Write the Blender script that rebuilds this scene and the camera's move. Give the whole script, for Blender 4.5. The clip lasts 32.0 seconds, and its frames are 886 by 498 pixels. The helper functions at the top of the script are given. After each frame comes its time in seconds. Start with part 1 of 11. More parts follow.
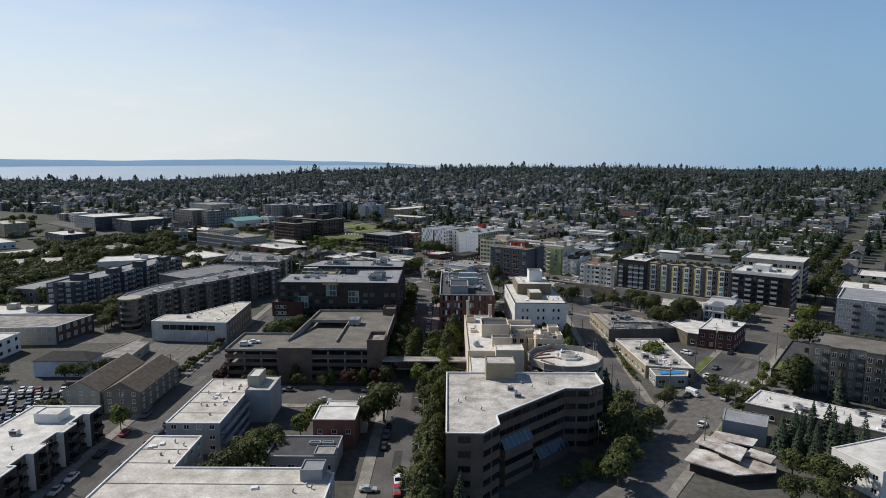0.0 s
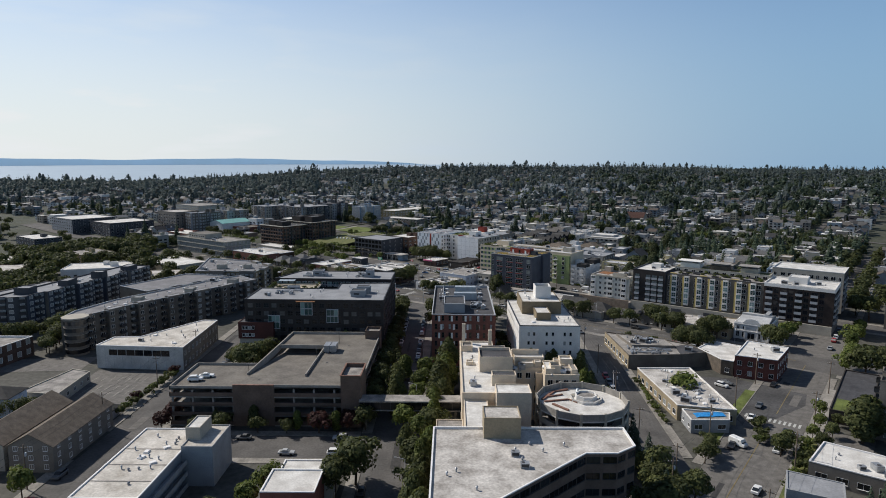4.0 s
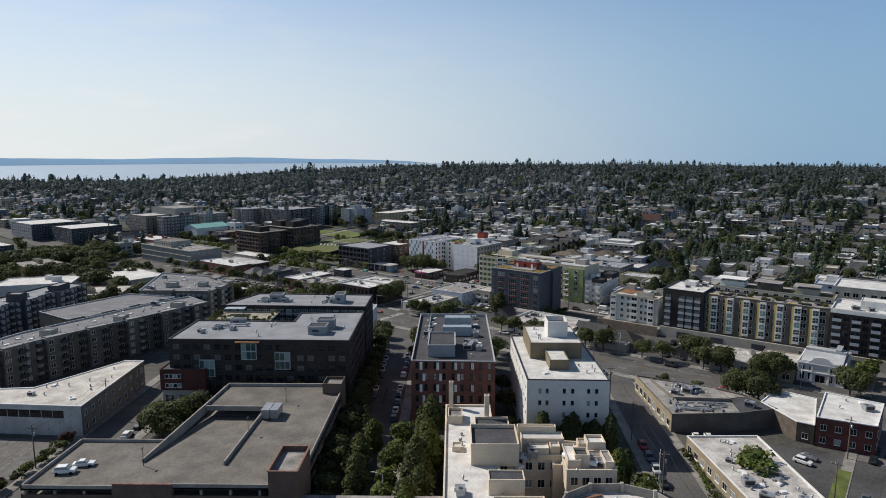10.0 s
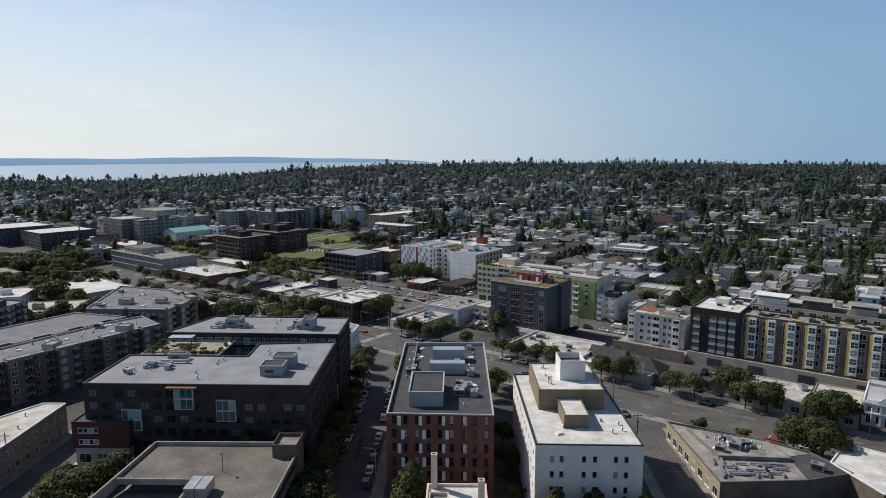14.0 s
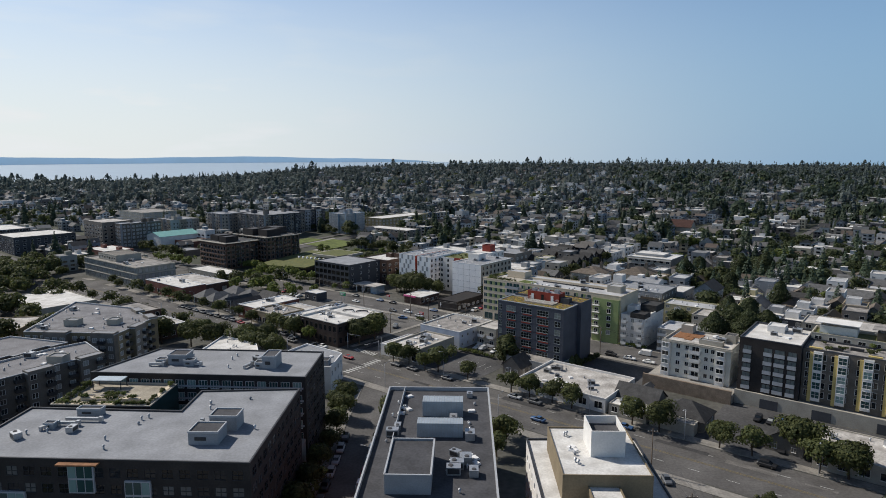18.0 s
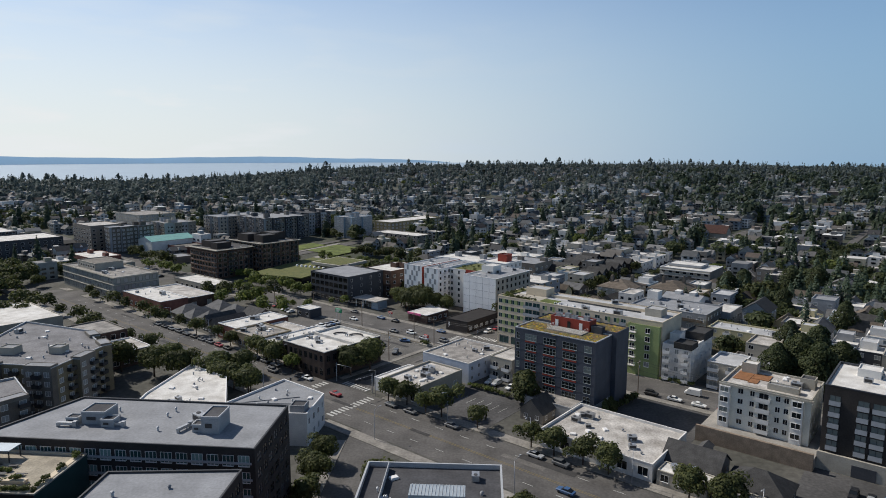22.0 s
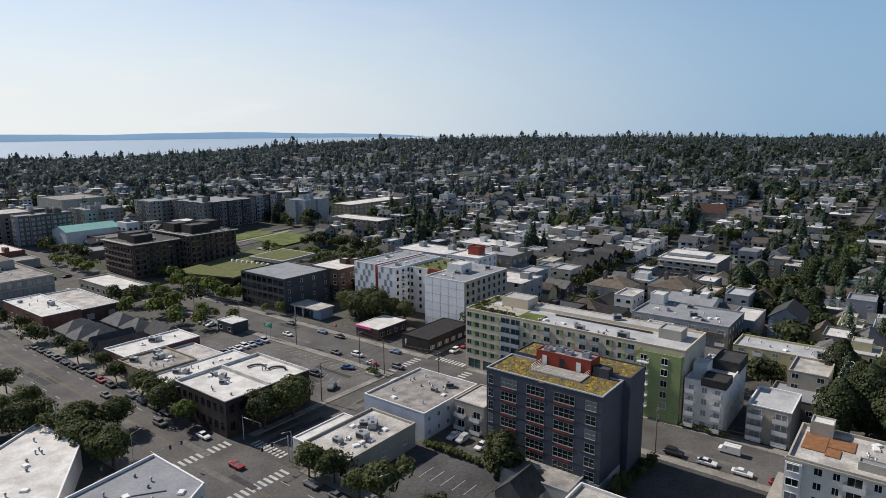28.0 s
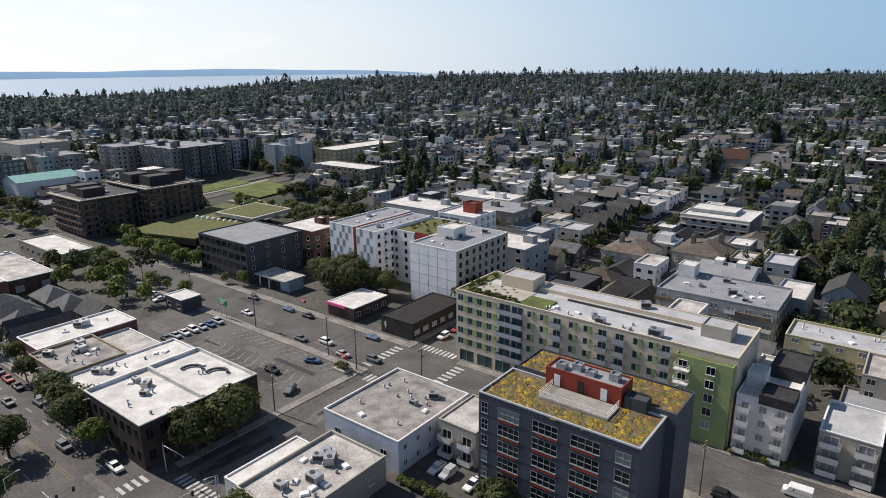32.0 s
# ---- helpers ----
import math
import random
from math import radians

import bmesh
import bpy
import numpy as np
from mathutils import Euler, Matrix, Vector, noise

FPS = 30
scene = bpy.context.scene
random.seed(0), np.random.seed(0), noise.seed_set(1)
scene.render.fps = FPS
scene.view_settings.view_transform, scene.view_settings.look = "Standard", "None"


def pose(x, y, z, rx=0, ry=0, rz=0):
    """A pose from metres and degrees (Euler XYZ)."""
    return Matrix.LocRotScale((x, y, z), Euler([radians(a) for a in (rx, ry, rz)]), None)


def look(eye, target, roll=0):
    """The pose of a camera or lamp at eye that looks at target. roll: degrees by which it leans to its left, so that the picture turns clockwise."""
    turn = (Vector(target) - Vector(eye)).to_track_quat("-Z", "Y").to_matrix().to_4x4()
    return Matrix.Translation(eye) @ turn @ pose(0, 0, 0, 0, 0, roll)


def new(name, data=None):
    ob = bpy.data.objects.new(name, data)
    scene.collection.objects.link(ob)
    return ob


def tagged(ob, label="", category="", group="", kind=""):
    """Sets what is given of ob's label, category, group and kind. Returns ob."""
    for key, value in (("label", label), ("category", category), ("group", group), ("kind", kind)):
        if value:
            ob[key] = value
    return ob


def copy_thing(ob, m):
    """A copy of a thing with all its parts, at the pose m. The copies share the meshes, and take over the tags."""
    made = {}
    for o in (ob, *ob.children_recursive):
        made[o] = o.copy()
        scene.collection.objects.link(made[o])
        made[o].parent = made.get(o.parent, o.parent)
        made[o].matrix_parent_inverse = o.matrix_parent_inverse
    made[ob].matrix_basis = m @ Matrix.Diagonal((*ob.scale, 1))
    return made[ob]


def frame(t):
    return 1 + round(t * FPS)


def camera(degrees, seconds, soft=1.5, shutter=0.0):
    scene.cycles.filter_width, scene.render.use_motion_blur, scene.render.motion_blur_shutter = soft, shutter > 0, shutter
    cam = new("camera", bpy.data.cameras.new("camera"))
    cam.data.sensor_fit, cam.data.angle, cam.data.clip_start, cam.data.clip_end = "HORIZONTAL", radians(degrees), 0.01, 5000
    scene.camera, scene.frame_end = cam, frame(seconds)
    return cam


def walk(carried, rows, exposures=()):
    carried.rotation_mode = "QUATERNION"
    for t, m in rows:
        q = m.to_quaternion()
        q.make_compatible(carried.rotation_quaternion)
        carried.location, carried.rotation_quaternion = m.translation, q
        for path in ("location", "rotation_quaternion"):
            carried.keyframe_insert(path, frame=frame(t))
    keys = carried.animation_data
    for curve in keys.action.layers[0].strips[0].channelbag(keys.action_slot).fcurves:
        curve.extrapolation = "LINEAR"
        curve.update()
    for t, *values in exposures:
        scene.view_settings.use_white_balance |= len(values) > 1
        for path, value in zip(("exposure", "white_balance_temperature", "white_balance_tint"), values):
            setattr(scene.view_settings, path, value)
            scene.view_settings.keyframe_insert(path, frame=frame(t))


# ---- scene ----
cam = camera(70.0, 32.0, soft=0.95)
PATH = [
    (0.0, pose(0.00, 0.00, 79.00, 82.013, -0.177, 0.511)),
    (0.5, pose(0.32, 4.93, 78.89, 82.018, -0.212, 0.525)),
    (1.0, pose(0.66, 9.85, 78.79, 82.026, -0.238, 0.557)),
    (1.5, pose(1.01, 14.72, 78.72, 82.007, -0.251, 0.591)),
    (2.0, pose(1.40, 19.67, 78.68, 81.985, -0.248, 0.611)),
    (2.5, pose(1.87, 24.69, 78.65, 81.983, -0.223, 0.626)),
    (3.0, pose(2.36, 29.68, 78.61, 81.948, -0.195, 0.649)),
    (3.5, pose(2.83, 34.67, 78.57, 81.940, -0.158, 0.676)),
    (5.5, pose(4.33, 54.56, 78.17, 81.944, -0.194, 0.736)),
    (6.0, pose(4.75, 59.49, 78.12, 81.932, -0.187, 0.770)),
    (6.5, pose(5.16, 64.39, 78.08, 81.922, -0.191, 0.790)),
    (7.0, pose(5.62, 69.27, 78.06, 81.911, -0.167, 0.831)),
    (7.5, pose(6.06, 74.13, 78.05, 81.902, -0.116, 0.848)),
    (8.0, pose(6.51, 78.94, 78.05, 81.881, -0.080, 0.845)),
    (8.5, pose(6.95, 83.77, 78.04, 81.860, -0.040, 0.841)),
    (9.0, pose(7.39, 88.70, 78.02, 81.835, 0.037, 0.853)),
    (9.5, pose(7.83, 93.65, 78.00, 81.803, 0.032, 0.880)),
    (10.0, pose(8.29, 98.63, 77.98, 81.784, 0.041, 0.899)),
    (10.5, pose(8.71, 103.60, 77.95, 81.757, 0.042, 0.918)),
    (11.0, pose(9.12, 108.60, 77.91, 81.712, 0.073, 0.915)),
    (11.5, pose(9.52, 113.59, 77.85, 81.690, 0.094, 0.938)),
    (12.0, pose(9.95, 118.61, 77.77, 81.683, 0.096, 0.952)),
    (12.5, pose(10.39, 123.59, 77.67, 81.699, 0.131, 0.950)),
    (13.0, pose(10.85, 128.55, 77.58, 81.705, 0.142, 0.998)),
    (13.5, pose(11.27, 133.53, 77.50, 81.697, 0.145, 1.018)),
    (14.0, pose(11.66, 138.56, 77.42, 81.700, 0.171, 1.027)),
    (14.5, pose(12.05, 143.68, 77.33, 81.704, 0.140, 1.050)),
    (16.5, pose(13.28, 163.74, 76.96, 81.714, 0.073, 1.067)),
    (17.0, pose(13.55, 168.81, 76.87, 81.701, 0.116, 1.057)),
    (17.5, pose(13.86, 173.90, 76.77, 81.706, 0.112, 1.139)),
    (18.0, pose(14.25, 178.99, 76.67, 81.715, 0.072, 1.763)),
    (18.5, pose(14.62, 184.10, 76.59, 81.700, 0.103, 3.084)),
    (19.0, pose(14.97, 189.31, 76.52, 81.724, 0.127, 3.211)),
    (19.5, pose(15.34, 194.59, 76.45, 81.714, 0.125, 3.231)),
    (20.0, pose(15.65, 199.85, 76.36, 81.701, 0.148, 3.262)),
    (20.5, pose(15.88, 205.02, 76.24, 81.697, 0.138, 3.270)),
    (21.0, pose(16.04, 210.05, 76.08, 81.719, 0.106, 3.274)),
    (21.5, pose(16.20, 214.96, 75.92, 81.749, 0.010, 3.322)),
    (22.0, pose(16.43, 219.90, 75.80, 81.770, -0.030, 3.333)),
    (22.5, pose(16.72, 224.84, 75.73, 81.775, -0.060, 3.331)),
    (23.0, pose(17.00, 229.76, 75.73, 81.755, 0.010, 2.610)),
    (23.5, pose(17.31, 234.66, 75.74, 81.726, -0.030, 1.439)),
    (24.0, pose(17.64, 239.52, 75.74, 81.691, -0.026, 1.017)),
    (24.5, pose(18.03, 244.39, 75.71, 81.691, 0.006, 1.029)),
    (25.0, pose(18.45, 249.30, 75.65, 81.676, 0.095, 1.037)),
    (25.5, pose(18.90, 254.28, 75.58, 81.671, 0.139, 1.021)),
    (26.5, pose(19.85, 264.57, 75.43, 81.551, 0.139, 1.021)),
    (27.5, pose(20.80, 274.86, 75.28, 80.174, 0.364, 1.133)),
    (28.0, pose(21.14, 279.95, 75.24, 79.471, 0.424, 1.131)),
    (28.5, pose(21.51, 285.06, 75.21, 78.789, 0.412, 1.149)),
    (29.0, pose(21.92, 290.13, 75.17, 78.118, 0.414, 1.174)),
    (29.5, pose(22.36, 295.19, 75.13, 77.449, 0.410, 1.182)),
    (30.0, pose(22.78, 300.26, 75.11, 76.771, 0.414, 1.191)),
    (30.5, pose(23.15, 305.35, 75.07, 76.075, 0.448, 1.183)),
    (31.0, pose(23.55, 310.46, 75.03, 75.390, 0.462, 1.183)),
    (31.5, pose(23.97, 315.58, 74.96, 74.713, 0.465, 1.180)),
    (32.0, pose(24.41, 320.66, 74.88, 74.026, 0.496, 1.200)),
]
walk(cam, PATH, exposures=[(0.0, -0.1, 6500, 10), (26.0, -0.1, 6500, 10), (29.0, 0.05, 6620, 12.5), (32.0, 0.2, 6680, 13)])

# ---- world, sun and exposure ----
SUN_AZ, SUN_EL = 60.0, 42.0      # degrees left of +y, and above the horizon
world = bpy.data.worlds.new("world")
scene.world = world
world.use_nodes = True
wn, wl = world.node_tree.nodes, world.node_tree.links
sky = wn.new("ShaderNodeTexSky")
sky.sky_type, sky.sun_disc = "NISHITA", False
sky.sun_elevation, sky.sun_rotation = radians(SUN_EL), radians(-SUN_AZ)
sky.altitude, sky.air_density, sky.dust_density, sky.ozone_density = 0, 1.0, 0.3, 3.5
# summer haze: pale towards the horizon, whitest below the sun, with thin cloud low down
coord, part_z = wn.new("ShaderNodeTexCoord"), wn.new("ShaderNodeSeparateXYZ")
wl.new(coord.outputs["Generated"], part_z.inputs[0])
glow = wn.new("ShaderNodeVectorMath")
glow.operation = "DOT_PRODUCT"
wl.new(coord.outputs["Generated"], glow.inputs[0])
glow.inputs[1].default_value = (-math.sin(radians(SUN_AZ)), math.cos(radians(SUN_AZ)), 0.0)
side = wn.new("ShaderNodeMapRange")
side.interpolation_type = "SMOOTHSTEP"
side.inputs[1].default_value, side.inputs[2].default_value = -0.1, 0.98
wl.new(glow.outputs["Value"], side.inputs[0])
tint = wn.new("ShaderNodeMix")
tint.data_type = "RGBA"
tint.inputs[6].default_value, tint.inputs[7].default_value = (2.35, 3.9, 5.7, 1), (7.6, 8.0, 8.1, 1)
wl.new(side.outputs[0], tint.inputs[0])
puff = wn.new("ShaderNodeTexNoise")
puff.inputs["Scale"].default_value, puff.inputs["Detail"].default_value = 5.0, 6
flat_ = wn.new("ShaderNodeMapping")
flat_.inputs["Scale"].default_value = (1, 1, 5.0)
wl.new(coord.outputs["Generated"], flat_.inputs[0])
wl.new(flat_.outputs[0], puff.inputs["Vector"])
cloud = wn.new("ShaderNodeMapRange")
cloud.inputs[1].default_value, cloud.inputs[2].default_value, cloud.inputs[4].default_value = 0.5, 0.8, 0.22
wl.new(puff.outputs["Fac"], cloud.inputs[0])
fade = wn.new("ShaderNodeMapRange")
fade.interpolation_type = "SMOOTHSTEP"
fade.inputs[1].default_value, fade.inputs[2].default_value, fade.inputs[3].default_value, fade.inputs[4].default_value = 0.0, 0.42, 0.92, 0.0
wl.new(part_z.outputs[2], fade.inputs[0])
veil = wn.new("ShaderNodeMath")
veil.operation = "MULTIPLY_ADD"
veil.use_clamp = True
wl.new(cloud.outputs[0], veil.inputs[0])
wl.new(side.outputs[0], veil.inputs[1])
wl.new(fade.outputs[0], veil.inputs[2])
air = wn.new("ShaderNodeMix")
air.data_type = "RGBA"
wl.new(veil.outputs[0], air.inputs[0])
deep = wn.new("ShaderNodeMix")
deep.data_type, deep.blend_type = "RGBA", "MULTIPLY"
deep.inputs[0].default_value, deep.inputs[7].default_value = 1.0, (0.92, 1.01, 1.09, 1)
wl.new(sky.outputs[0], deep.inputs[6])
# the hazy zenith is paler in colour than the band above the horizon
high = wn.new("ShaderNodeMapRange")
high.inputs[1].default_value, high.inputs[2].default_value, high.inputs[3].default_value, high.inputs[4].default_value = 0.34, 0.62, 1.0, 0.82
wl.new(part_z.outputs[2], high.inputs[0])
dull = wn.new("ShaderNodeMapRange")
dull.inputs[1].default_value, dull.inputs[2].default_value, dull.inputs[3].default_value, dull.inputs[4].default_value = 0.34, 0.7, 1.0, 0.62
wl.new(part_z.outputs[2], dull.inputs[0])
pale = wn.new("ShaderNodeHueSaturation")
wl.new(high.outputs[0], pale.inputs["Saturation"])
wl.new(dull.outputs[0], pale.inputs["Value"])
wl.new(deep.outputs[2], pale.inputs["Color"])
wl.new(pale.outputs[0], air.inputs[6])
wl.new(tint.outputs[2], air.inputs[7])
low = wn.new("ShaderNodeMapRange")
low.interpolation_type = "SMOOTHSTEP"
low.inputs[1].default_value, low.inputs[2].default_value, low.inputs[3].default_value, low.inputs[4].default_value = 0.06, 0.17, 1.0, 0.0
wl.new(part_z.outputs[2], low.inputs[0])
wisp = wn.new("ShaderNodeMapRange")
wisp.inputs[1].default_value, wisp.inputs[2].default_value, wisp.inputs[4].default_value = 0.5, 0.68, 0.6
wl.new(puff.outputs["Fac"], wisp.inputs[0])
share, share2 = wn.new("ShaderNodeMath"), wn.new("ShaderNodeMath")
share.operation = share2.operation = "MULTIPLY"
wl.new(low.outputs[0], share.inputs[0])
wl.new(wisp.outputs[0], share.inputs[1])
wl.new(share.outputs[0], share2.inputs[0])
left = wn.new("ShaderNodeMapRange")
left.interpolation_type = "SMOOTHSTEP"
left.inputs[1].default_value, left.inputs[2].default_value = 0.72, 0.97
wl.new(side.outputs[0], left.inputs[0])
wl.new(left.outputs[0], share2.inputs[1])
white = wn.new("ShaderNodeMix")
white.data_type = "RGBA"
white.inputs[7].default_value = (8.3, 8.4, 8.5, 1)
wl.new(share2.outputs[0], white.inputs[0])
wl.new(air.outputs[2], white.inputs[6])
wl.new(white.outputs[2], wn["Background"].inputs[0])
wn["Background"].inputs[1].default_value = 0.11

sun = bpy.data.lights.new("sun", "SUN")
sun.energy, sun.angle, sun.color = 4.8, radians(0.6), (1.0, 0.945, 0.87)
sun_dir = Vector((-math.sin(radians(SUN_AZ)) * math.cos(radians(SUN_EL)), math.cos(radians(SUN_AZ)) * math.cos(radians(SUN_EL)), math.sin(radians(SUN_EL))))
sun_ob = new("sun", sun)
sun_ob.matrix_world = look(sun_dir * 300, (0, 0, 0))

# ---- materials ----
MATS = {}


def mat(name, base, rough=0.85, var=0.18, scale=0.6, fine=6.0, bump=0.15, metal=0.0, rand=0.0, second=None, spec=0.3):
    """A matt surface with broad stains, fine grain and a little relief; second is a stain colour, rand a change from thing to thing."""
    m = bpy.data.materials.new(name)
    m.use_nodes = True
    n, l = m.node_tree.nodes, m.node_tree.links
    b = n["Principled BSDF"]
    b.inputs["Roughness"].default_value, b.inputs["Metallic"].default_value = rough, metal
    b.inputs["Specular IOR Level"].default_value = spec
    geo = n.new("ShaderNodeNewGeometry")
    big, small = n.new("ShaderNodeTexNoise"), n.new("ShaderNodeTexNoise")
    big.inputs["Scale"].default_value, small.inputs["Scale"].default_value = scale, fine
    big.inputs["Detail"].default_value, small.inputs["Detail"].default_value = 3, 2
    l.new(geo.outputs["Position"], big.inputs["Vector"])
    l.new(geo.outputs["Position"], small.inputs["Vector"])
    ramp = n.new("ShaderNodeMapRange")
    ramp.inputs[1].default_value, ramp.inputs[2].default_value = 0.3, 0.7
    l.new(big.outputs["Fac"], ramp.inputs[0])
    mix = n.new("ShaderNodeMix")
    mix.data_type = "RGBA"
    dark = second or tuple(c * (1 - 1.6 * var) for c in base)
    mix.inputs[6].default_value, mix.inputs[7].default_value = (*dark, 1), (*tuple(min(1, c * (1 + 0.5 * var)) for c in base), 1)
    l.new(ramp.outputs[0], mix.inputs[0])
    grain = n.new("ShaderNodeMapRange")
    grain.inputs[1].default_value, grain.inputs[2].default_value = 0.25, 0.75
    grain.inputs[3].default_value, grain.inputs[4].default_value = 1 - var, 1 + var
    l.new(small.outputs["Fac"], grain.inputs[0])
    hsv = n.new("ShaderNodeHueSaturation")
    l.new(mix.outputs[2], hsv.inputs["Color"])
    last = grain.outputs[0]
    if rand:
        info = n.new("ShaderNodeObjectInfo")
        spread = n.new("ShaderNodeMapRange")
        spread.inputs[3].default_value, spread.inputs[4].default_value = 1 - rand, 1 + rand
        l.new(info.outputs["Random"], spread.inputs[0])
        times = n.new("ShaderNodeMath")
        times.operation = "MULTIPLY"
        l.new(last, times.inputs[0])
        l.new(spread.outputs[0], times.inputs[1])
        last = times.outputs[0]
    l.new(last, hsv.inputs["Value"])
    l.new(hsv.outputs[0], b.inputs["Base Color"])
    if bump:
        bp = n.new("ShaderNodeBump")
        bp.inputs["Strength"].default_value, bp.inputs["Distance"].default_value = bump, 0.05
        l.new(small.outputs["Fac"], bp.inputs["Height"])
        l.new(bp.outputs[0], b.inputs["Normal"])
    MATS[name] = m
    return m


def palette(name, colours, rough=0.85, var=0.15):
    """One surface whose colour differs from island to island of a joined mesh."""
    m = mat(name, (0.5, 0.5, 0.5), rough, var, 0.4, 3.0, 0.0)
    n, l = m.node_tree.nodes, m.node_tree.links
    geo = n.new("ShaderNodeNewGeometry")
    ramp = n.new("ShaderNodeValToRGB")
    ramp.color_ramp.interpolation = "CONSTANT"
    el = ramp.color_ramp.elements
    while len(el) < len(colours):
        el.new(0.5)
    for k, c in enumerate(colours):
        el[k].position, el[k].color = k / len(colours), (*c, 1)
    l.new(geo.outputs["Random Per Island"], ramp.inputs[0])
    for node in n:
        if node.type == "MIX":
            l.new(ramp.outputs[0], node.inputs[7])
            mul = n.new("ShaderNodeMix")
            mul.data_type, mul.blend_type = "RGBA", "MULTIPLY"
            mul.inputs[0].default_value, mul.inputs[7].default_value = 1.0, (0.72, 0.72, 0.72, 1)
            l.new(ramp.outputs[0], mul.inputs[6])
            l.new(mul.outputs[2], node.inputs[6])
            break
    return m


def foliage(name, a, b_, rand=0.25):
    """Leaves: two greens mixed from clump to clump, a little light passing through."""
    m = bpy.data.materials.new(name)
    m.use_nodes = True
    n, l = m.node_tree.nodes, m.node_tree.links
    p = n["Principled BSDF"]
    p.inputs["Roughness"].default_value = 0.7
    p.inputs["Specular IOR Level"].default_value = 0.25
    geo, info = n.new("ShaderNodeNewGeometry"), n.new("ShaderNodeObjectInfo")
    mix = n.new("ShaderNodeMix")
    mix.data_type = "RGBA"
    mix.inputs[6].default_value, mix.inputs[7].default_value = (*a, 1), (*b_, 1)
    l.new(geo.outputs["Random Per Island"], mix.inputs[0])
    hsv = n.new("ShaderNodeHueSaturation")
    sp = n.new("ShaderNodeMapRange")
    sp.inputs[3].default_value, sp.inputs[4].default_value = 1 - rand, 1 + rand
    l.new(info.outputs["Random"], sp.inputs[0])
    l.new(sp.outputs[0], hsv.inputs["Value"])
    l.new(mix.outputs[2], hsv.inputs["Color"])
    l.new(hsv.outputs[0], p.inputs["Base Color"])
    tr = n.new("ShaderNodeBsdfTranslucent")
    l.new(hsv.outputs[0], tr.inputs[0])
    add = n.new("ShaderNodeMixShader")
    add.inputs[0].default_value = 0.4
    l.new(p.outputs[0], add.inputs[1])
    l.new(tr.outputs[0], add.inputs[2])
    l.new(add.outputs[0], n["Material Output"].inputs[0])
    MATS[name] = m
    return m


def glass(name, base, rough=0.06, rand=0.5, light=(0.3, 0.31, 0.3), part=0.22):
    """Window glass before dark rooms; some panes have pale blinds behind them."""
    m = bpy.data.materials.new(name)
    m.use_nodes = True
    n, l = m.node_tree.nodes, m.node_tree.links
    p = n["Principled BSDF"]
    p.inputs["Roughness"].default_value = rough
    info = n.new("ShaderNodeObjectInfo")
    ramp = n.new("ShaderNodeValToRGB")
    ramp.color_ramp.interpolation = "CONSTANT"
    el = ramp.color_ramp.elements
    el.new(0.5)
    for k, (pos, c) in enumerate(((0, base), (0.6, tuple(x * 1.8 for x in base)), (1 - part, light))):
        el[k].position, el[k].color = pos, (*c, 1)
    l.new(info.outputs["Random"], ramp.inputs[0])
    l.new(ramp.outputs[0], p.inputs["Base Color"])
    MATS[name] = m
    return m


asphalt = mat("asphalt", (0.112, 0.106, 0.1), 0.92, 0.22, 0.12, 1.5, 0.1)
asphalt_new = mat("new_asphalt", (0.055, 0.053, 0.052), 0.9, 0.2, 0.5, 4.0, 0.1)
asphalt_old = mat("worn_asphalt", (0.15, 0.141, 0.13), 0.92, 0.2, 0.5, 4.0, 0.1)
lot = mat("parking_asphalt", (0.085, 0.083, 0.082), 0.92, 0.3, 0.08, 1.2, 0.1)
pave = mat("pavement_concrete", (0.255, 0.238, 0.212), 0.92, 0.22, 0.25, 1.5, 0.1, second=(0.17, 0.158, 0.14))
concrete = mat("concrete", (0.3, 0.28, 0.25), 0.9, 0.16, 0.35, 2.0, 0.1)
earth = mat("city_ground", (0.09, 0.086, 0.076), 0.95, 0.3, 0.05, 0.6, 0.0, second=(0.06, 0.06, 0.05))
hill_soil = mat("hillside_ground", (0.065, 0.065, 0.052), 0.95, 0.3, 0.03, 0.4, 0.0, second=(0.038, 0.046, 0.025))
dry_grass = mat("dry_grass_roof", (0.125, 0.12, 0.04), 0.95, 0.3, 0.5, 4.0, 0.3, second=(0.07, 0.09, 0.03))
lawn = mat("lawn", (0.125, 0.155, 0.04), 0.95, 0.3, 0.2, 3.0, 0.2)
sedum = mat("sedum_roof", (0.15, 0.125, 0.05), 0.95, 0.35, 1.4, 5.0, 0.5, second=(0.12, 0.09, 0.062))
for node_ in sedum.node_tree.nodes:
    # hard-edged patches: bare brown soil, olive moss, yellow bloom
    if node_.type == "TEX_NOISE" and abs(node_.inputs["Scale"].default_value - 1.4) < 0.01:
        node_.inputs["Detail"].default_value, node_.inputs["Roughness"].default_value = 7, 0.75
    if node_.type == "MAP_RANGE" and abs(node_.inputs[2].default_value - 0.7) < 0.01:
        node_.inputs[1].default_value, node_.inputs[2].default_value = 0.47, 0.575
paint_white = mat("road_paint", (0.5, 0.5, 0.47), 0.8, 0.2, 0.5, 4.0, 0)
paint_faded = mat("faded_road_paint", (0.4, 0.385, 0.33), 0.85, 0.3, 0.8, 4.0, 0)
paint_yellow = mat("yellow_paint", (0.22, 0.17, 0.075), 0.8, 0.2, 0.5, 4.0, 0)
roof_white = mat("white_membrane", (0.64, 0.625, 0.59), 0.85, 0.14, 0.3, 2.5, 0.08, second=(0.45, 0.43, 0.395))
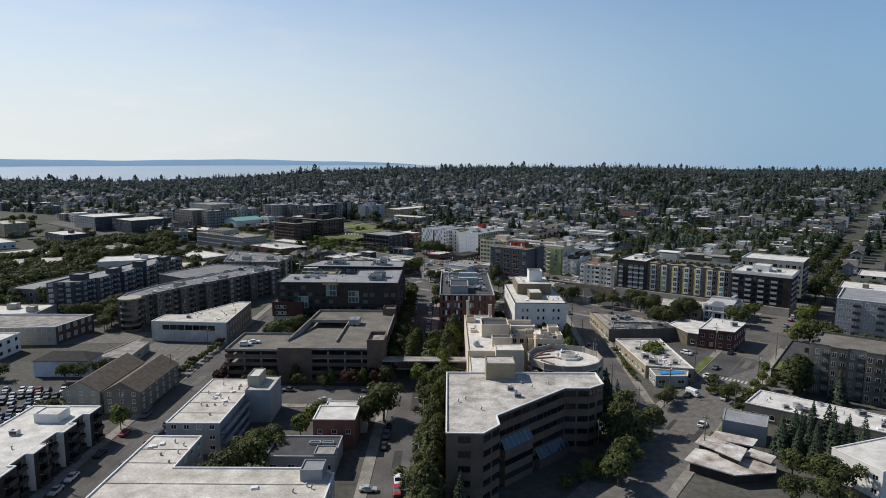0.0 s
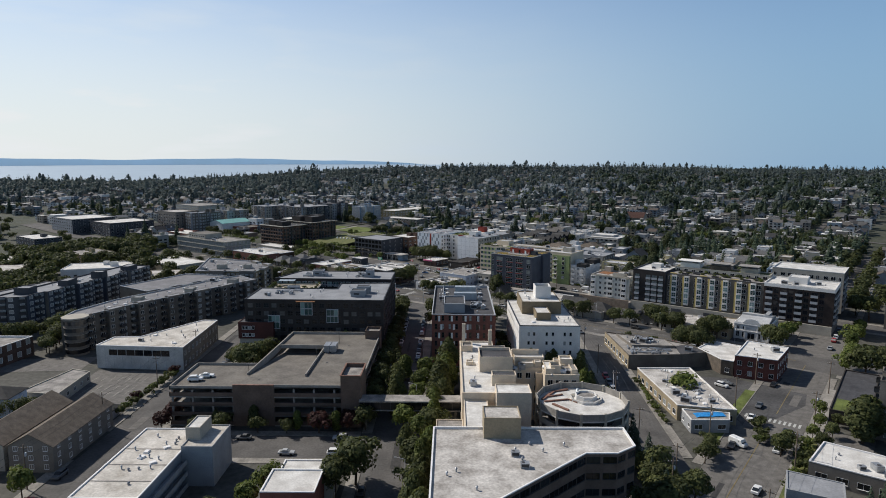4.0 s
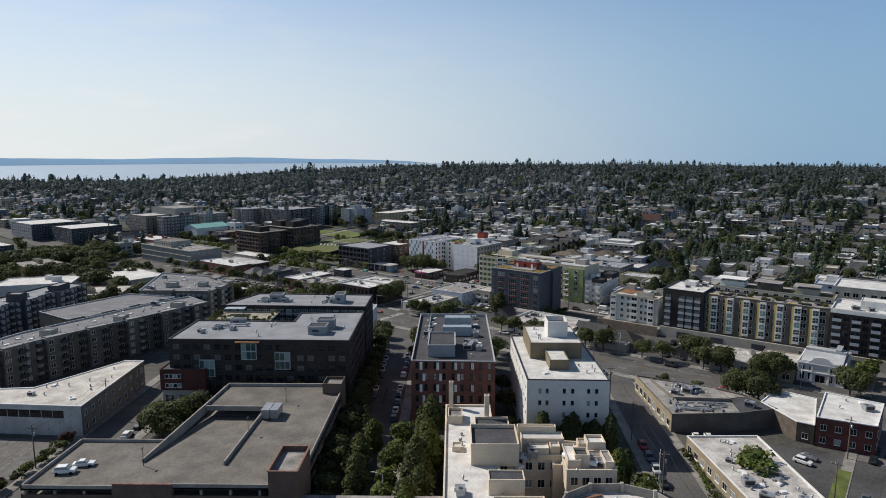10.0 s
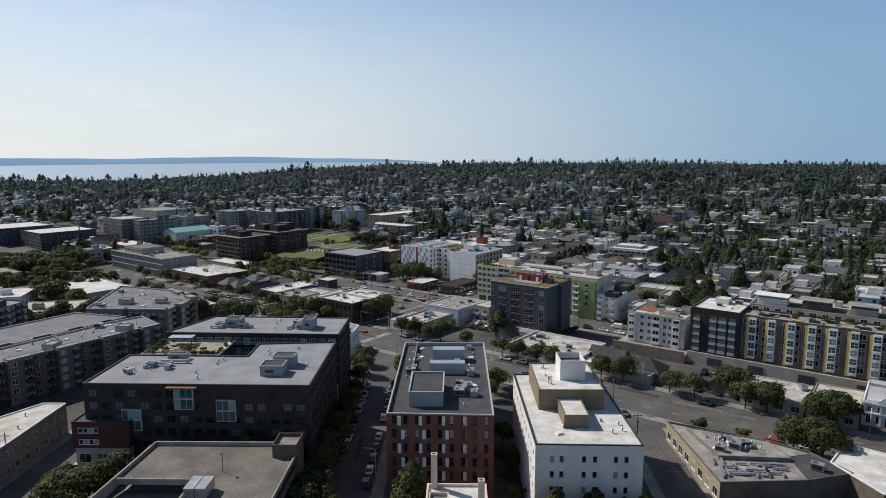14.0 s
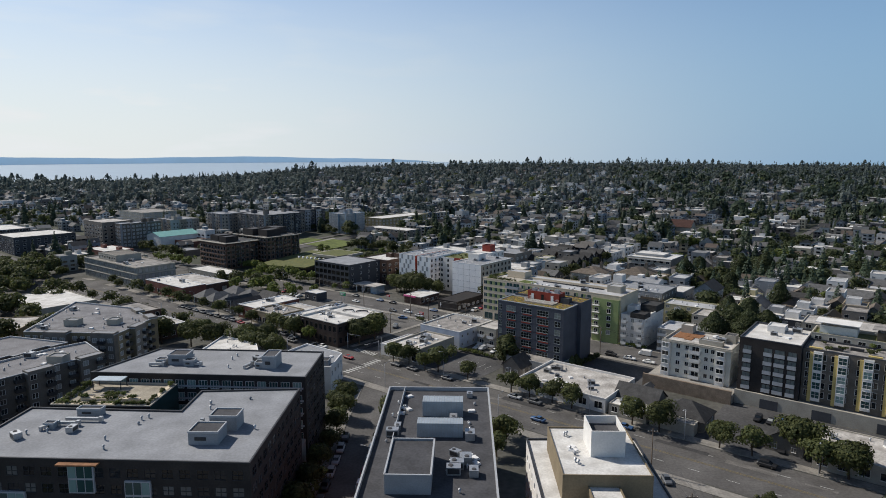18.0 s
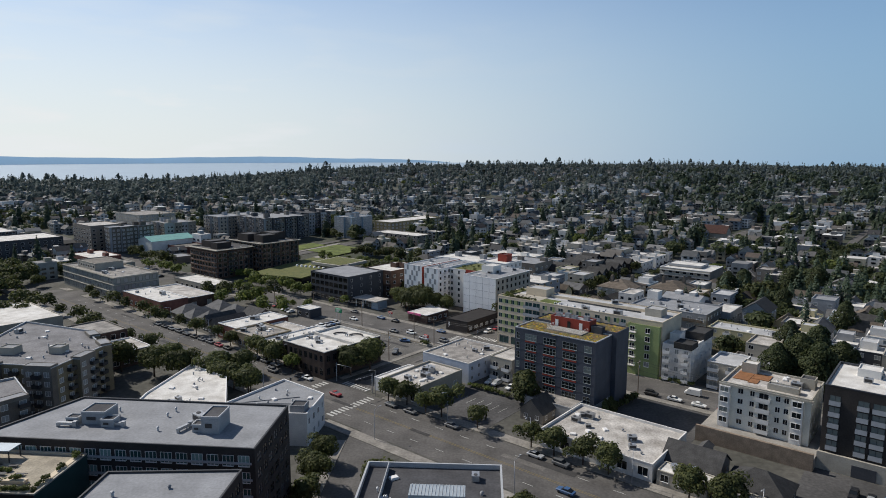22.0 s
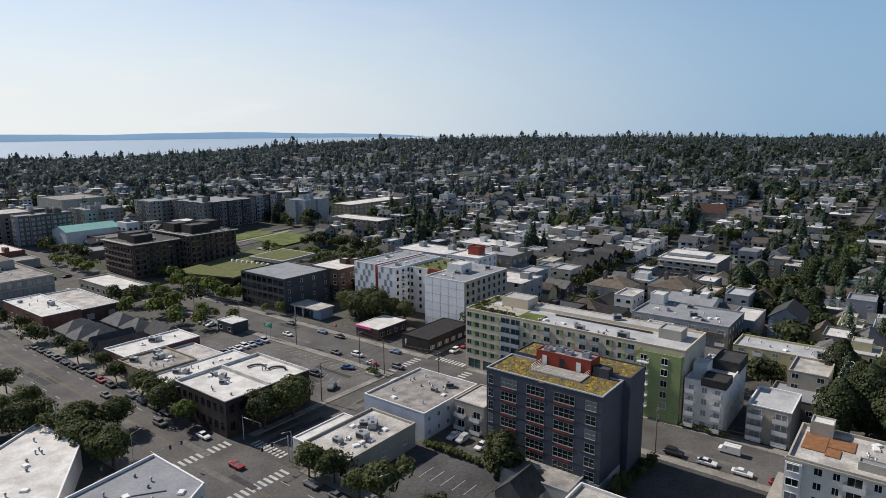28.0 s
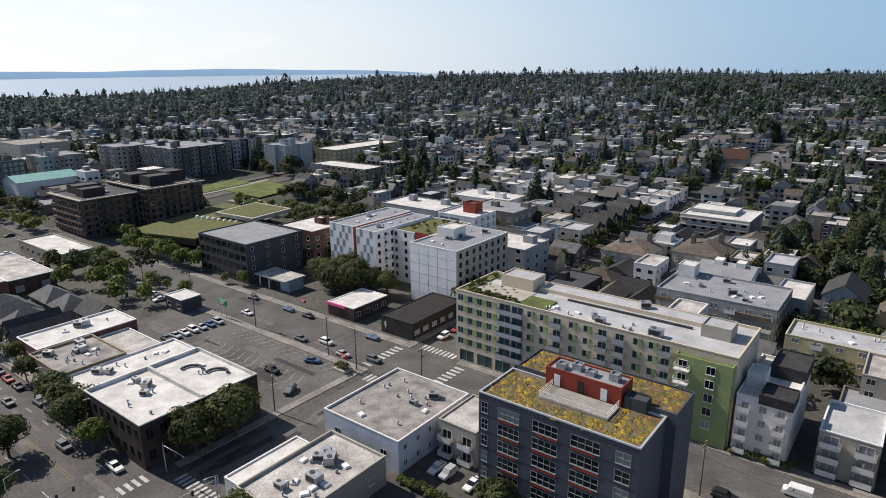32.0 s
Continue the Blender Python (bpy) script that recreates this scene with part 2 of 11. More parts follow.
roof_worn = mat("worn_membrane", (0.5, 0.475, 0.44), 0.9, 0.22, 0.25, 2.0, 0.1, second=(0.27, 0.25, 0.225))
roof_grey = mat("grey_membrane", (0.265, 0.272, 0.285), 0.9, 0.14, 0.2, 2.0, 0.08)
roof_pale = mat("pale_grey_membrane", (0.43, 0.435, 0.44), 0.9, 0.14, 0.2, 2.0, 0.08, second=(0.33, 0.33, 0.33))
roof_dark = mat("dark_membrane", (0.07, 0.07, 0.075), 0.9, 0.2, 0.25, 2.0, 0.1)
roof_black = mat("black_shingles", (0.028, 0.025, 0.024), 0.9, 0.2, 0.4, 4.0, 0.1)
roof_tan = mat("tan_deck", (0.172, 0.157, 0.135), 0.92, 0.2, 0.2, 1.5, 0.1, second=(0.112, 0.101, 0.088))
roof_gravel = mat("gravel_roof", (0.32, 0.3, 0.275), 0.95, 0.25, 0.3, 3.0, 0.2, second=(0.15, 0.14, 0.13))
shingle_grey = mat("grey_shingles", (0.13, 0.13, 0.13), 0.9, 0.22, 0.6, 4.0, 0.2)
shingle = mat("dark_shingles", (0.055, 0.054, 0.053), 0.9, 0.22, 0.6, 4.0, 0.2, rand=0.35)
shingle_brown = mat("brown_shingles", (0.115, 0.094, 0.074), 0.9, 0.22, 0.6, 4.0, 0.2, rand=0.3)
# tower cladding, whiter than the stucco so its colour carries the grazing sun
white_panel = mat("sunlit_white_cladding", (0.84, 0.84, 0.83), 0.7, 0.05, 0.3, 3.0, 0.03)
white_wall = mat("white_stucco", (0.72, 0.7, 0.66), 0.85, 0.08, 0.3, 3.0, 0.08)
cream_wall = mat("cream_concrete", (0.66, 0.56, 0.43), 0.85, 0.1, 0.3, 3.0, 0.08)
tan_wall = mat("tan_panel", (0.33, 0.27, 0.18), 0.85, 0.14, 0.3, 3.0, 0.08)
brown_wall = mat("brown_concrete", (0.145, 0.103, 0.08), 0.85, 0.15, 0.3, 2.0, 0.1)
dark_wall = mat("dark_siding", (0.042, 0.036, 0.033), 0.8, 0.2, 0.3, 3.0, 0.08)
charcoal = mat("charcoal_panel", (0.06, 0.064, 0.072), 0.7, 0.12, 0.3, 3.0, 0.05)
slate_blue = mat("slate_blue_panel", (0.062, 0.07, 0.09), 0.65, 0.12, 0.3, 3.0, 0.05)
red_brick = mat("red_brick", (0.2, 0.085, 0.065), 0.9, 0.2, 0.4, 5.0, 0.2)
dark_brick = mat("dark_brick", (0.1, 0.062, 0.048), 0.9, 0.25, 0.4, 5.0, 0.2)
orange_red = mat("orange_red_panel", (0.26, 0.042, 0.026), 0.6, 0.1, 0.4, 3.0, 0.05)
grey_wall = mat("grey_siding", (0.3, 0.31, 0.32), 0.85, 0.1, 0.3, 4.0, 0.08)
taupe_wall = mat("taupe_siding", (0.2, 0.18, 0.155), 0.85, 0.14, 0.3, 4.0, 0.08)
olive_wall = mat("olive_stucco", (0.25, 0.22, 0.13), 0.85, 0.14, 0.3, 3.0, 0.08)
stone_wall = mat("beige_grey_panel", (0.4, 0.37, 0.31), 0.85, 0.1, 0.3, 3.0, 0.08)
green_wall = mat("leaf_green_panel", (0.3, 0.37, 0.16), 0.75, 0.1, 0.3, 3.0, 0.05)
yellow_wall = mat("ochre_panel", (0.56, 0.43, 0.16), 0.75, 0.1, 0.3, 3.0, 0.05)
pale_yellow = mat("pale_yellow_siding", (0.5, 0.45, 0.28), 0.85, 0.1, 0.3, 4.0, 0.05)
blue_wall = mat("pale_blue_siding", (0.3, 0.38, 0.45), 0.85, 0.1, 0.3, 4.0, 0.05)
pale_blue = mat("bluish_white_stucco", (0.55, 0.59, 0.66), 0.85, 0.1, 0.3, 4.0, 0.05)
trim_white = mat("white_trim", (0.75, 0.74, 0.72), 0.6, 0.05, 1.0, 8.0, 0)
trim_grey = mat("pale_grey_trim", (0.4, 0.41, 0.42), 0.5, 0.06, 1.0, 8.0, 0)
black_brick = mat("blackened_brick", (0.055, 0.04, 0.034), 0.9, 0.25, 0.4, 5.0, 0.2)
wall_brick = mat("brown_brick", (0.17, 0.11, 0.08), 0.9, 0.2, 0.4, 5.0, 0.2)
trim_dark = mat("dark_trim", (0.04, 0.04, 0.042), 0.5, 0.1, 1.0, 8.0, 0)
steel = mat("galvanised_steel", (0.42, 0.43, 0.44), 0.45, 0.15, 1.0, 6.0, 0.05, metal=0.6)
red_shingle = mat("brown_red_shingles", (0.07, 0.034, 0.027), 0.9, 0.22, 0.6, 4.0, 0.2)
roof_stained = mat("rust_stained_membrane", (0.58, 0.56, 0.53), 0.9, 0.25, 0.22, 2.0, 0.1, second=(0.2, 0.15, 0.12))
roof_cream = mat("stained_cream_membrane", (0.56, 0.53, 0.48), 0.9, 0.2, 0.22, 2.0, 0.1, second=(0.36, 0.33, 0.285))
rust = mat("rusty_metal", (0.24, 0.13, 0.095), 0.8, 0.25, 1.0, 6.0, 0.1)
deck_wood = mat("cedar_deck", (0.27, 0.125, 0.055), 0.8, 0.2, 1.0, 6.0, 0.1)
pole_wood = mat("weathered_pole", (0.13, 0.1, 0.075), 0.9, 0.2, 1.0, 6.0, 0.1)
bark = mat("bark", (0.09, 0.065, 0.045), 0.95, 0.25, 2.0, 8.0, 0.2)
rubber = mat("tyre_rubber", (0.02, 0.02, 0.02), 0.9, 0.1, 2.0, 8.0, 0)
teal_metal = mat("teal_metal_roof", (0.2, 0.42, 0.38), 0.5, 0.1, 0.5, 4.0, 0.05)
pink_paint = mat("pink_fascia", (0.8, 0.14, 0.32), 0.6, 0.08, 1.0, 4.0, 0)
sign_green = mat("green_sign", (0.03, 0.28, 0.13), 0.5, 0.05, 1.0, 4.0, 0)
sign_red = mat("red_sign", (0.45, 0.03, 0.03), 0.5, 0.05, 1.0, 4.0, 0)
tarp_blue = mat("blue_tarpaulin", (0.03, 0.25, 0.6), 0.5, 0.12, 2.0, 6.0, 0.1)
water_mat = mat("sea_water", (0.32, 0.4, 0.46), 0.4, 0.05, 0.01, 0.1, 0.0, spec=0.5)
# haze over the far shore is painted as blue colour plus a glow
far_hill = mat("haze_glow_hills", (0.2, 0.3, 0.4), 1.0, 0.1, 0.002, 0.01, 0)
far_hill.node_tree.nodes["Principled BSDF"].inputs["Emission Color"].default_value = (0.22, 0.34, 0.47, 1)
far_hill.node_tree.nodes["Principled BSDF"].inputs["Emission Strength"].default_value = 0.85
pane_dark = glass("window_glass", (0.012, 0.015, 0.018))
pale_metal = mat("pale_ribbed_metal", (0.42, 0.47, 0.5), 0.45, 0.1, 0.6, 5.0, 0.05, metal=0.3)
pane_dim = glass("dim_glass", (0.012, 0.014, 0.016), 0.07, 0.5, (0.13, 0.13, 0.125), 0.25)
pane_black = glass("ribbon_glass", (0.01, 0.011, 0.013), 0.08, 0.5, (0.03, 0.032, 0.035), 0.2)
roof_brown = mat("brown_grey_membrane", (0.195, 0.192, 0.198), 0.9, 0.2, 0.25, 2.0, 0.1)
brown_grey = mat("brown_grey_siding", (0.145, 0.128, 0.108), 0.85, 0.18, 0.3, 4.0, 0.08)
olive_brown = mat("olive_brown_panel", (0.22, 0.175, 0.11), 0.85, 0.14, 0.3, 3.0, 0.08)
olive_tan = mat("olive_tan_siding", (0.21, 0.178, 0.115), 0.85, 0.16, 0.3, 4.0, 0.08)
sage_wall = mat("pale_sage_stucco", (0.66, 0.65, 0.58), 0.85, 0.08, 0.3, 4.0, 0.05)
sand_panel = mat("sand_panel", (0.64, 0.54, 0.4), 0.85, 0.08, 0.3, 3.0, 0.05)
pale_green = mat("pale_green_panel", (0.36, 0.43, 0.2), 0.75, 0.1, 0.3, 3.0, 0.05)
tan_stone = mat("tan_stone_block", (0.25, 0.195, 0.145), 0.9, 0.18, 0.5, 4.0, 0.15)
lot_worn = mat("worn_lot_asphalt", (0.125, 0.119, 0.11), 0.92, 0.26, 0.1, 1.4, 0.1)
sedum_bloom = palette("sedum_clumps", [(0.36, 0.25, 0.02), (0.16, 0.14, 0.035), (0.26, 0.17, 0.03), (0.11, 0.11, 0.03), (0.2, 0.11, 0.04), (0.13, 0.1, 0.05)])
umber = mat("umber_panel", (0.125, 0.072, 0.05), 0.85, 0.2, 0.3, 4.0, 0.08)
sage_grey = mat("sage_grey_stone", (0.27, 0.28, 0.25), 0.85, 0.14, 0.3, 3.0, 0.08)
maroon_brick = mat("maroon_brick", (0.135, 0.05, 0.04), 0.9, 0.2, 0.4, 5.0, 0.2)
slate_trim = mat("slate_grey_trim", (0.27, 0.3, 0.3), 0.5, 0.06, 1.0, 8.0, 0)
terrace_paving = mat("terrace_paving", (0.36, 0.32, 0.25), 0.9, 0.2, 0.4, 3.0, 0.1)
hall_wall = mat("weathered_white_stucco", (0.55, 0.53, 0.49), 0.88, 0.16, 0.3, 3.0, 0.08)
maroon = mat("maroon_panel", (0.085, 0.03, 0.024), 0.8, 0.14, 0.3, 4.0, 0.05)
pane_bay = glass("bay_glass", (0.016, 0.02, 0.021), 0.06, 0.5, (0.2, 0.22, 0.2), 0.3)
pane_sky = glass("skylight_glass", (0.03, 0.05, 0.07), 0.04, 0.5, (0.05, 0.08, 0.11), 0.2)
pane_teal = glass("teal_glass", (0.035, 0.075, 0.072), 0.05, 0.5, (0.2, 0.3, 0.28), 0.4)
# one green dark, one yellowed: shadow and sun highlights painted in, clump by clump
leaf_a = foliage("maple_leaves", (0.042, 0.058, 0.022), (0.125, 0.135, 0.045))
leaf_f = foliage("old_dark_leaves", (0.03, 0.044, 0.02), (0.082, 0.096, 0.038))
leaf_b = foliage("bright_leaves", (0.062, 0.09, 0.02), (0.165, 0.19, 0.05))
# needles lightened and greyed, a little distance haze mixed into the green
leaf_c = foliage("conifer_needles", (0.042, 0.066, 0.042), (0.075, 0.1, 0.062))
# far leaves paled and blued: distance haze put into their colour
leaf_e = foliage("hazed_far_leaves", (0.075, 0.096, 0.092), (0.115, 0.138, 0.127))
leaf_d = foliage("plum_leaves", (0.035, 0.015, 0.014), (0.07, 0.03, 0.025))
far_wall = palette("house_walls", [(0.42, 0.42, 0.41), (0.2, 0.22, 0.24), (0.68, 0.68, 0.67), (0.26, 0.24, 0.21), (0.2, 0.25, 0.3), (0.42, 0.39, 0.3), (0.12, 0.12, 0.125), (0.74, 0.73, 0.71), (0.3, 0.32, 0.31), (0.6, 0.6, 0.58), (0.11, 0.1, 0.095)])
far_roof = palette("house_roofs", [(0.075, 0.075, 0.078), (0.12, 0.118, 0.115), (0.05, 0.05, 0.053), (0.13, 0.12, 0.11), (0.1, 0.08, 0.068), (0.2, 0.2, 0.2), (0.085, 0.09, 0.095)])
flat_roof_pal = palette("flat_roofs", [(0.74, 0.73, 0.7), (0.6, 0.58, 0.54), (0.35, 0.34, 0.32), (0.2, 0.2, 0.2), (0.5, 0.48, 0.45)])

# ---- building blocks ----
ANG = radians(-36.5)                       # the northern street grid
UX, VX = Vector((math.cos(ANG), math.sin(ANG))), Vector((-math.sin(ANG), math.cos(ANG)))


def N(u, v):
    """A place in the northern grid: u along the main street, v across it."""
    p = Vector((-2.0, 402.0)) + UX * u + VX * v
    return (p.x, p.y)


def rectN(u0, v0, u1, v1):
    return [N(u0, v0), N(u1, v0), N(u1, v1), N(u0, v1)]


def rect(x0, y0, x1, y1):
    return [(x0, y0), (x1, y0), (x1, y1), (x0, y1)]


def smooth(a, b, x):
    k = min(1.0, max(0.0, (x - a) / (b - a)))
    return k * k * (3 - 2 * k)


def ground_z(x, y):
    """Height of the land: level town, then a long wooded rise, falling to the sea beyond the ridge."""
    s = x / max(y, 200.0)
    z = 9.0 * smooth(560, 800, y) + 5.0 * smooth(800, 1200, y)
    ridge = -6 + 32 * smooth(-0.6, 0.08, s) - 8 * smooth(0.14, 0.62, s)
    z += ridge * smooth(1100, 2200, y)
    edge = 1600 + 850 * smooth(-0.45, -0.05, s)
    z -= 140 * smooth(edge, edge + 550, y)
    return z


def mesh_of(bm, name, mats):
    me = bpy.data.meshes.new(name)
    bm.to_mesh(me)
    bm.free()
    for m in mats if isinstance(mats, (list, tuple)) else [mats]:
        me.materials.append(m)
    return me


def part(name, bm, material, parent, label=""):
    ob = new(name, mesh_of(bm, name, material))
    ob.parent = parent
    if label:
        ob["label"] = label
    return ob


def put(name, me, parent, m, label=""):
    """One more part on an existing mesh."""
    ob = new(name, me)
    ob.parent = parent
    ob.matrix_local = m
    if label:
        ob["label"] = label
    return ob


def thing(name, label, category, at=(0, 0, 0), group="", kind=""):
    ob = new(name)
    ob.empty_display_size = 0.5
    ob.location = at
    return tagged(ob, label, category, group, kind)


def box(bm, x0, x1, y0, y1, z0, z1, mi=0, skip=""):
    v = [bm.verts.new(p) for p in ((x0, y0, z0), (x1, y0, z0), (x1, y1, z0), (x0, y1, z0), (x0, y0, z1), (x1, y0, z1), (x1, y1, z1), (x0, y1, z1))]
    for tag, q in (("b", (3, 2, 1, 0)), ("t", (4, 5, 6, 7)), ("f", (0, 1, 5, 4)), ("r", (1, 2, 6, 5)), ("k", (2, 3, 7, 6)), ("l", (3, 0, 4, 7))):
        if tag not in skip:
            bm.faces.new([v[i] for i in q]).material_index = mi


def bar(bm, a, b, w, h=None, mi=0):
    """A straight bar of width w and height h between two points."""
    a, b, h = Vector(a), Vector(b), h or w
    d = (b - a).normalized()
    up = Vector((0, 0, 1)) if abs(d.z) < 0.95 else Vector((0, 1, 0))
    s = d.cross(up).normalized() * w / 2
    t = s.cross(d).normalized() * h / 2
    ends = [[bm.verts.new(p + o) for o in (-s - t, s - t, s + t, -s + t)] for p in (a, b)]
    for k in range(4):
        bm.faces.new((ends[0][k], ends[0][(k + 1) % 4], ends[1][(k + 1) % 4], ends[1][k])).material_index = mi
    bm.faces.new(ends[0][::-1]).material_index = mi
    bm.faces.new(ends[1]).material_index = mi


def tube(bm, a, b, r0, r1, n=6, mi=0, cap=True):
    a, b = Vector(a), Vector(b)
    d = (b - a).normalized()
    s = d.cross(Vector((0, 0, 1)) if abs(d.z) < 0.9 else Vector((1, 0, 0))).normalized()
    t = s.cross(d)
    rings = []
    for p, r in ((a, r0), (b, r1)):
        rings.append([bm.verts.new(p + (s * math.cos(k * math.tau / n) + t * math.sin(k * math.tau / n)) * r) for k in range(n)])
    for k in range(n):
        f = bm.faces.new((rings[0][k], rings[1][k], rings[1][(k + 1) % n], rings[0][(k + 1) % n]))
        f.smooth, f.material_index = True, mi
    if cap:
        bm.faces.new(rings[1][::-1]).material_index = mi


def prism(bm, poly, z0, z1, mi=0, top=None):
    """An upright prism; faces out, top may have its own material."""
    lo, hi = [bm.verts.new((x, y, z0)) for x, y in poly], [bm.verts.new((x, y, z1)) for x, y in poly]
    n = len(poly)
    for k in range(n):
        bm.faces.new((lo[k], lo[(k + 1) % n], hi[(k + 1) % n], hi[k])).material_index = mi
    bm.faces.new(hi).material_index = mi if top is None else top
    bm.faces.new(lo[::-1]).material_index = mi


def inset(poly, d):
    out = []
    n = len(poly)
    for k in range(n):
        p, a, b = Vector(poly[k]), Vector(poly[k - 1]), Vector(poly[(k + 1) % n])
        e, f = (p - a).normalized(), (b - p).normalized()
        ne, nf = Vector((-e.y, e.x)), Vector((-f.y, f.x))
        m = (ne + nf) / max(0.25, 1 + ne.dot(nf))
        out.append((p.x + m.x * d, p.y + m.y * d))
    return out


OCC = []                                   # plans already taken by buildings and yards


def taken(x, y, grow=3.5):
    for q, bx0, bx1, by0, by1 in OCC:
        if bx0 - grow < x < bx1 + grow and by0 - grow < y < by1 + grow:
            c = False
            for k in range(len(q)):
                (x1, y1), (x2, y2) = q[k], q[k - 1]
                if (y1 > y) != (y2 > y) and x < (x2 - x1) * (y - y1) / (y2 - y1) + x1:
                    c = not c
            if c:
                return True
    return False


def in_plan(x, y):
    """Whether a place lies under a building itself."""
    for q in PLANS:
        c = False
        for k in range(len(q)):
            (x1, y1), (x2, y2) = q[k], q[k - 1]
            if (y1 > y) != (y2 > y) and x < (x2 - x1) * (y - y1) / (y2 - y1) + x1:
                c = not c
        if c:
            return True
    return False


PLANS = []


def occupy(poly, grow=3.5):
    q = inset(poly, -grow)
    OCC.append((q, min(p[0] for p in q), max(p[0] for p in q), min(p[1] for p in q), max(p[1] for p in q)))


WINDOWS = {}


def window_mesh(w, h, frame, pane, mull=1, rail=0, sill=True, thick=0.07):
    """A window seen from outside: frame, mullions and sill proud of the recessed panes. y points into the wall."""
    key = (round(w, 2), round(h, 2), frame.name, pane.name, mull, rail, sill)
    if key not in WINDOWS:
        bm = bmesh.new()
        xs_, zs_ = [-w / 2], [0.0]
        for k in range(mull + 1):
            a, b = -w / 2 + w * k / (mull + 1), -w / 2 + w * (k + 1) / (mull + 1)
            xs_ += [a + (thick if k == 0 else 0.03), b - (thick if k == mull else 0.03)]
        for k in range(rail + 1):
            a, b = h * k / (rail + 1), h * (k + 1) / (rail + 1)
            zs_ += [a + (thick if k == 0 else 0.03), b - (thick if k == rail else 0.03)]
        xs_.append(w / 2)
        zs_.append(h)
        y0, y1 = -0.01, 0.09
        g = [[bm.verts.new((x, y0, z)) for x in xs_] for z in zs_]
        for j in range(len(zs_) - 1):
            for i in range(len(xs_) - 1):
                q = (g[j][i], g[j][i + 1], g[j + 1][i + 1], g[j + 1][i])
                if i % 2 and j % 2:
                    d = [bm.verts.new((v.co.x, y1, v.co.z)) for v in q]
                    for k in range(4):
                        bm.faces.new((q[k], d[k], d[(k + 1) % 4], q[(k + 1) % 4]))
                    bm.faces.new(d).material_index = 1
                else:
                    bm.faces.new(q)
        edge = [*g[0], *[r[-1] for r in g[1:]], *g[-1][-2::-1], *[r[0] for r in g[-2:0:-1]]]
        out = [bm.verts.new((v.co.x, 0.12, v.co.z)) for v in edge]
        for k in range(len(edge)):
            bm.faces.new((edge[k], out[k], out[(k + 1) % len(edge)], edge[(k + 1) % len(edge)]))
        if sill:
            n = len(xs_)
            lip = [bm.verts.new((v.co.x, -0.09, v.co.z)) for v in g[0]]
            low = [bm.verts.new((v.co.x, -0.09, v.co.z - 0.07)) for v in g[0]]
            for k in range(n - 1):
                bm.faces.new((lip[k], lip[k + 1], g[0][k + 1], g[0][k]))
                bm.faces.new((low[k], low[k + 1], lip[k + 1], lip[k]))
        bmesh.ops.recalc_face_normals(bm, faces=bm.faces)
        WINDOWS[key] = mesh_of(bm, "window", [frame, pane])
    return WINDOWS[key]


def faces_walk(mid, n):
    """Whether a wall looks towards the line that the camera flies along."""
    for k in range(9):
        d = Vector((3.0 * k, 40.0 * k)) - mid
        if d.dot(n) > 0.07 * d.length and k * 40.0 < mid.y + 20:
            return True
    return False


BALCONIES = {}


def far_off(p, limit=215):
    """Far from the line that the camera flies along."""
    return math.hypot(p[0] - 20, max(0.0, p[1] - 320)) > limit


def balcony_meshes(w, d, slab_mat, rail_mat, solid=False, joined=False):
    key = (round(w, 2), round(d, 2), slab_mat.name, rail_mat.name, solid, joined)
    if key not in BALCONIES and joined:
        bm = bmesh.new()
        box(bm, -w / 2, w / 2, -d, 0, -0.2, 0, 0, "f")
        a = [bm.verts.new(p) for p in ((-w / 2, -d, -0.2), (w / 2, -d, -0.2), (w / 2, -d, 1.0), (-w / 2, -d, 1.0), (w / 2, 0, 1.0), (-w / 2, 0, 1.0), (w / 2, 0, 0), (-w / 2, 0, 0))]
        bm.faces.new((a[0], a[1], a[2], a[3])).material_index = 1
        bm.faces.new((a[1], a[6], a[4], a[2])).material_index = 1
        bm.faces.new((a[7], a[0], a[3], a[5])).material_index = 1
        bmesh.ops.remove_doubles(bm, verts=bm.verts, dist=0.001)
        BALCONIES[key] = (mesh_of(bm, "balcony", [slab_mat, rail_mat]), None)
    if key not in BALCONIES:
        bm = bmesh.new()
        box(bm, -w / 2, w / 2, -d, 0, -0.2, 0)
        slab = mesh_of(bm, "balcony", slab_mat)
        bm = bmesh.new()
        for a, b in (((-w / 2 + 0.04, 0), (-w / 2 + 0.04, -d + 0.04)), ((-w / 2 + 0.04, -d + 0.04), (w / 2 - 0.04, -d + 0.04)), ((w / 2 - 0.04, -d + 0.04), (w / 2 - 0.04, 0))):
            bar(bm, (*a, 1.05), (*b, 1.05), 0.06)
            if solid:
                bar(bm, (*a, 0.5), (*b, 0.5), 0.04, 0.9)
            else:
                bar(bm, (*a, 0.1), (*b, 0.1), 0.04)
                n = max(2, int((Vector(b) - Vector(a)).length / 0.3))
                for k in range(n + 1):
                    p = Vector(a).lerp(Vector(b), k / n)
                    bar(bm, (p.x, p.y, 0.0), (p.x, p.y, 1.05), 0.03)
        BALCONIES[key] = (slab, mesh_of(bm, "railing", rail_mat))
    return BALCONIES[key]


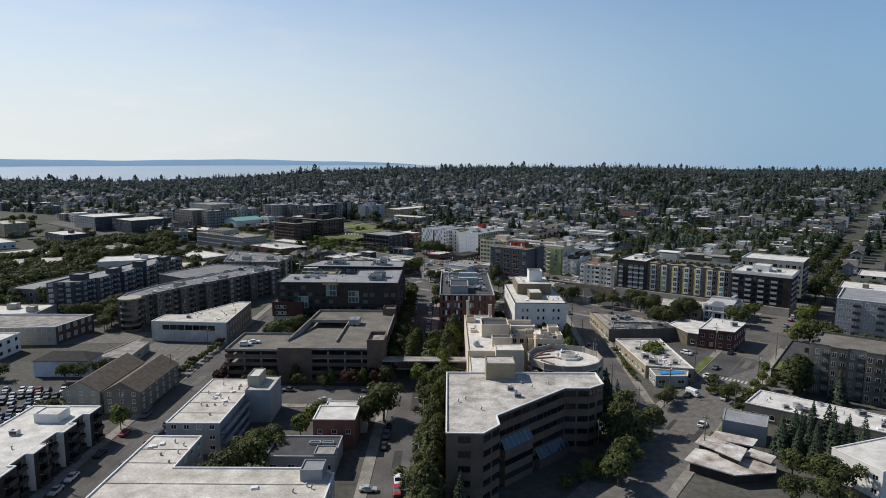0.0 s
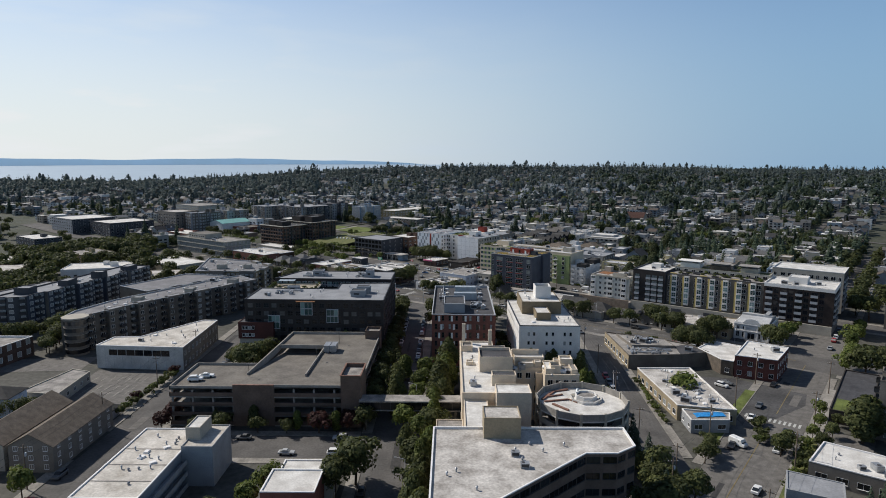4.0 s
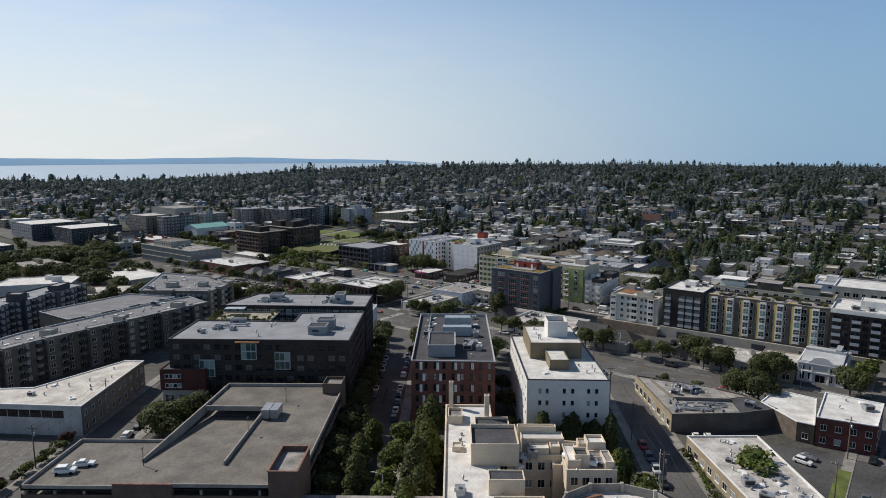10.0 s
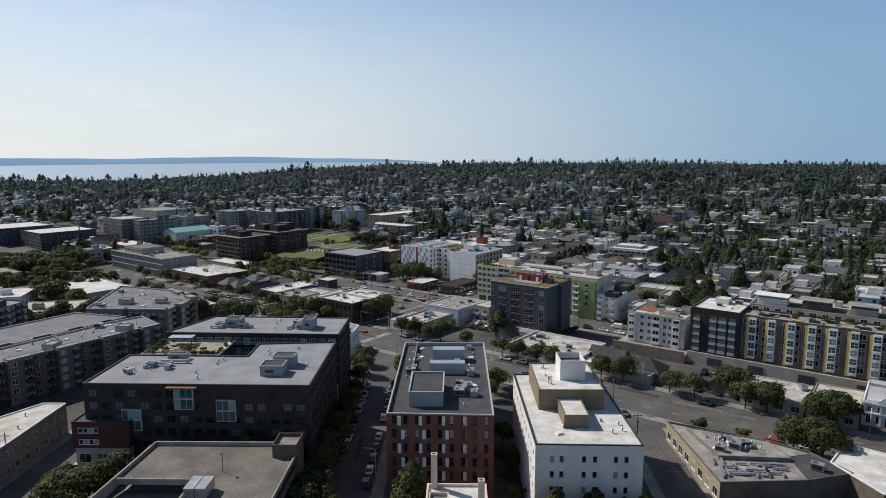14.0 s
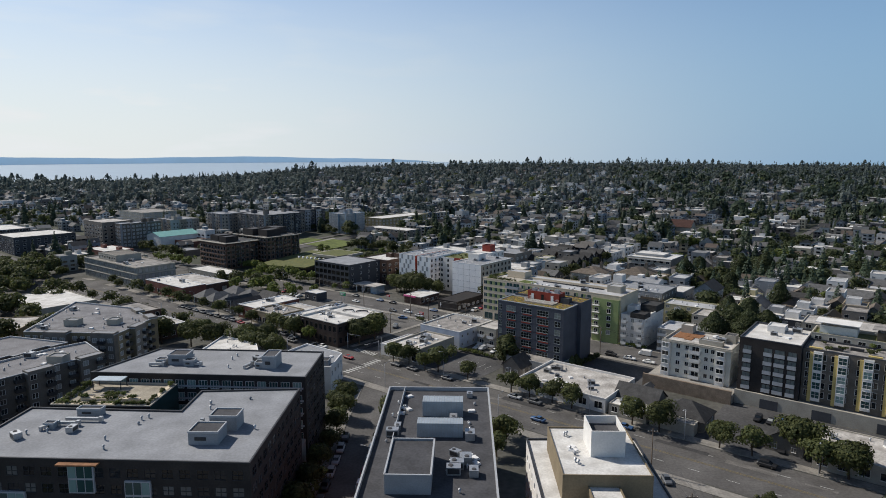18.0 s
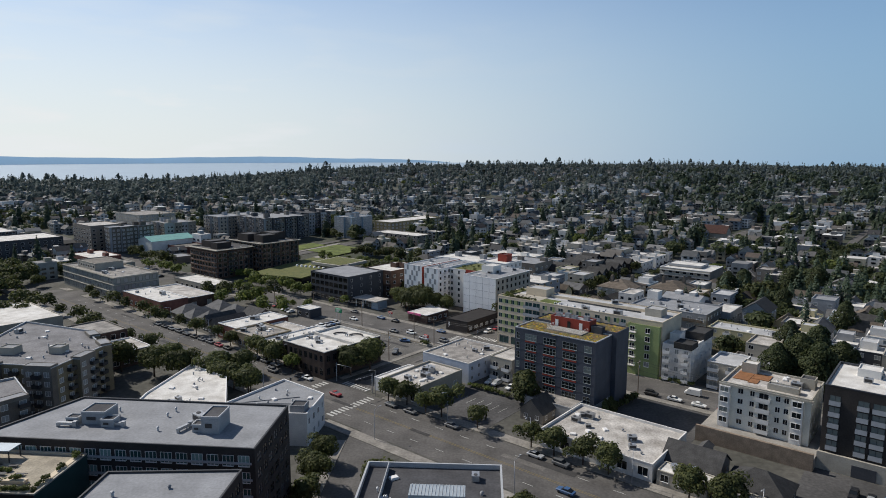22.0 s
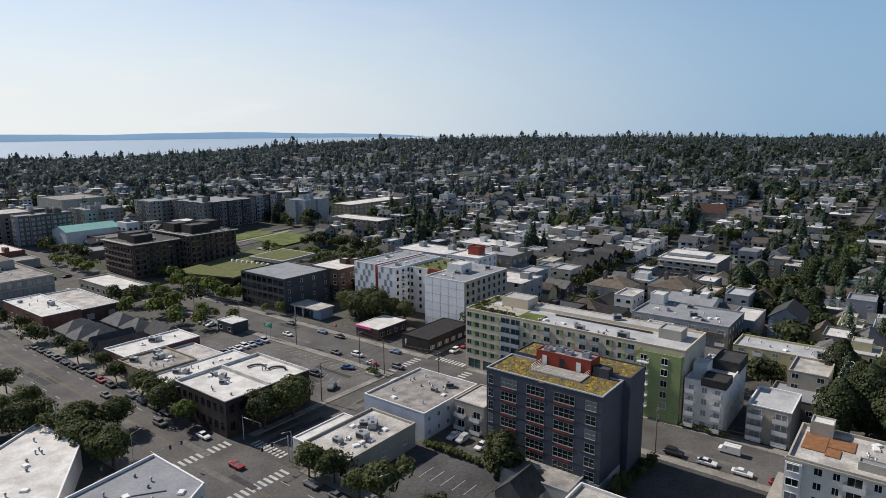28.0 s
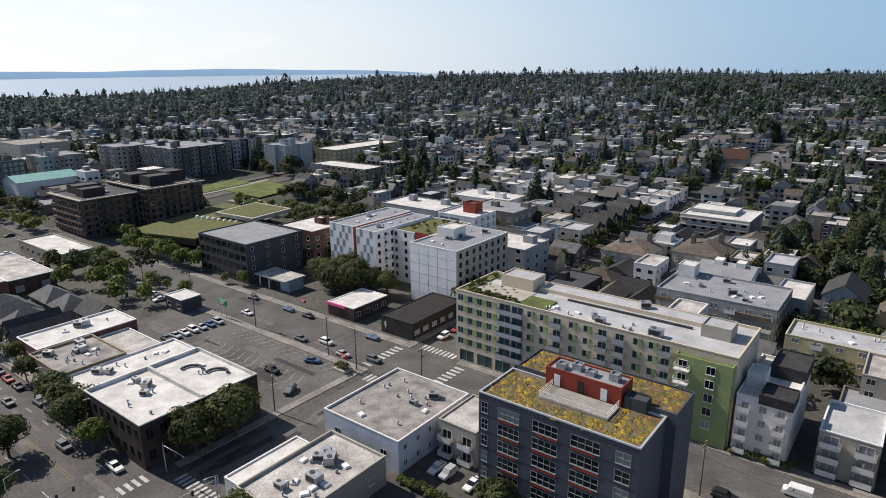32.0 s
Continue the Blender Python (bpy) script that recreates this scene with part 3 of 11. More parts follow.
def grid(length, floors, z0, fh, w, h, sill=0.9, pitch=3.0, m0=1.0, m1=None, skip=(), only=None, mull=1, rail=0, bal=(), frame=None, pane=None, fskip=(), **more):
    """Windows at even steps over a wall: rows of (u0, u1, v0, v1, details)."""
    m1 = m0 if m1 is None else m1
    n = max(1, int((length - m0 - m1 - w) / pitch + 1e-6) + 1)
    step = (length - m0 - m1 - w) / max(1, n - 1)
    out = []
    for f in range(floors):
        if f in fskip:
            continue
        for k in range(n):
            if k in skip or (only is not None and k not in only):
                continue
            u = m0 + k * step if n > 1 else (length - w) / 2
            out.append((u, u + w, z0 + f * fh + sill, z0 + f * fh + sill + h, dict(mull=mull, rail=rail, bal=k in bal, frame=frame, pane=pane, **more)))
    return out


def facade(parent, base, a, b, z0, z1, wins, wall, frame=None, pane=None, depth=0.12, name="wall", label="", shared=None, run=0):
    """One wall with openings cut through its face, and a window set into each."""
    frame, pane = frame or trim_white, pane or pane_dark
    a, b = Vector(a) - Vector(base[:2]), Vector(b) - Vector(base[:2])
    length, d = (b - a).length, (b - a).normalized()
    if not faces_walk(Vector(base[:2]) + (a + b) / 2, Vector((d.y, -d.x))):
        wins = []
    wins = [w for w in wins if w[0] >= 0.02 and w[1] <= length - 0.02 and w[3] < z1 - z0 - 0.02 and w[2] > 0.0]
    us = sorted({0.0, round(length, 3), *[round(w[0], 3) for w in wins], *[round(w[1], 3) for w in wins]})
    vs = sorted({0.0, round(z1 - z0, 3), *[round(w[2], 3) for w in wins], *[round(w[3], 3) for w in wins]})
    hole = set()
    for w in wins:
        for i in range(us.index(round(w[0], 3)), us.index(round(w[1], 3))):
            for j in range(vs.index(round(w[2], 3)), vs.index(round(w[3], 3))):
                hole.add((i, j))
    bm = bmesh.new() if shared is None else shared.setdefault(("wall", wall.name, run), (bmesh.new(), wall))[0]
    vert = {}
    n_in = Vector((-d.y, d.x))

    def at(i, j, deep=0):
        if (i, j, deep) not in vert:
            p = a + d * us[i] + n_in * (depth if deep else 0)
            vert[i, j, deep] = bm.verts.new((p.x, p.y, z0 - base[2] + vs[j]))
        return vert[i, j, deep]

    # runs of unbroken wall become one face per row
    for j in range(len(vs) - 1):
        i = 0
        while i < len(us) - 1:
            if (i, j) in hole:
                i += 1
                continue
            s = i
            while i < len(us) - 1 and (i, j) not in hole:
                i += 1
            bm.faces.new((at(s, j), at(i, j), at(i, j + 1), at(s, j + 1)))
    for w in wins:
        i0, i1, j0, j1 = us.index(round(w[0], 3)), us.index(round(w[1], 3)), vs.index(round(w[2], 3)), vs.index(round(w[3], 3))
        for p, q in (((i0, j0), (i1, j0)), ((i1, j0), (i1, j1)), ((i1, j1), (i0, j1)), ((i0, j1), (i0, j0))):
            bm.faces.new((at(*p), at(*p, 1), at(*q, 1), at(*q)))
        bm.faces.new((at(i0, j0, 1), at(i1, j0, 1), at(i1, j1, 1), at(i0, j1, 1)))
    ob = part(name, bm, wall, parent, label) if shared is None else None
    turn = math.atan2(d.y, d.x)
    if wins and far_off(base, 100):
        look_ = [wins[0][4].get("frame") or frame, wins[0][4].get("pane") or pane]
        glaze = bmesh.new() if shared is None else shared.setdefault(("glazing", look_[0].name, look_[1].name), (bmesh.new(), look_))[0]
        for u0, u1, v0, v1, o in wins:
            p = a + d * (u0 + u1) / 2
            me = window_mesh(u1 - u0, v1 - v0, o.get("frame") or frame, o.get("pane") or pane, min(o.get("mull", 1), 0 if far_off(base, 200) else 1), 0, False)
            n0 = len(glaze.verts)
            glaze.from_mesh(me)
            glaze.verts.ensure_lookup_table()
            m = Matrix.Translation((p.x, p.y, z0 - base[2] + v0)) @ Matrix.Rotation(turn, 4, "Z") @ Matrix.Translation((0, -0.02, 0))
            for v in glaze.verts[n0:]:
                v.co = m @ v.co
        if shared is None:
            tagged(part("glazing", glaze, look_, parent), kind="stuff")
        wins = [w for w in wins if w[4].get("bal") and not far_off(base, 300)]
        for w in wins:
            w[4]["plain"] = True
    for u0, u1, v0, v1, o in wins:
        p = a + d * (u0 + u1) / 2
        m = Matrix.Translation((p.x, p.y, z0 - base[2] + v0)) @ Matrix.Rotation(turn, 4, "Z") @ Matrix.Translation((0, -0.02, 0))
        if not o.get("plain"):
            put("window", window_mesh(u1 - u0, v1 - v0, o.get("frame") or frame, o.get("pane") or pane, o.get("mull", 1), o.get("rail", 0), o.get("sill", True)), parent, m)
        if o.get("bal"):
            slab, rail_me = balcony_meshes(o.get("bw", u1 - u0 + 0.8), o.get("bd", 1.3), o.get("bslab") or concrete, o.get("brail") or trim_white, o.get("bsolid", False), far_off(base, 80))
            s = put("balcony", slab, parent, m @ Matrix.Translation((0, 0, -0.05)))
            if rail_me:
                put("railing", rail_me, s, Matrix())
    return ob


def flat_roof(parent, base, poly, h, parapet, roof, cap, width=0.28):
    loc = [(x - base[0], y - base[1]) for x, y in poly]
    inner = inset(loc, width)
    bm = bmesh.new()
    bm.faces.new([bm.verts.new((x, y, h - parapet - base[2])) for x, y in inner])
    part("roof", bm, roof, parent)
    bm = bmesh.new()
    n = len(loc)
    over = inset(loc, -0.05)
    rings = [[bm.verts.new((x, y, z - base[2])) for x, y in r] for r, z in ((loc, h - 0.25), (over, h - 0.25), (over, h), (inner, h), (inner, h - parapet - 0.05))]
    for r in range(4):
        for k in range(n):
            bm.faces.new((rings[r][k], rings[r][(k + 1) % n], rings[r + 1][(k + 1) % n], rings[r + 1][k]))
    part("parapet", bm, cap, parent)


def building(name, label, poly, h, walls, roof, specs=None, z=0.0, parapet=0.6, cap=None, category="building", frame=None, pane=None, group=""):
    """A flat-roofed house over a plan; specs gives each wall's windows as a function of its length."""
    base = (sum(p[0] for p in poly) / len(poly), sum(p[1] for p in poly) / len(poly), z)
    occupy(poly)
    PLANS.append(poly)
    ob = thing(name, label, category, base, group)
    specs = specs or {}
    shared = {} if far_off(base, 150) else None
    run, last = 0, None
    for k in range(len(poly)):
        a, b = poly[k], poly[(k + 1) % len(poly)]
        length = (Vector(b) - Vector(a)).length
        w = walls[k % len(walls)] if isinstance(walls, (list, tuple)) else walls
        run, last = run + (last is not None and w is not last), w
        spec = specs.get(k, specs.get("all"))
        facade(ob, base, a, b, z, z + h - 0.25, spec(length) if spec else [], w, frame, pane, shared=shared, run=run)
    for key, (bm, m) in (shared or {}).items():
        if key[0] == "wall":
            bmesh.ops.remove_doubles(bm, verts=bm.verts, dist=0.002)
        joined = part(key[0], bm, m, ob)
        if key[0] == "glazing":
            tagged(joined, kind="stuff")
    flat_roof(ob, base, poly, z + h, parapet, roof, cap or (walls[0] if isinstance(walls, (list, tuple)) else walls))
    return ob


def bands(ob, a, b, zs, deep, height, material, name="balcony_band", label="projecting balcony band"):
    """Long balconies or cornices along one wall, from plan point a to b, its outside to the right of that way."""
    ox, oy, oz = ob.location
    a, b = Vector(a), Vector(b)
    d = (b - a).normalized()
    n = Vector((d.y, -d.x)) * deep
    for z in zs:
        bm = bmesh.new()
        prism(bm, [(p.x - ox, p.y - oy) for p in (a + n, b + n, b, a)], z, z + height)
        part(name, bm, material, ob, label)


def sub(parent, name, poly, z0, z1, wall, roof, label="", parapet=0.3):
    """A smaller block that belongs to a building, such as a lift house on its roof."""
    base = tuple(parent.location)
    loc = [(x - base[0], y - base[1]) for x, y in poly]
    bm = bmesh.new()
    n = len(loc)
    inner = inset(loc, 0.2)
    lo, hi = [bm.verts.new((x, y, z0 - base[2])) for x, y in loc], [bm.verts.new((x, y, z1 - base[2])) for x, y in loc]
    ih, il = [bm.verts.new((x, y, z1 - base[2])) for x, y in inner], [bm.verts.new((x, y, z1 - parapet - base[2])) for x, y in inner]
    for k in range(n):
        q = (k + 1) % n
        bm.faces.new((lo[k], lo[q], hi[q], hi[k]))
        bm.faces.new((hi[k], hi[q], ih[q], ih[k]))
        bm.faces.new((ih[k], ih[q], il[q], il[k]))
    bm.faces.new(il).material_index = 1
    return part(name, bm, [wall, roof], parent, label)


def gable_house(name, label, cx, cy, w, d, turn, eave, rise, wall, roof, z=0.0, cols=2, floors=2, group="", hip=False, category="house", over=0.45, porch=False, dormer=False):
    """A house under a pitched roof whose ridge runs along its depth."""
    c_, s_ = math.cos(turn), math.sin(turn)
    occupy([(cx + c_ * a * w / 2 - s_ * b * d / 2, cy + s_ * a * w / 2 + c_ * b * d / 2) for a, b in ((-1, -1), (1, -1), (1, 1), (-1, 1))], 2.5)
    ob = thing(name, label, category, (cx, cy, z), group)
    ob.rotation_euler = (0, 0, turn)
    bm = bmesh.new()
    lo = [bm.verts.new(p) for p in ((-w / 2, -d / 2, 0), (w / 2, -d / 2, 0), (w / 2, d / 2, 0), (-w / 2, d / 2, 0))]
    hi = [bm.verts.new((v.co.x, v.co.y, eave)) for v in lo]
    for k in range(4):
        bm.faces.new((lo[k], lo[(k + 1) % 4], hi[(k + 1) % 4], hi[k]))
    if not hip:
        for y, pair in ((-d / 2, (hi[0], hi[1])), (d / 2, (hi[2], hi[3]))):
            bm.faces.new((pair[0], pair[1], bm.verts.new((0, y, eave + rise - 0.05))))
    part("wall", bm, wall, ob)
    bm = bmesh.new()
    t, e = 0.18, rise * over / (w / 2)
    if hip:
        r = max(0.3, d / 2 - w / 2)
        top = [bm.verts.new((0, s * r, eave + rise)) for s in (-1, 1)]
        low = [bm.verts.new((sx * (w / 2 + over), sy * (d / 2 + over), eave - e)) for sx, sy in ((-1, -1), (1, -1), (1, 1), (-1, 1))]
        und = [bm.verts.new((v.co.x, v.co.y, v.co.z - t)) for v in low]
        for q in ((low[0], low[1], top[0]), (low[1], low[2], top[1], top[0]), (low[2], low[3], top[1]), (low[3], low[0], top[0], top[1])):
            bm.faces.new(q)
        for k in range(4):
            bm.faces.new((und[k], und[(k + 1) % 4], low[(k + 1) % 4], low[k]))
        bm.faces.new(und[::-1])
    else:
        for s in (-1, 1):
            c = []
            for y in (-d / 2 - over, d / 2 + over):
                for x, zz in ((0, eave + rise), (s * (w / 2 + over), eave - e)):
                    c.append((bm.verts.new((x, y, zz)), bm.verts.new((x, y, zz - t))))
            q = [c[0], c[1], c[3], c[2]]
            bm.faces.new([p[0] for p in (q if s > 0 else q[::-1])])
            bm.faces.new([p[1] for p in (q[::-1] if s > 0 else q)])
            for k in range(4):
                bm.faces.new((q[k][0], q[k][1], q[(k + 1) % 4][1], q[(k + 1) % 4][0]))
    bmesh.ops.recalc_face_normals(bm, faces=bm.faces)
    part("roof", bm, roof, ob)
    fh = eave / max(1, floors)
    glaze = bmesh.new() if far_off((cx, cy), 130) else None
    for side, length, turn2, off in ((0, w, 0, -d / 2), (1, d, math.pi / 2, w / 2), (3, d, -math.pi / 2, -w / 2)):
        n = cols if side == 0 else max(2, int(d / 4.6))
        nrm = Matrix.Rotation(turn, 2) @ Vector(((0, -1), (1, 0), (0, 0), (-1, 0))[side])
        if not faces_walk(Vector((cx, cy)), nrm):
            continue
        for f in range(floors):
            for k in range(n):
                u = (k + 0.5) / n * length - length / 2
                m = Matrix.Translation((u, off, f * fh + 0.9)) if side == 0 else Matrix.Rotation(turn2, 4, "Z") @ Matrix.Translation((u, -w / 2, f * fh + 0.9))
                if glaze is None:
                    put("window", window_mesh(1.2, 1.3, trim_white, pane_dark, 1, 0), ob, m @ Matrix.Translation((0, -0.06, 0)))
                    continue
                n0 = len(glaze.verts)
                glaze.from_mesh(window_mesh(1.2, 1.3, trim_white, pane_dark, 1, 0))
                glaze.verts.ensure_lookup_table()
                for v in glaze.verts[n0:]:
                    v.co = m @ Matrix.Translation((0, -0.06, 0)) @ v.co
    if glaze is not None and len(glaze.verts):
        tagged(part("glazing", glaze, [trim_white, pane_dark], ob), kind="stuff")
    if porch:
        bm = bmesh.new()
        box(bm, -w / 2, w / 2, -d / 2 - 2.0, -d / 2, 2.5, 2.7)
        for x in (-w / 2 + 0.2, w / 2 - 0.2):
            box(bm, x - 0.1, x + 0.1, -d / 2 - 1.9, -d / 2 - 1.7, 0, 2.5)
        part("porch", bm, trim_white, ob)
    if dormer:
        bm = bmesh.new()
        x = w / 4
        zt = eave + rise * 0.75
        for y0 in (-d * 0.1,):
            box(bm, 0.4, w / 2 - 0.3, y0 - 1.3, y0 + 1.3, eave, zt, 0)
            a = [bm.verts.new(p) for p in ((0.0, y0, zt + 0.9), (w / 2, y0, zt + 0.9), (w / 2, y0 - 1.6, zt - 0.1), (0, y0 - 1.6, zt - 0.1), (w / 2, y0 + 1.6, zt - 0.1), (0, y0 + 1.6, zt - 0.1))]
            bm.faces.new((a[0], a[3], a[2], a[1])).material_index = 1
            bm.faces.new((a[0], a[1], a[4], a[5])).material_index = 1
        part("dormer", bm, [wall, roof], ob)
    return ob

# ---- land, roads and water ----
xs = sorted({*[-4700 + 200 * k for k in range(48)], *[-1000 + 50 * k for k in range(41)], *[-250 + 25 * k for k in range(21)]})
ys = sorted({*[-600 + 100 * k for k in range(6)], *[0 + 40 * k for k in range(65)], *[2600 + 120 * k for k in range(19)]})
bm = bmesh.new()
gv = [[bm.verts.new((x, y, ground_z(x, y))) for x in xs] for y in ys]
for j in range(len(ys) - 1):
    for i in range(len(xs) - 1):
        f = bm.faces.new((gv[j][i], gv[j][i + 1], gv[j + 1][i + 1], gv[j + 1][i]))
        f.smooth = True
        f.material_index = int(ys[j] > 560 or abs(xs[i]) > 320)
tagged(new("ground", mesh_of(bm, "ground", [earth, hill_soil])), "grey-brown town ground rising to a wooded ridge", "ground", kind="structure")

bm = bmesh.new()
sea = [bm.verts.new(p) for p in ((-4700, 1500, 6), (1500, 1500, 6), (1500, 4780, 40), (-4700, 4780, 40))]
bm.faces.new(sea)
tagged(new("water", mesh_of(bm, "water", water_mat)), "calm pale sea reaching to the far shore", "water", kind="structure")

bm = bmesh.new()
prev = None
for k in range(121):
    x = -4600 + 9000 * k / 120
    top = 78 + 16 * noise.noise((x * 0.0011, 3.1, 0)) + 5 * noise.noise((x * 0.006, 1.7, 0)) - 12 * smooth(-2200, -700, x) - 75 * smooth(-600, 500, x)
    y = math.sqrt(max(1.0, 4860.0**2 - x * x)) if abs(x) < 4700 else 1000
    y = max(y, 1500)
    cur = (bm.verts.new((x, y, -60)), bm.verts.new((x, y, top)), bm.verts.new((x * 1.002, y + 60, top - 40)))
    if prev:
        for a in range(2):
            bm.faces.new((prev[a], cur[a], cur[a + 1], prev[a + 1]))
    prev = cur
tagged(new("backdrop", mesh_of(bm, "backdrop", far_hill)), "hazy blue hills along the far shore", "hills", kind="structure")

TOP = 0.15


def strip(name, a, b, width, material, z=0.02, label="", category="", step=25.0, parent=None):
    """A band of ground from a to b that follows the land."""
    a, b = Vector(a), Vector(b)
    n = max(1, int((b - a).length / step))
    d = (b - a).normalized()
    s = Vector((-d.y, d.x)) * width / 2
    bm = bmesh.new()
    prev = None
    for k in range(n + 1):
        p = a.lerp(b, k / n)
        cur = [bm.verts.new((q.x, q.y, max(ground_z(q.x, q.y), ground_z(p.x, p.y)) + z)) for q in (p - s, p + s)]
        if prev:
            bm.faces.new((prev[0], cur[0], cur[1], prev[1])[::-1])
        prev = cur
    bmesh.ops.recalc_face_normals(bm, faces=bm.faces)
    for f in bm.faces:
        if f.normal.z < 0:
            f.normal_flip()
    ob = new(name, mesh_of(bm, name, material))
    if parent:
        ob.parent = parent
    else:
        tagged(ob, label, category, kind="structure")
    return ob


ROADS = [("road", (-13.5, 30), (-13.5, 386), 11.0), ("road", (-88.5, 20), (-88.5, 372), 13.0), ("road", (-84, 204), (-3, 204), 13.0),
         ("road", (59, 170), (67.5, 335), 10.0), ("road", N(189, -260), N(189, 84), 18.0), ("road", N(189, 84), N(189, 330), 9.0), ("road", N(-560, -11), N(330, -11), 20.0),
         ("road", N(-29, -1), N(-29, 900), 12.0), ("road", N(-560, 64), N(330, 64), 16.0), ("road", N(-260, -1), N(-260, 320), 12.0)]
for k_, (n_, a_, b_, w_) in enumerate(ROADS):
    strip(n_, a_, b_, w_, asphalt_old if w_ == 18.0 else asphalt, 0.012 + 0.005 * k_ if w_ < 15 else 0.028 + 0.001 * k_, "worn grey asphalt street with patched lanes", "road")


def pavement(a, b, width=3.0):
    """A raised walk beside a street, its kerb a real step."""
    a, b = Vector(a), Vector(b)
    d = (b - a).normalized()
    s = Vector((-d.y, d.x)) * width / 2
    bm = bmesh.new()
    prism(bm, [tuple(a - s), tuple(b - s), tuple(b + s), tuple(a + s)], 0.0, TOP)
    return tagged(new("pavement", mesh_of(bm, "pavement", pave)), "pale concrete pavement with a raised kerb", "pavement", kind="structure")


for x in (-20.6, -6.2):
    pavement((x, 60), (x, 195))
    pavement((x, 213), (x, 380 if x < -10 else 368))
for x in (-96.8, -80.2):
    pavement((x, 60), (x, 195))
    pavement((x, 213), (x, 340))
for y in (195.6, 212.4):
    pavement((-78.5, y), (-22.3, y))
pavement((54.3, 190), (60.7, 321), 2.6)
pavement((66.7, 199), (72.6, 312), 2.6)
for v in (-23.6, 1.2):
    for u0, u1 in ((-420, -270), (-250, -43), (-15, 178), (200, 300)):
        pavement(N(u0, v), N(u1, v), 3.6)
for v in (54.6, 73.4):
    for u0, u1 in ((-420, -270), (-250, -37), (-21, 178), (200, 300)):
        pavement(N(u0, v), N(u1, v), 2.8)
for u in (-38.5, -20.0):
    pavement(N(u, 3.4), N(u, 53), 2.2)
    pavement(N(u, 75), N(u, 240), 2.5)
for u, v0, v1 in ((178.6, -180, -152), (178.6, -124, -27), (178.6, 5, 52), (178.6, 76, 200), (199.4, -180, -27), (199.4, 5, 52), (199.4, 76, 200)):
    pavement(N(u, v0), N(u, v1), 2.6)


def slab(name, poly, z, material, label, category):
    occupy(poly, 1.0)
    bm = bmesh.new()
    prism(bm, poly, -0.3, z)
    return tagged(new(name, mesh_of(bm, name, material)), label, category, kind="structure")


slab("parking_lot", rectN(-118, 26, -39.4, 53), 0.05, lot_worn, "worn grey car park with faded slanted bays", "car park")
slab("parking_lot", rectN(44, 26.4, 71.4, 53), 0.05, lot, "empty dark car park in the shade", "car park")
slab("parking_lot", rectN(-2, 3, 24, 27), 0.05, lot, "small asphalt car park behind a hedge", "car park")
slab("parking_lot", rectN(98, 3, 176, 36), 0.05, lot, "car park behind low shops", "car park")
slab("parking_lot", [(91, 217), (118, 236), (124, 246), (106, 262), (91, 264)], 0.05, lot, "sloping asphalt car park beside a red store", "car park")
slab("parking_lot", rect(-127, 222, -99, 264), 0.05, lot, "half-empty car park with faded bays", "car park")
slab("parking_lot", rect(-178, 150, -127, 214), 0.05, lot, "car park crowded with parked cars", "car park")
slab("lawn", rect(-98.2, 217, -97.9 + 1.2, 262), 0.1, lawn, "narrow grass verge beside a street", "lawn")
for a_, b_, w_ in ((N(-247, 166), N(-247, 196), 34.0), (N(-276, 154), N(-276, 188), 18.0)):
    strip("park_lawn", a_, b_, w_, lawn, 0.3, "sunny mown park lawn beside a pale path", "lawn")
    occupy(rectN(-288, 152, -228, 198), 1.0)
strip("park_path", N(-265.5, 150), N(-265.5, 200), 4.0, concrete, 0.32, "pale concrete path between two lawns", "path")
strip("plaza", N(-240, 158), N(-210, 158), 12.0, concrete, 0.31, "pale paved plaza beside the library", "plaza")


def marks(parent_name, rects, material, label):
    if parent_name != "crosswalk":
        bm = bmesh.new()
        for poly, z in rects:
            bm.faces.new([bm.verts.new((x, y, z)) for x, y in poly])
        return tagged(new(parent_name, mesh_of(bm, parent_name, material)), label, "road marking", kind="structure")
    ob = thing(parent_name, label, "road marking", (0, 0, 0), kind="structure")
    for k, (poly, z) in enumerate(rects):
        bm = bmesh.new()
        bm.faces.new([bm.verts.new((x, y, z)) for x, y in poly])
        part("stripe", bm, material, ob)
    return ob


def crosswalk(u0, u1, v0, v1, along_u, z=0.065, n=9):
    out = []
    for k in range(n):
        if along_u:
            a = u0 + (u1 - u0) * (k + 0.25) / n
            b = u0 + (u1 - u0) * (k + 0.75) / n
            out.append((rectN(a, v0, b, v1), z))
        else:
            a = v0 + (v1 - v0) * (k + 0.25) / n
            b = v0 + (v1 - v0) * (k + 0.75) / n
            out.append((rectN(u0, a, u1, b), z))
    return out


marks("crosswalk", crosswalk(-41, -38, -20, -2, False, n=12), paint_white, "white zebra bars across the main street")
marks("crosswalk", crosswalk(-19, -16, -20, -2, False, n=12), paint_white, "white zebra bars across the main street")
marks("crosswalk", crosswalk(-35, -23, 0.5, 3.2, True, n=9), paint_white, "white zebra bars across a side street")
marks("crosswalk", crosswalk(-35, -23, 51, 54.5, True, n=9), paint_white, "white zebra bars across a side street")
marks("crosswalk", crosswalk(-35, -23, 73.5, 76.5, True, n=9), paint_white, "white zebra bars across a side street")
marks("crosswalk", crosswalk(-41, -38, 57, 71, False, n=8), paint_white, "white zebra bars across a street")
marks("crosswalk", crosswalk(-20, -17, 57, 71, False, n=8), paint_white, "white zebra bars across a street")
marks("crosswalk", crosswalk(181, 197, -83, -80, True, n=12), paint_white, "white zebra bars across a wide street")
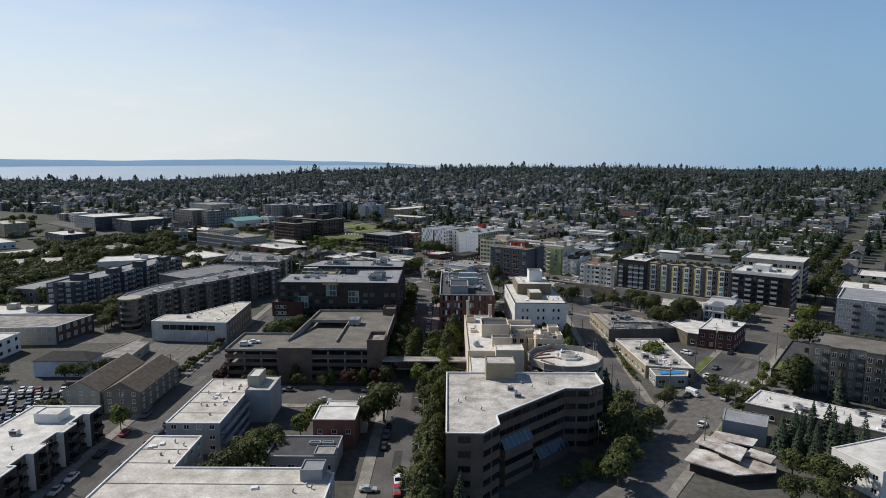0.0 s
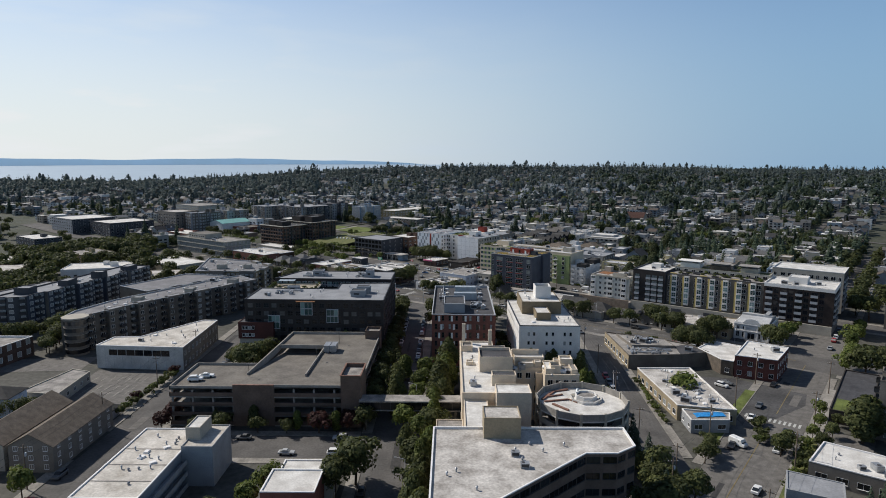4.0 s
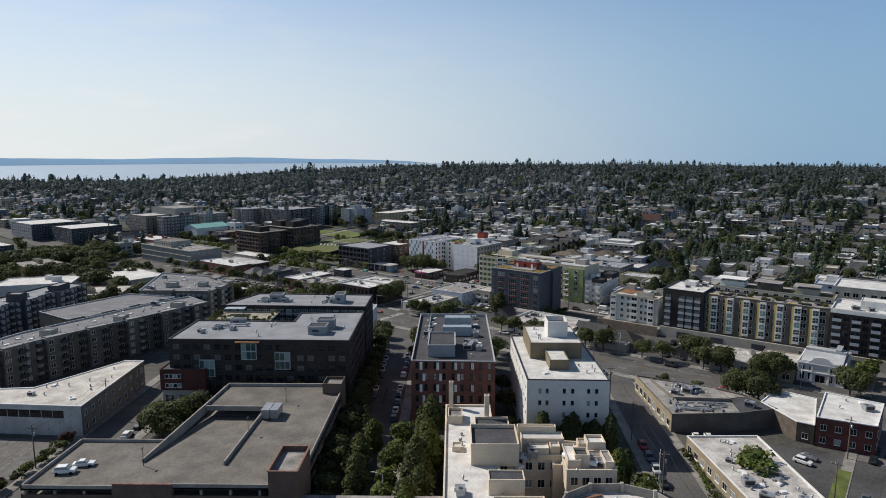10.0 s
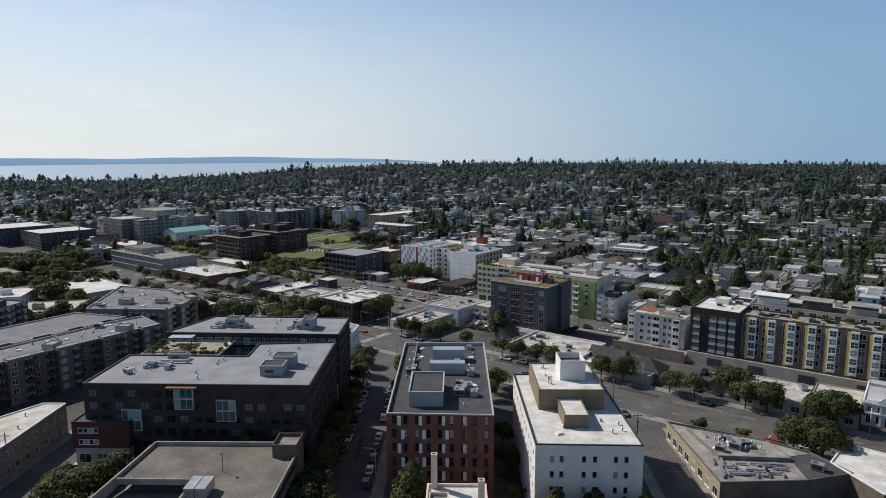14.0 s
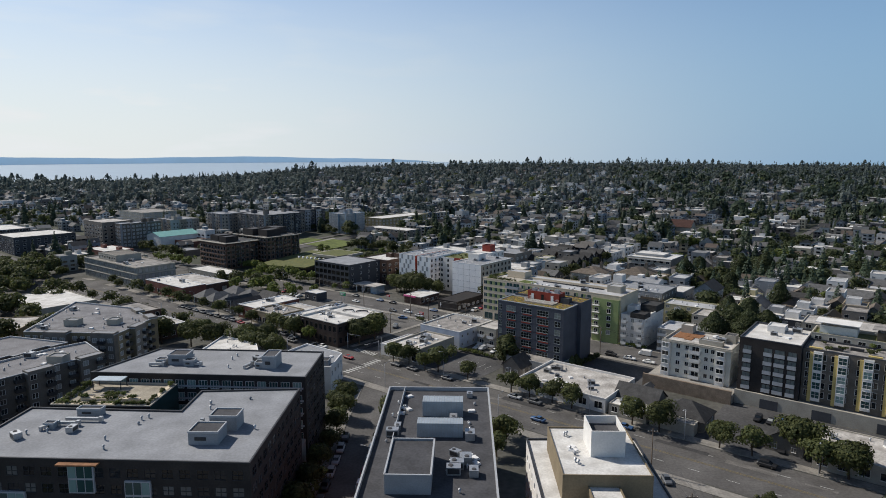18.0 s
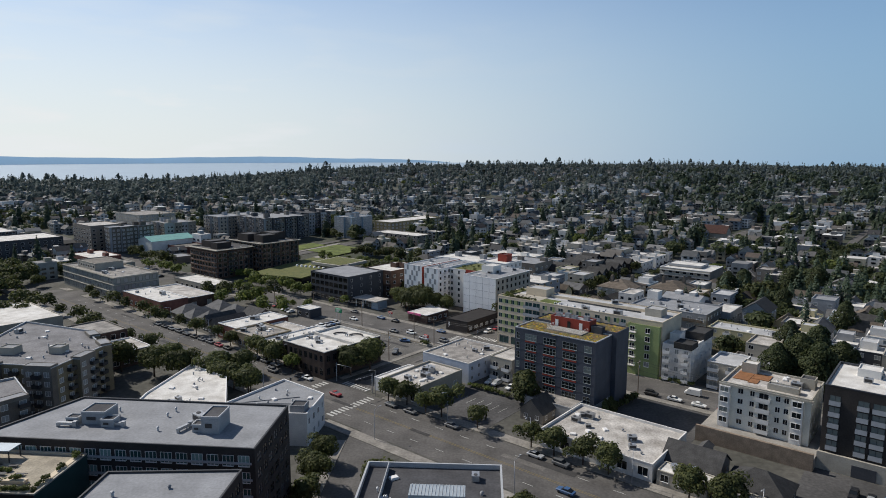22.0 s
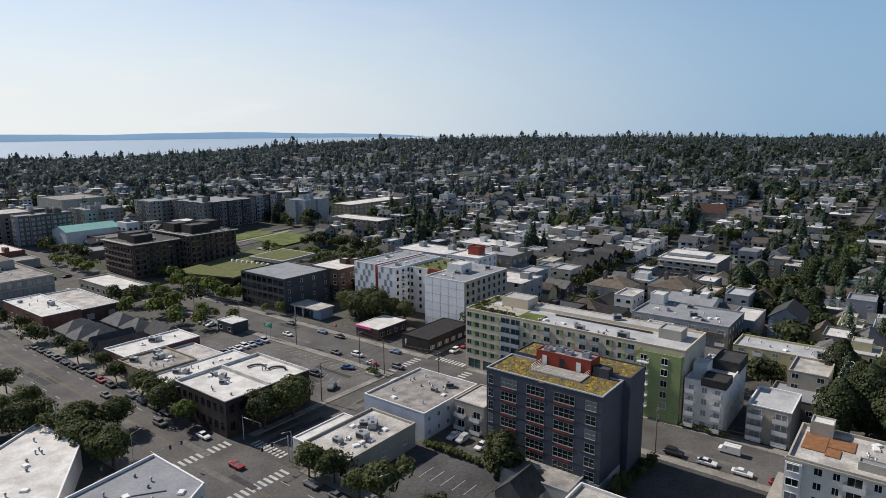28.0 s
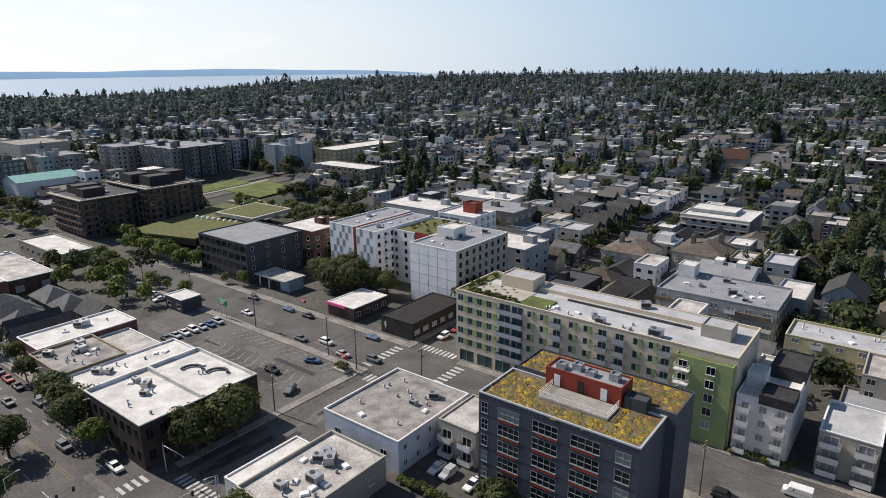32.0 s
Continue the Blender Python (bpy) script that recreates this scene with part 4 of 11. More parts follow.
marks("centre_line", [(rectN(u, -11.4, u + 200, -11.25), 0.065) for u in (-250, -15)] + [(rectN(u, -10.85, u + 200, -10.7), 0.065) for u in (-250, -15)], paint_yellow, "double yellow centre line")
marks("lane_line", [(rectN(u, -16.2, u + 3, -16.05), 0.065) for u in range(-240, 175, 9) if not -45 < u < -16] + [(rectN(u, -5.8, u + 3, -5.65), 0.065) for u in range(-240, 175, 9) if not -45 < u < -16], paint_white, "dashed white lane lines")
marks("centre_line", [(rectN(189 - 0.1, v, 189.1, v + 60), 0.065) for v in (-160, -75)], paint_yellow, "yellow centre line of a wide street")
slant = lambda u, v, du, dv: [N(u, v), N(u + 0.16, v), N(u + du + 0.16, v + dv), N(u + du, v + dv)]
marks("bay_lines", [(slant(u, 39.2, -2.0, -4.2), 0.055) for u in range(-88, -44, 3)] + [(slant(u, 39.2, -2.0, 4.2), 0.055) for u in range(-88, -44, 3)] + [(slant(u, 52.4, -1.6, -4.4), 0.055) for u in range(-84, -44, 3)], paint_faded, "faded slanted parking bay lines")
marks("kerb_line", [(rectN(-87, 52.5, -46, 52.72), 0.056)], paint_yellow, "yellow painted line along the car park edge")
marks("bay_lines", [(rect(x, y, x + 0.14, y + 4.6), 0.067) for y in (240.5, 246.0, 254.5) for x in range(-124, -103, 3)], paint_faded, "faded parking bay lines")
marks("bay_lines", [(rect(x, 219, x + 0.12, 224), 0.055) for x in range(-126, -100, 3)] + [(rect(x, 236, x + 0.12, 246), 0.055) for x in range(-126, -104, 3)] + [(rect(x, 256, x + 0.12, 261), 0.055) for x in range(-126, -100, 3)], paint_yellow, "faded yellow parking bay lines")
marks("bay_lines", [(rectN(u, 14, u + 0.12, 19), 0.055) for u in range(2, 23, 3)], paint_white, "painted parking bay lines")

slab("parking_lot", [(-127, 234), (-100.5, 226), (-100.5, 264), (-128, 266)], 0.06, asphalt_old, "large worn asphalt lot beside a white hall", "car park")
strip("road", (-240, 262), (-136, 274), 16.0, asphalt_old, 0.05, "worn pale asphalt street beside stores", "road")
# verges, walks and yards along the wide street
for q, m_, nm, lab in ((rectN(176.5, -112, 179.6, -58), lawn, "verge", "worn grass verge beside a wide street"), (rectN(198.8, -148, 202.2, -92), dry_grass, "verge", "dry grass verge beside a wide street"),
                       (rectN(199.0, -88, 202.4, -40), concrete, "forecourt", "pale concrete forecourt beside a low hall"), (rectN(203, -96, 215, -80), asphalt_old, "forecourt", "worn asphalt yard beside a shop")):
    slab(nm, q, 0.17, m_, lab, nm)

# ---- the southern blocks ----
def wins(**kw):
    """Windows for a wall of any length."""
    return lambda length: grid(length, **kw)


def rows(*specs):
    return lambda length: [w for s in specs for w in grid(length, **s)]


# brown office block with ribbon windows
band = dict(floors=5, z0=0.4, fh=3.55, h=1.5, sill=1.35, mull=1, frame=trim_dark, pane=pane_black)
office = building("office_block", "brown concrete office block with dark ribbon windows and sloping skylights", [(-0.4, 135.4), (8.0, 135.1), (12.2, 140.1), (11.9, 145.3), (31.6, 164.0), (38.2, 164.1), (42.9, 167.7), (42.8, 177.0), (-0.4, 176.6)], 18.3, brown_wall, roof_worn,
                  {0: wins(w=2.9, pitch=2.95, m0=5.3, m1=0.1, **band), 1: wins(w=2.9, pitch=2.95, m0=0.15, m1=0.1, **band), 2: wins(w=2.4, pitch=2.45, m0=0.2, m1=0.1, **band), 3: wins(w=2.9, pitch=2.95, m0=0.15, m1=0.1, **band),
                   4: wins(w=2.9, pitch=2.95, m0=0.15, m1=0.1, **band), 5: wins(w=2.4, pitch=2.45, m0=0.2, m1=0.1, **band), 6: wins(w=2.9, pitch=2.95, m0=0.15, m1=0.1, **band)}, parapet=0.5, cap=trim_white)
sub(office, "lift_house", rect(10.8, 171.5, 18.9, 178.4), 17.8, 22.6, tan_wall, roof_worn, "tan lift house on the roof")
bx, by, bz = office.location
along, out_ = Vector((0.725, 0.689)), Vector((0.689, -0.725))
for k0, k1, zt, zb, far_ in ((0.05, 0.44, 11.5, 9.2, 1.7), (0.55, 1.0, 4.6, 2.3, 1.8)):
    a = Vector((11.9, 145.3)) + along * 27.2 * k0
    b = Vector((11.9, 145.3)) + along * 27.2 * k1
    sub(office, "stepped_bay", [tuple(a + out_ * far_), tuple(b + out_ * far_), tuple(b + out_ * 0.02), tuple(a + out_ * 0.02)], 0, zb, brown_wall, brown_wall, "brown bay below a sloping skylight", 0.05)
    for f in range(int((zb - 1.0) / 3.55)):
        bands(office, a + out_ * far_, b + out_ * far_, [1.75 + 3.55 * f], 0.03, 1.5, pane_black, "ribbon_window", "dark ribbon window")
    bm = bmesh.new()
    q = [(a + out_ * 0.05, zt), (b + out_ * 0.05, zt), (b + out_ * far_, zb + 0.02), (a + out_ * far_, zb + 0.02)]
    lo = [bm.verts.new((p.x - bx, p.y - by, z)) for p, z in q]
    hi = [bm.verts.new((p.x - bx, p.y - by, z + 0.15)) for p, z in q]
    bm.faces.new(hi)
    bm.faces.new(lo[::-1])
    for k in range(4):
        bm.faces.new((lo[k], lo[(k + 1) % 4], hi[(k + 1) % 4], hi[k]))
    sky_light = part("skylight", bm, pane_sky, office, "sloping blue glass skylight along the front")
    n_ = int((b - a).length / 1.6)
    for k in range(n_ + 1):
        c = a + (b - a) * (k / n_)
        bm = bmesh.new()
        bar(bm, (c.x + out_.x * 0.05 - bx, c.y + out_.y * 0.05 - by, zt + 0.18), (c.x + out_.x * far_ - bx, c.y + out_.y * far_ - by, zb + 0.2), 0.09)
        part("glazing_bar", bm, steel, sky_light)
bm = bmesh.new()
d0 = Vector((13.4, 2.4)).normalized()
for k in range(12):
    t = math.tau * k / 12
    c = Vector((-0.4, 135.6)) + d0 * 2.0
    e0, e1 = (math.cos(t) * 0.55, math.sin(t) * 0.55), (math.cos(t + 0.5) * 0.3, math.sin(t + 0.5) * 0.3)
    bar(bm, (c.x + d0.x * e0[0] - bx, c.y + d0.y * e0[0] - 0.1 - by, 15.2 + e0[1]), (c.x + d0.x * e1[0] - bx, c.y + d0.y * e1[0] - 0.1 - by, 15.2 + e1[1]), 0.16)
part("round_emblem", bm, teal_metal, office, "small round teal emblem")
bm = bmesh.new()
a, b = Vector((-0.4, 135.6)) + d0 * 3.0, Vector((-0.4, 135.6)) + d0 * 6.0
bar(bm, (a.x - bx, a.y - 0.1 - by, 15.2), (b.x - bx, b.y - 0.1 - by, 15.2), 0.08, 0.45)
part("sign_bar", bm, trim_white, office, "white lettering bar")

# cream hospital: long wing, upper blocks, round car park
hospital = building("hospital_wing", "cream concrete hospital wing with white roof terraces and chimneys", rect(6.6, 200.2, 17.5, 248.5), 17.4, cream_wall, roof_white,
                    {1: wins(floors=4, z0=1, fh=4, w=1.6, h=1.8, pitch=3.6, m0=2), 3: wins(floors=4, z0=1, fh=4, w=1.6, h=1.8, pitch=4.2, m0=2)}, parapet=0.5)
sub(hospital, "plant_room", rect(12.0, 218.0, 21.6, 227.6), 16.8, 21.5, cream_wall, roof_dark, "cream plant room above the wing", 0.8)
sub(hospital, "plant_room", rect(14.9, 206.7, 21.5, 210.4), 14.5, 20.0, cream_wall, roof_dark, "small cream plant room")
sub(hospital, "stair_tower", rect(15.4, 196.5, 24.5, 203.2), 0.0, 18.8, cream_wall, roof_white, "cream stair tower")
sub(hospital, "low_wing", rect(7.0, 179.0, 13.2, 200.0), 0.0, 15.6, cream_wall, roof_white)
sub(hospital, "low_wing", rect(-0.2, 182.0, 6.8, 199.0), 0.0, 10.5, cream_wall, roof_gravel)
sub(hospital, "link_block", rect(13.4, 186.0, 16.2, 197.0), 0.0, 14.4, cream_wall, roof_gravel)
for cx, cy, zt in ((7.9, 248.0, 23.5), (16.1, 237.0, 24.4)):
    sub(hospital, "chimney", rect(cx - 0.55, cy - 0.55, cx + 0.55, cy + 0.55), 0.0 if cy > 245 else 16.0, zt, cream_wall, roof_dark, "slender square chimney", 0.1)
east_wing = building("hospital_east_wing", "cream concrete hospital wing with roof plant and two window rows", [(17.5, 223.4), (31.0, 223.4), (31.0, 217.2), (41.0, 217.2), (41.0, 229.6), (17.5, 231.5)], 16.6, cream_wall, roof_white,
                     {0: wins(floors=4, z0=0.6, fh=3.9, w=1.5, h=1.8, pitch=2.2, m0=0.8), 2: wins(floors=4, z0=0.6, fh=3.9, w=1.5, h=1.8, pitch=2.3, m0=0.8), 3: wins(floors=4, z0=0.6, fh=3.9, w=1.7, h=1.8, pitch=3.2, m0=1.2)}, parapet=0.7)
for q, z1 in ((rect(23.0, 226.5, 32.0, 230.0), 18.8), (rect(24.5, 223.8, 28.5, 226.2), 17.9), (rect(31.4, 218.5, 34.0, 226), 17.9)):
    sub(east_wing, "roof_block", q, 16.0, z1, cream_wall, roof_white)

for x0, y0, w_, d_, z0, z1 in ((35.0, 226.0, 4.5, 2.6, 16.0, 18.0), (28.8, 224.0, 2.0, 2.2, 16.0, 18.2), (36.5, 221.0, 3.0, 3.0, 16.0, 17.4), (18.5, 224.2, 3.2, 3.0, 16.0, 17.8), (38.8, 218.0, 1.8, 5.0, 16.0, 17.9), (8.2, 224.0, 2.0, 2.4, 16.8, 18.0), (8.6, 208.0, 1.6, 1.6, 16.8, 17.6)):
    sub(east_wing, "roof_step", rect(x0, y0, x0 + w_, y0 + d_), z0, z1, cream_wall, roof_gravel if x0 > 30 else roof_white, "small cream roof block")
for q, z1, roof_ in ((rect(13.2, 229.0, 20.8, 236.0), 19.6, roof_dark), (rect(22.4, 229.9, 30.8, 231.2), 20.0, roof_white), (rect(33.0, 219.4, 36.0, 223.0), 18.6, roof_dark), (rect(7.2, 238.0, 10.6, 243.0), 18.8, roof_gravel), (rect(36.6, 224.6, 40.4, 228.4), 18.9, roof_white)):
    sub(east_wing, "roof_block", q, 15.8, z1, cream_wall, roof_, "cream roof block with a parapet", 0.6)
bm = bmesh.new()
tube(bm, (37.5 - east_wing.location.x, 219.0 - east_wing.location.y, 16.8), (31.0 - east_wing.location.x, 222.4 - east_wing.location.y, 17.2), 0.5, 0.5, 10)
part("duct", bm, trim_white, east_wing, "white round duct over the roof")
for x0, z1 in ((29.0, 15.4),):
    sub(east_wing, "front_bay", rect(x0, 221.6, x0 + 2.0, 223.5), 0.0, z1, cream_wall, roof_white, "cream projecting bay")
pale_conc = stone_wall
ring = [(38.6 + 12.2 * math.cos(math.radians(18 + 30 * k)), 202.2 + 12.2 * math.sin(math.radians(18 + 30 * k))) for k in range(12)]
round_park = thing("round_car_park", "twelve-sided concrete car park with a pale top deck", "car park", (38.6, 202.2, 0))
loc = [(x - 38.6, y - 202.2) for x, y in ring]
for lvl, z in enumerate((0.0, 3.4, 6.8, 10.2, 13.4)):
    bm = bmesh.new()
    prism(bm, loc, z, z + 0.35)
    part("deck", bm, roof_white if lvl == 4 else concrete, round_park)
    inn = inset(loc, 0.25)
    for k in range(12):
        q = (k + 1) % 12
        bm = bmesh.new()
        prism(bm, [loc[k], loc[q], inn[q], inn[k]], z + 0.35, z + (1.35 if lvl < 4 else 2.1))
        part("spandrel", bm, pale_conc if lvl < 4 else concrete, round_park)
for k in range(12):
    x, y = inset(loc, 0.2)[k]
    bm = bmesh.new()
    box(bm, x - 0.3, x + 0.3, y - 0.3, y + 0.3, 0, 15.7)
    part("column", bm, stone_wall, round_park)
bm = bmesh.new()
prism(bm, [(0.75 * x, 0.75 * y) for x, y in loc], 0.4, 13.3)
part("core", bm, dark_wall, round_park, "dark inner ramp core")
octo = lambda r: [(1.8 + r * math.cos(math.radians(22.5 + 45 * k)), 3.2 + r * math.sin(math.radians(22.5 + 45 * k))) for k in range(8)]
for r0, r1, z0, z1, m_, lab in ((4.4, 4.1, 13.75, 14.5, roof_white, "low white kerb round the middle of the deck"), (3.0, 2.7, 13.75, 15.3, white_wall, "white eight-sided light well"),):
    o_, i_ = octo(r0), octo(r1)
    for k in range(8):
        bm = bmesh.new()
        prism(bm, [o_[k], o_[(k + 1) % 8], i_[(k + 1) % 8], i_[k]], z0, z1)
        part("well_panel", bm, m_, round_park, lab)
bm = bmesh.new()
prism(bm, octo(2.72), 14.6, 14.75)
part("well_roof", bm, roof_gravel, round_park, "stained roof of the light well")
bm = bmesh.new()
tube(bm, (0.2, 6.6, 13.75), (0.2, 6.6, 15.6), 0.9, 0.25, 10)
part("cowl", bm, pale_metal, round_park, "pale conical cowl")
# rusty gutters and a tarred joint lying along the rim
for (x0, y0), (x1, y1), w_ in (((-10.2, 2.4), (-6.0, 8.6), 0.8), ((-6.0, 8.6), (-1.8, 10.2), 0.7), ((-9.8, 1.0), (-3.2, 2.6), 0.55), ((-7.8, -0.6), (-4.4, -5.0), 0.7), ((-3.0, 2.7), (-1.0, 0.4), 0.4), ((-8.6, 4.4), (-4.0, 6.2), 0.45)):
    bm = bmesh.new()
    bar(bm, (x0, y0, 13.95), (x1, y1, 13.98), w_, 0.35)
    part("gutter", bm, rust, round_park, "rust-stained gutter along the deck")

# multi-storey garage
gx0, gx1, gy0, gy1 = -79.5, -28.6, 217.5, 275.0
garage = thing("parking_garage", "brown concrete multi-storey garage with dark open decks and a roof ramp", "garage", (-53, 243, 0))
off = lambda x0, x1, y0, y1: (x0 + 53, x1 + 53, y0 - 243, y1 - 243)
for z in (0.0, 3.0, 6.0, 8.7):
    bm = bmesh.new()
    box(bm, *off(gx0, gx1, gy0, 239), z, z + 0.3)
    box(bm, *off(-58.5, -23.2, 239, gy1), z, z + 0.3)
    part("deck", bm, concrete, garage)
for z in (0.3, 3.1, 6.1, 9.1):
    for x0, x1, y0, y1 in ((gx0, -60.6, gy0, gy0 + 0.25), (-48.5, gx1, gy0, gy0 + 0.25), (gx0, gx0 + 0.25, gy0, 239), (-23.45, -23.2, 228.2, gy1), (-58.6, -58.35, 239.2, gy1)):
        bm = bmesh.new()
        box(bm, *off(x0, x1, y0, y1), z, z + 1.15)
        part("spandrel", bm, brown_wall, garage)
for x in range(-79, -29, 6):
    if not -61 < x < -49:
        bm = bmesh.new()
        box(bm, *off(x, x + 0.5, gy0 + 0.3, gy0 + 0.8), 0, 11.3)
        part("column", bm, concrete, garage)
bm = bmesh.new()
box(bm, *off(-60.6, -48.5, gy0 - 0.15, gy0 + 0.3), 0, 12.6)
part("front_panel", bm, brown_wall, garage, "plain brown wall panel")
bm = bmesh.new()
box(bm, *off(-60.7, -48.4, gy0 - 0.2, gy0 + 0.35), 12.6, 12.75)
part("coping", bm, rust, garage, "rust-red metal coping")
# near-black walls added inside the decks, standing in for the shade between floors
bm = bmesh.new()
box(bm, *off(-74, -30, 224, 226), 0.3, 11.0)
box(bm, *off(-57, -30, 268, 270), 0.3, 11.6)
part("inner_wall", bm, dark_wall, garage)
for x0, x1, y0, y1, z in ((gx0, -59.6, gy0, 239, 11.5), (-59.6, -41.2, gy0, 228, 12.0), (-41.2, -28.8, gy0, 228, 12.0), (-41.2, -23.2, 228, gy1, 12.0), (-58.4, -41.2, 258.4, gy1, 12.0)):
    bm = bmesh.new()
    box(bm, *off(x0, x1, y0, y1), z - 0.4, z)
    part("roof_deck", bm, roof_tan, garage, "tan roof car park deck")
bm = bmesh.new()
for dz in (0.0, -0.3):
    bm.faces.new([bm.verts.new((x + 53, y - 243, z + dz)) for x, y, z in ((-59.4, 228, 12.0), (-41.2, 228, 12.0), (-41.2, 260.5, 9.0), (-57.2, 260.5, 9.0))])
part("ramp", bm, roof_tan, garage, "tan ramp leading down below the rear deck")
for a, b, t, z, h in (((gx0 + 0.15, gy0), (gx0 + 0.15, 239), 0.3, 11.7, 1.1), ((gx0, 238.9), (-59.6, 238.9), 0.3, 11.7, 1.1), ((-59.5, 228), (-57.0, gy1), 0.4, 11.6, 2.4), ((-57.0, gy1 - 0.2), (-23.4, gy1 - 0.2), 0.4, 12.3, 1.2), ((-23.4, gy1), (-23.4, 228.4), 0.3, 12.1, 1.2), ((gx0, gy0 + 0.15), (-60.6, gy0 + 0.15), 0.3, 11.7, 1.1), ((-48.4, gy0 + 0.15), (-28.7, gy0 + 0.15), 0.3, 12.2, 1.1)):
    bm = bmesh.new()
    bar(bm, (a[0] + 53, a[1] - 243, z), (b[0] + 53, b[1] - 243, z), t, h)
    part("parapet", bm, concrete, garage)
for a, b, z, h in (((-41.2, 227.0), (-41.0, 258.4), 11.4, 3.0), ((-57.4, 258.5), (-41.2, 258.3), 12.0, 1.3)):
    bm = bmesh.new()
    bar(bm, (a[0] + 53, a[1] - 243, z), (b[0] + 53, b[1] - 243, z), 0.35, h)
    part("ramp_wall", bm, concrete, garage)
sub(garage, "stair_tower", rect(-28.7, 217.0, -22.8, 228.3), 0.0, 15.8, brown_wall, roof_gravel, "red-brown stair tower", 1.0)
sub(garage, "stair_tower", rect(-28.4, 269.0, -23.0, 275.2), 0.0, 15.0, brown_wall, roof_gravel, "small red-brown stair tower", 0.8)
bm = bmesh.new()
for q in (rect(-28.9, 216.8, -22.6, 217.2), rect(-28.9, 228.1, -22.6, 228.5), rect(-28.9, 217.2, -28.5, 228.1), rect(-23.0, 217.2, -22.6, 228.1)):
    prism(bm, [(x + 53, y - 243) for x, y in q], 15.8, 16.0)
part("coping", bm, rust, garage, "rust-red metal coping")
for x0 in (-40.4, -38.2):
    bm = bmesh.new()
    box(bm, x0 + 53, x0 + 55.0, 251 - 243, 256 - 243, 12.4, 14.6)
    box(bm, x0 + 53.3, x0 + 54.7, 251.4 - 243, 255.6 - 243, 12.0, 12.4)
    unit = part("cooling_unit", bm, steel, garage, "grey rooftop cooling unit with slats")
    for k in range(6):
        bm = bmesh.new()
        box(bm, x0 + 53.15 + k * 0.3, x0 + 53.27 + k * 0.3, 250.9 - 243, 251 - 243, 12.6, 14.3)
        part("slat", bm, steel, unit)
for x, y in ((-58.6, 226.5), (-41.1, 243.0), (-37.0, 262.5)):
    bm = bmesh.new()
    tube(bm, (x + 53, y - 243, 12.0), (x + 53, y - 243, 16.0), 0.08, 0.06, 6)
    box(bm, x + 52.8, x + 53.2, y - 243.5, y - 242.7, 15.95, 16.1)
    part("lamp_post", bm, trim_dark, garage, "dark roof lamp post")

# skybridge between garage and hospital
bridge = thing("skybridge", "low covered footbridge with a flat pale roof", "bridge", (-8, 218, 0))
bm = bmesh.new()
box(bm, -15.2, 14.6, -2.2, 2.2, 5.6, 5.9)
part("floor", bm, concrete, bridge)
bm = bmesh.new()
box(bm, -15.2, 14.6, -2.6, 2.6, 8.4, 8.8)
part("roof", bm, roof_gravel, bridge)
for y in (-2.0, 1.9):
    bm = bmesh.new()
    box(bm, -15.2, 14.6, y, y + 0.1, 5.9, 8.4)
    part("glazing", bm, pane_dark, bridge)
for x in range(-15, 15, 3):
    bm = bmesh.new()
    box(bm, x - 0.1, x + 0.1, -2.15, -2.0, 5.9, 8.4)
    part("mullion", bm, trim_dark, bridge)
for x in (-13.5, 0, 13.0):
    bm = bmesh.new()
    box(bm, x - 0.3, x + 0.3, -0.3, 0.3, 0, 5.6)
    part("column", bm, concrete, bridge)

# dark apartment house with a courtyard terrace
dk = dict(fh=3.2, z0=0.4)
dwin = lambda length: grid(length, floors=7, w=2.1, h=1.8, sill=0.8, pitch=3.0, m0=1.2, mull=1, rail=1, frame=trim_dark, pane=pane_dim, **dk)
dark1 = building("dark_apartment_house", "charcoal and brown seven-storey apartment house with a grey roof", [(-77.9, 283.0), (-22.8, 282.0), (-23.2, 318.0), (-45.4, 316.0), (-45.0, 304.5), (-77.9, 305.5)], 23.8, dark_wall, roof_grey,
                 {0: lambda length: dwin(length) + [], 1: dwin, 4: dwin, 5: dwin, 3: dwin, 2: dwin}, parapet=0.35, cap=trim_dark)
bx, by, bz = dark1.location
for x0, z in ((-68.6, 12.0), (-55.6, 17.5), (-45.4, 14.6)):
    y0 = 283.0 - (x0 + 77.9) / 55.0
    bm = bmesh.new()
    box(bm, x0 - bx, x0 + 4.7 - bx, y0 - 0.5 - by, y0 + 0.1 - by, z, z + 5.4)
    bay = part("bay_window", bm, trim_grey, dark1, "white framed two-storey bay window")
    for a in range(3):
        for b in range(2):
            bm = bmesh.new()
            box(bm, x0 + 0.15 + a * 1.5 - bx, x0 + 1.45 + a * 1.5 - bx, y0 - 0.56 - by, y0 - 0.49 - by, z + 0.25 + b * 2.65, z + 2.5 + b * 2.65)
            part("pane", bm, pane_teal, bay)
bm = bmesh.new()
box(bm, -57.2 - bx, -49.8 - bx, 281.2 - by, 282.5 - by, 23.0, 23.25)
part("awning", bm, deck_wood, dark1, "thin orange-brown awning above a bay")
sub(dark1, "low_front", rect(-80.0, 280.6, -66.2, 298.0), 8.4, 15.0, maroon, roof_dark, "maroon lower corner block")
sub(dark1, "low_base", rect(-79.6, 280.9, -66.4, 298.0), 0, 8.38, stone_wall, roof_dark, "pale ground floors under a maroon corner block")
for zz, xx, ww in ((9.3, -78.6, 4.8), (12.2, -78.6, 4.8)):
    for k in range(4):
        put("window", window_mesh(1.1, 1.3, trim_white, pane_dark, 0, 0), dark1, Matrix.Translation((xx + 0.7 + k * 1.25 - bx, 280.6 - by - 0.12, zz)))
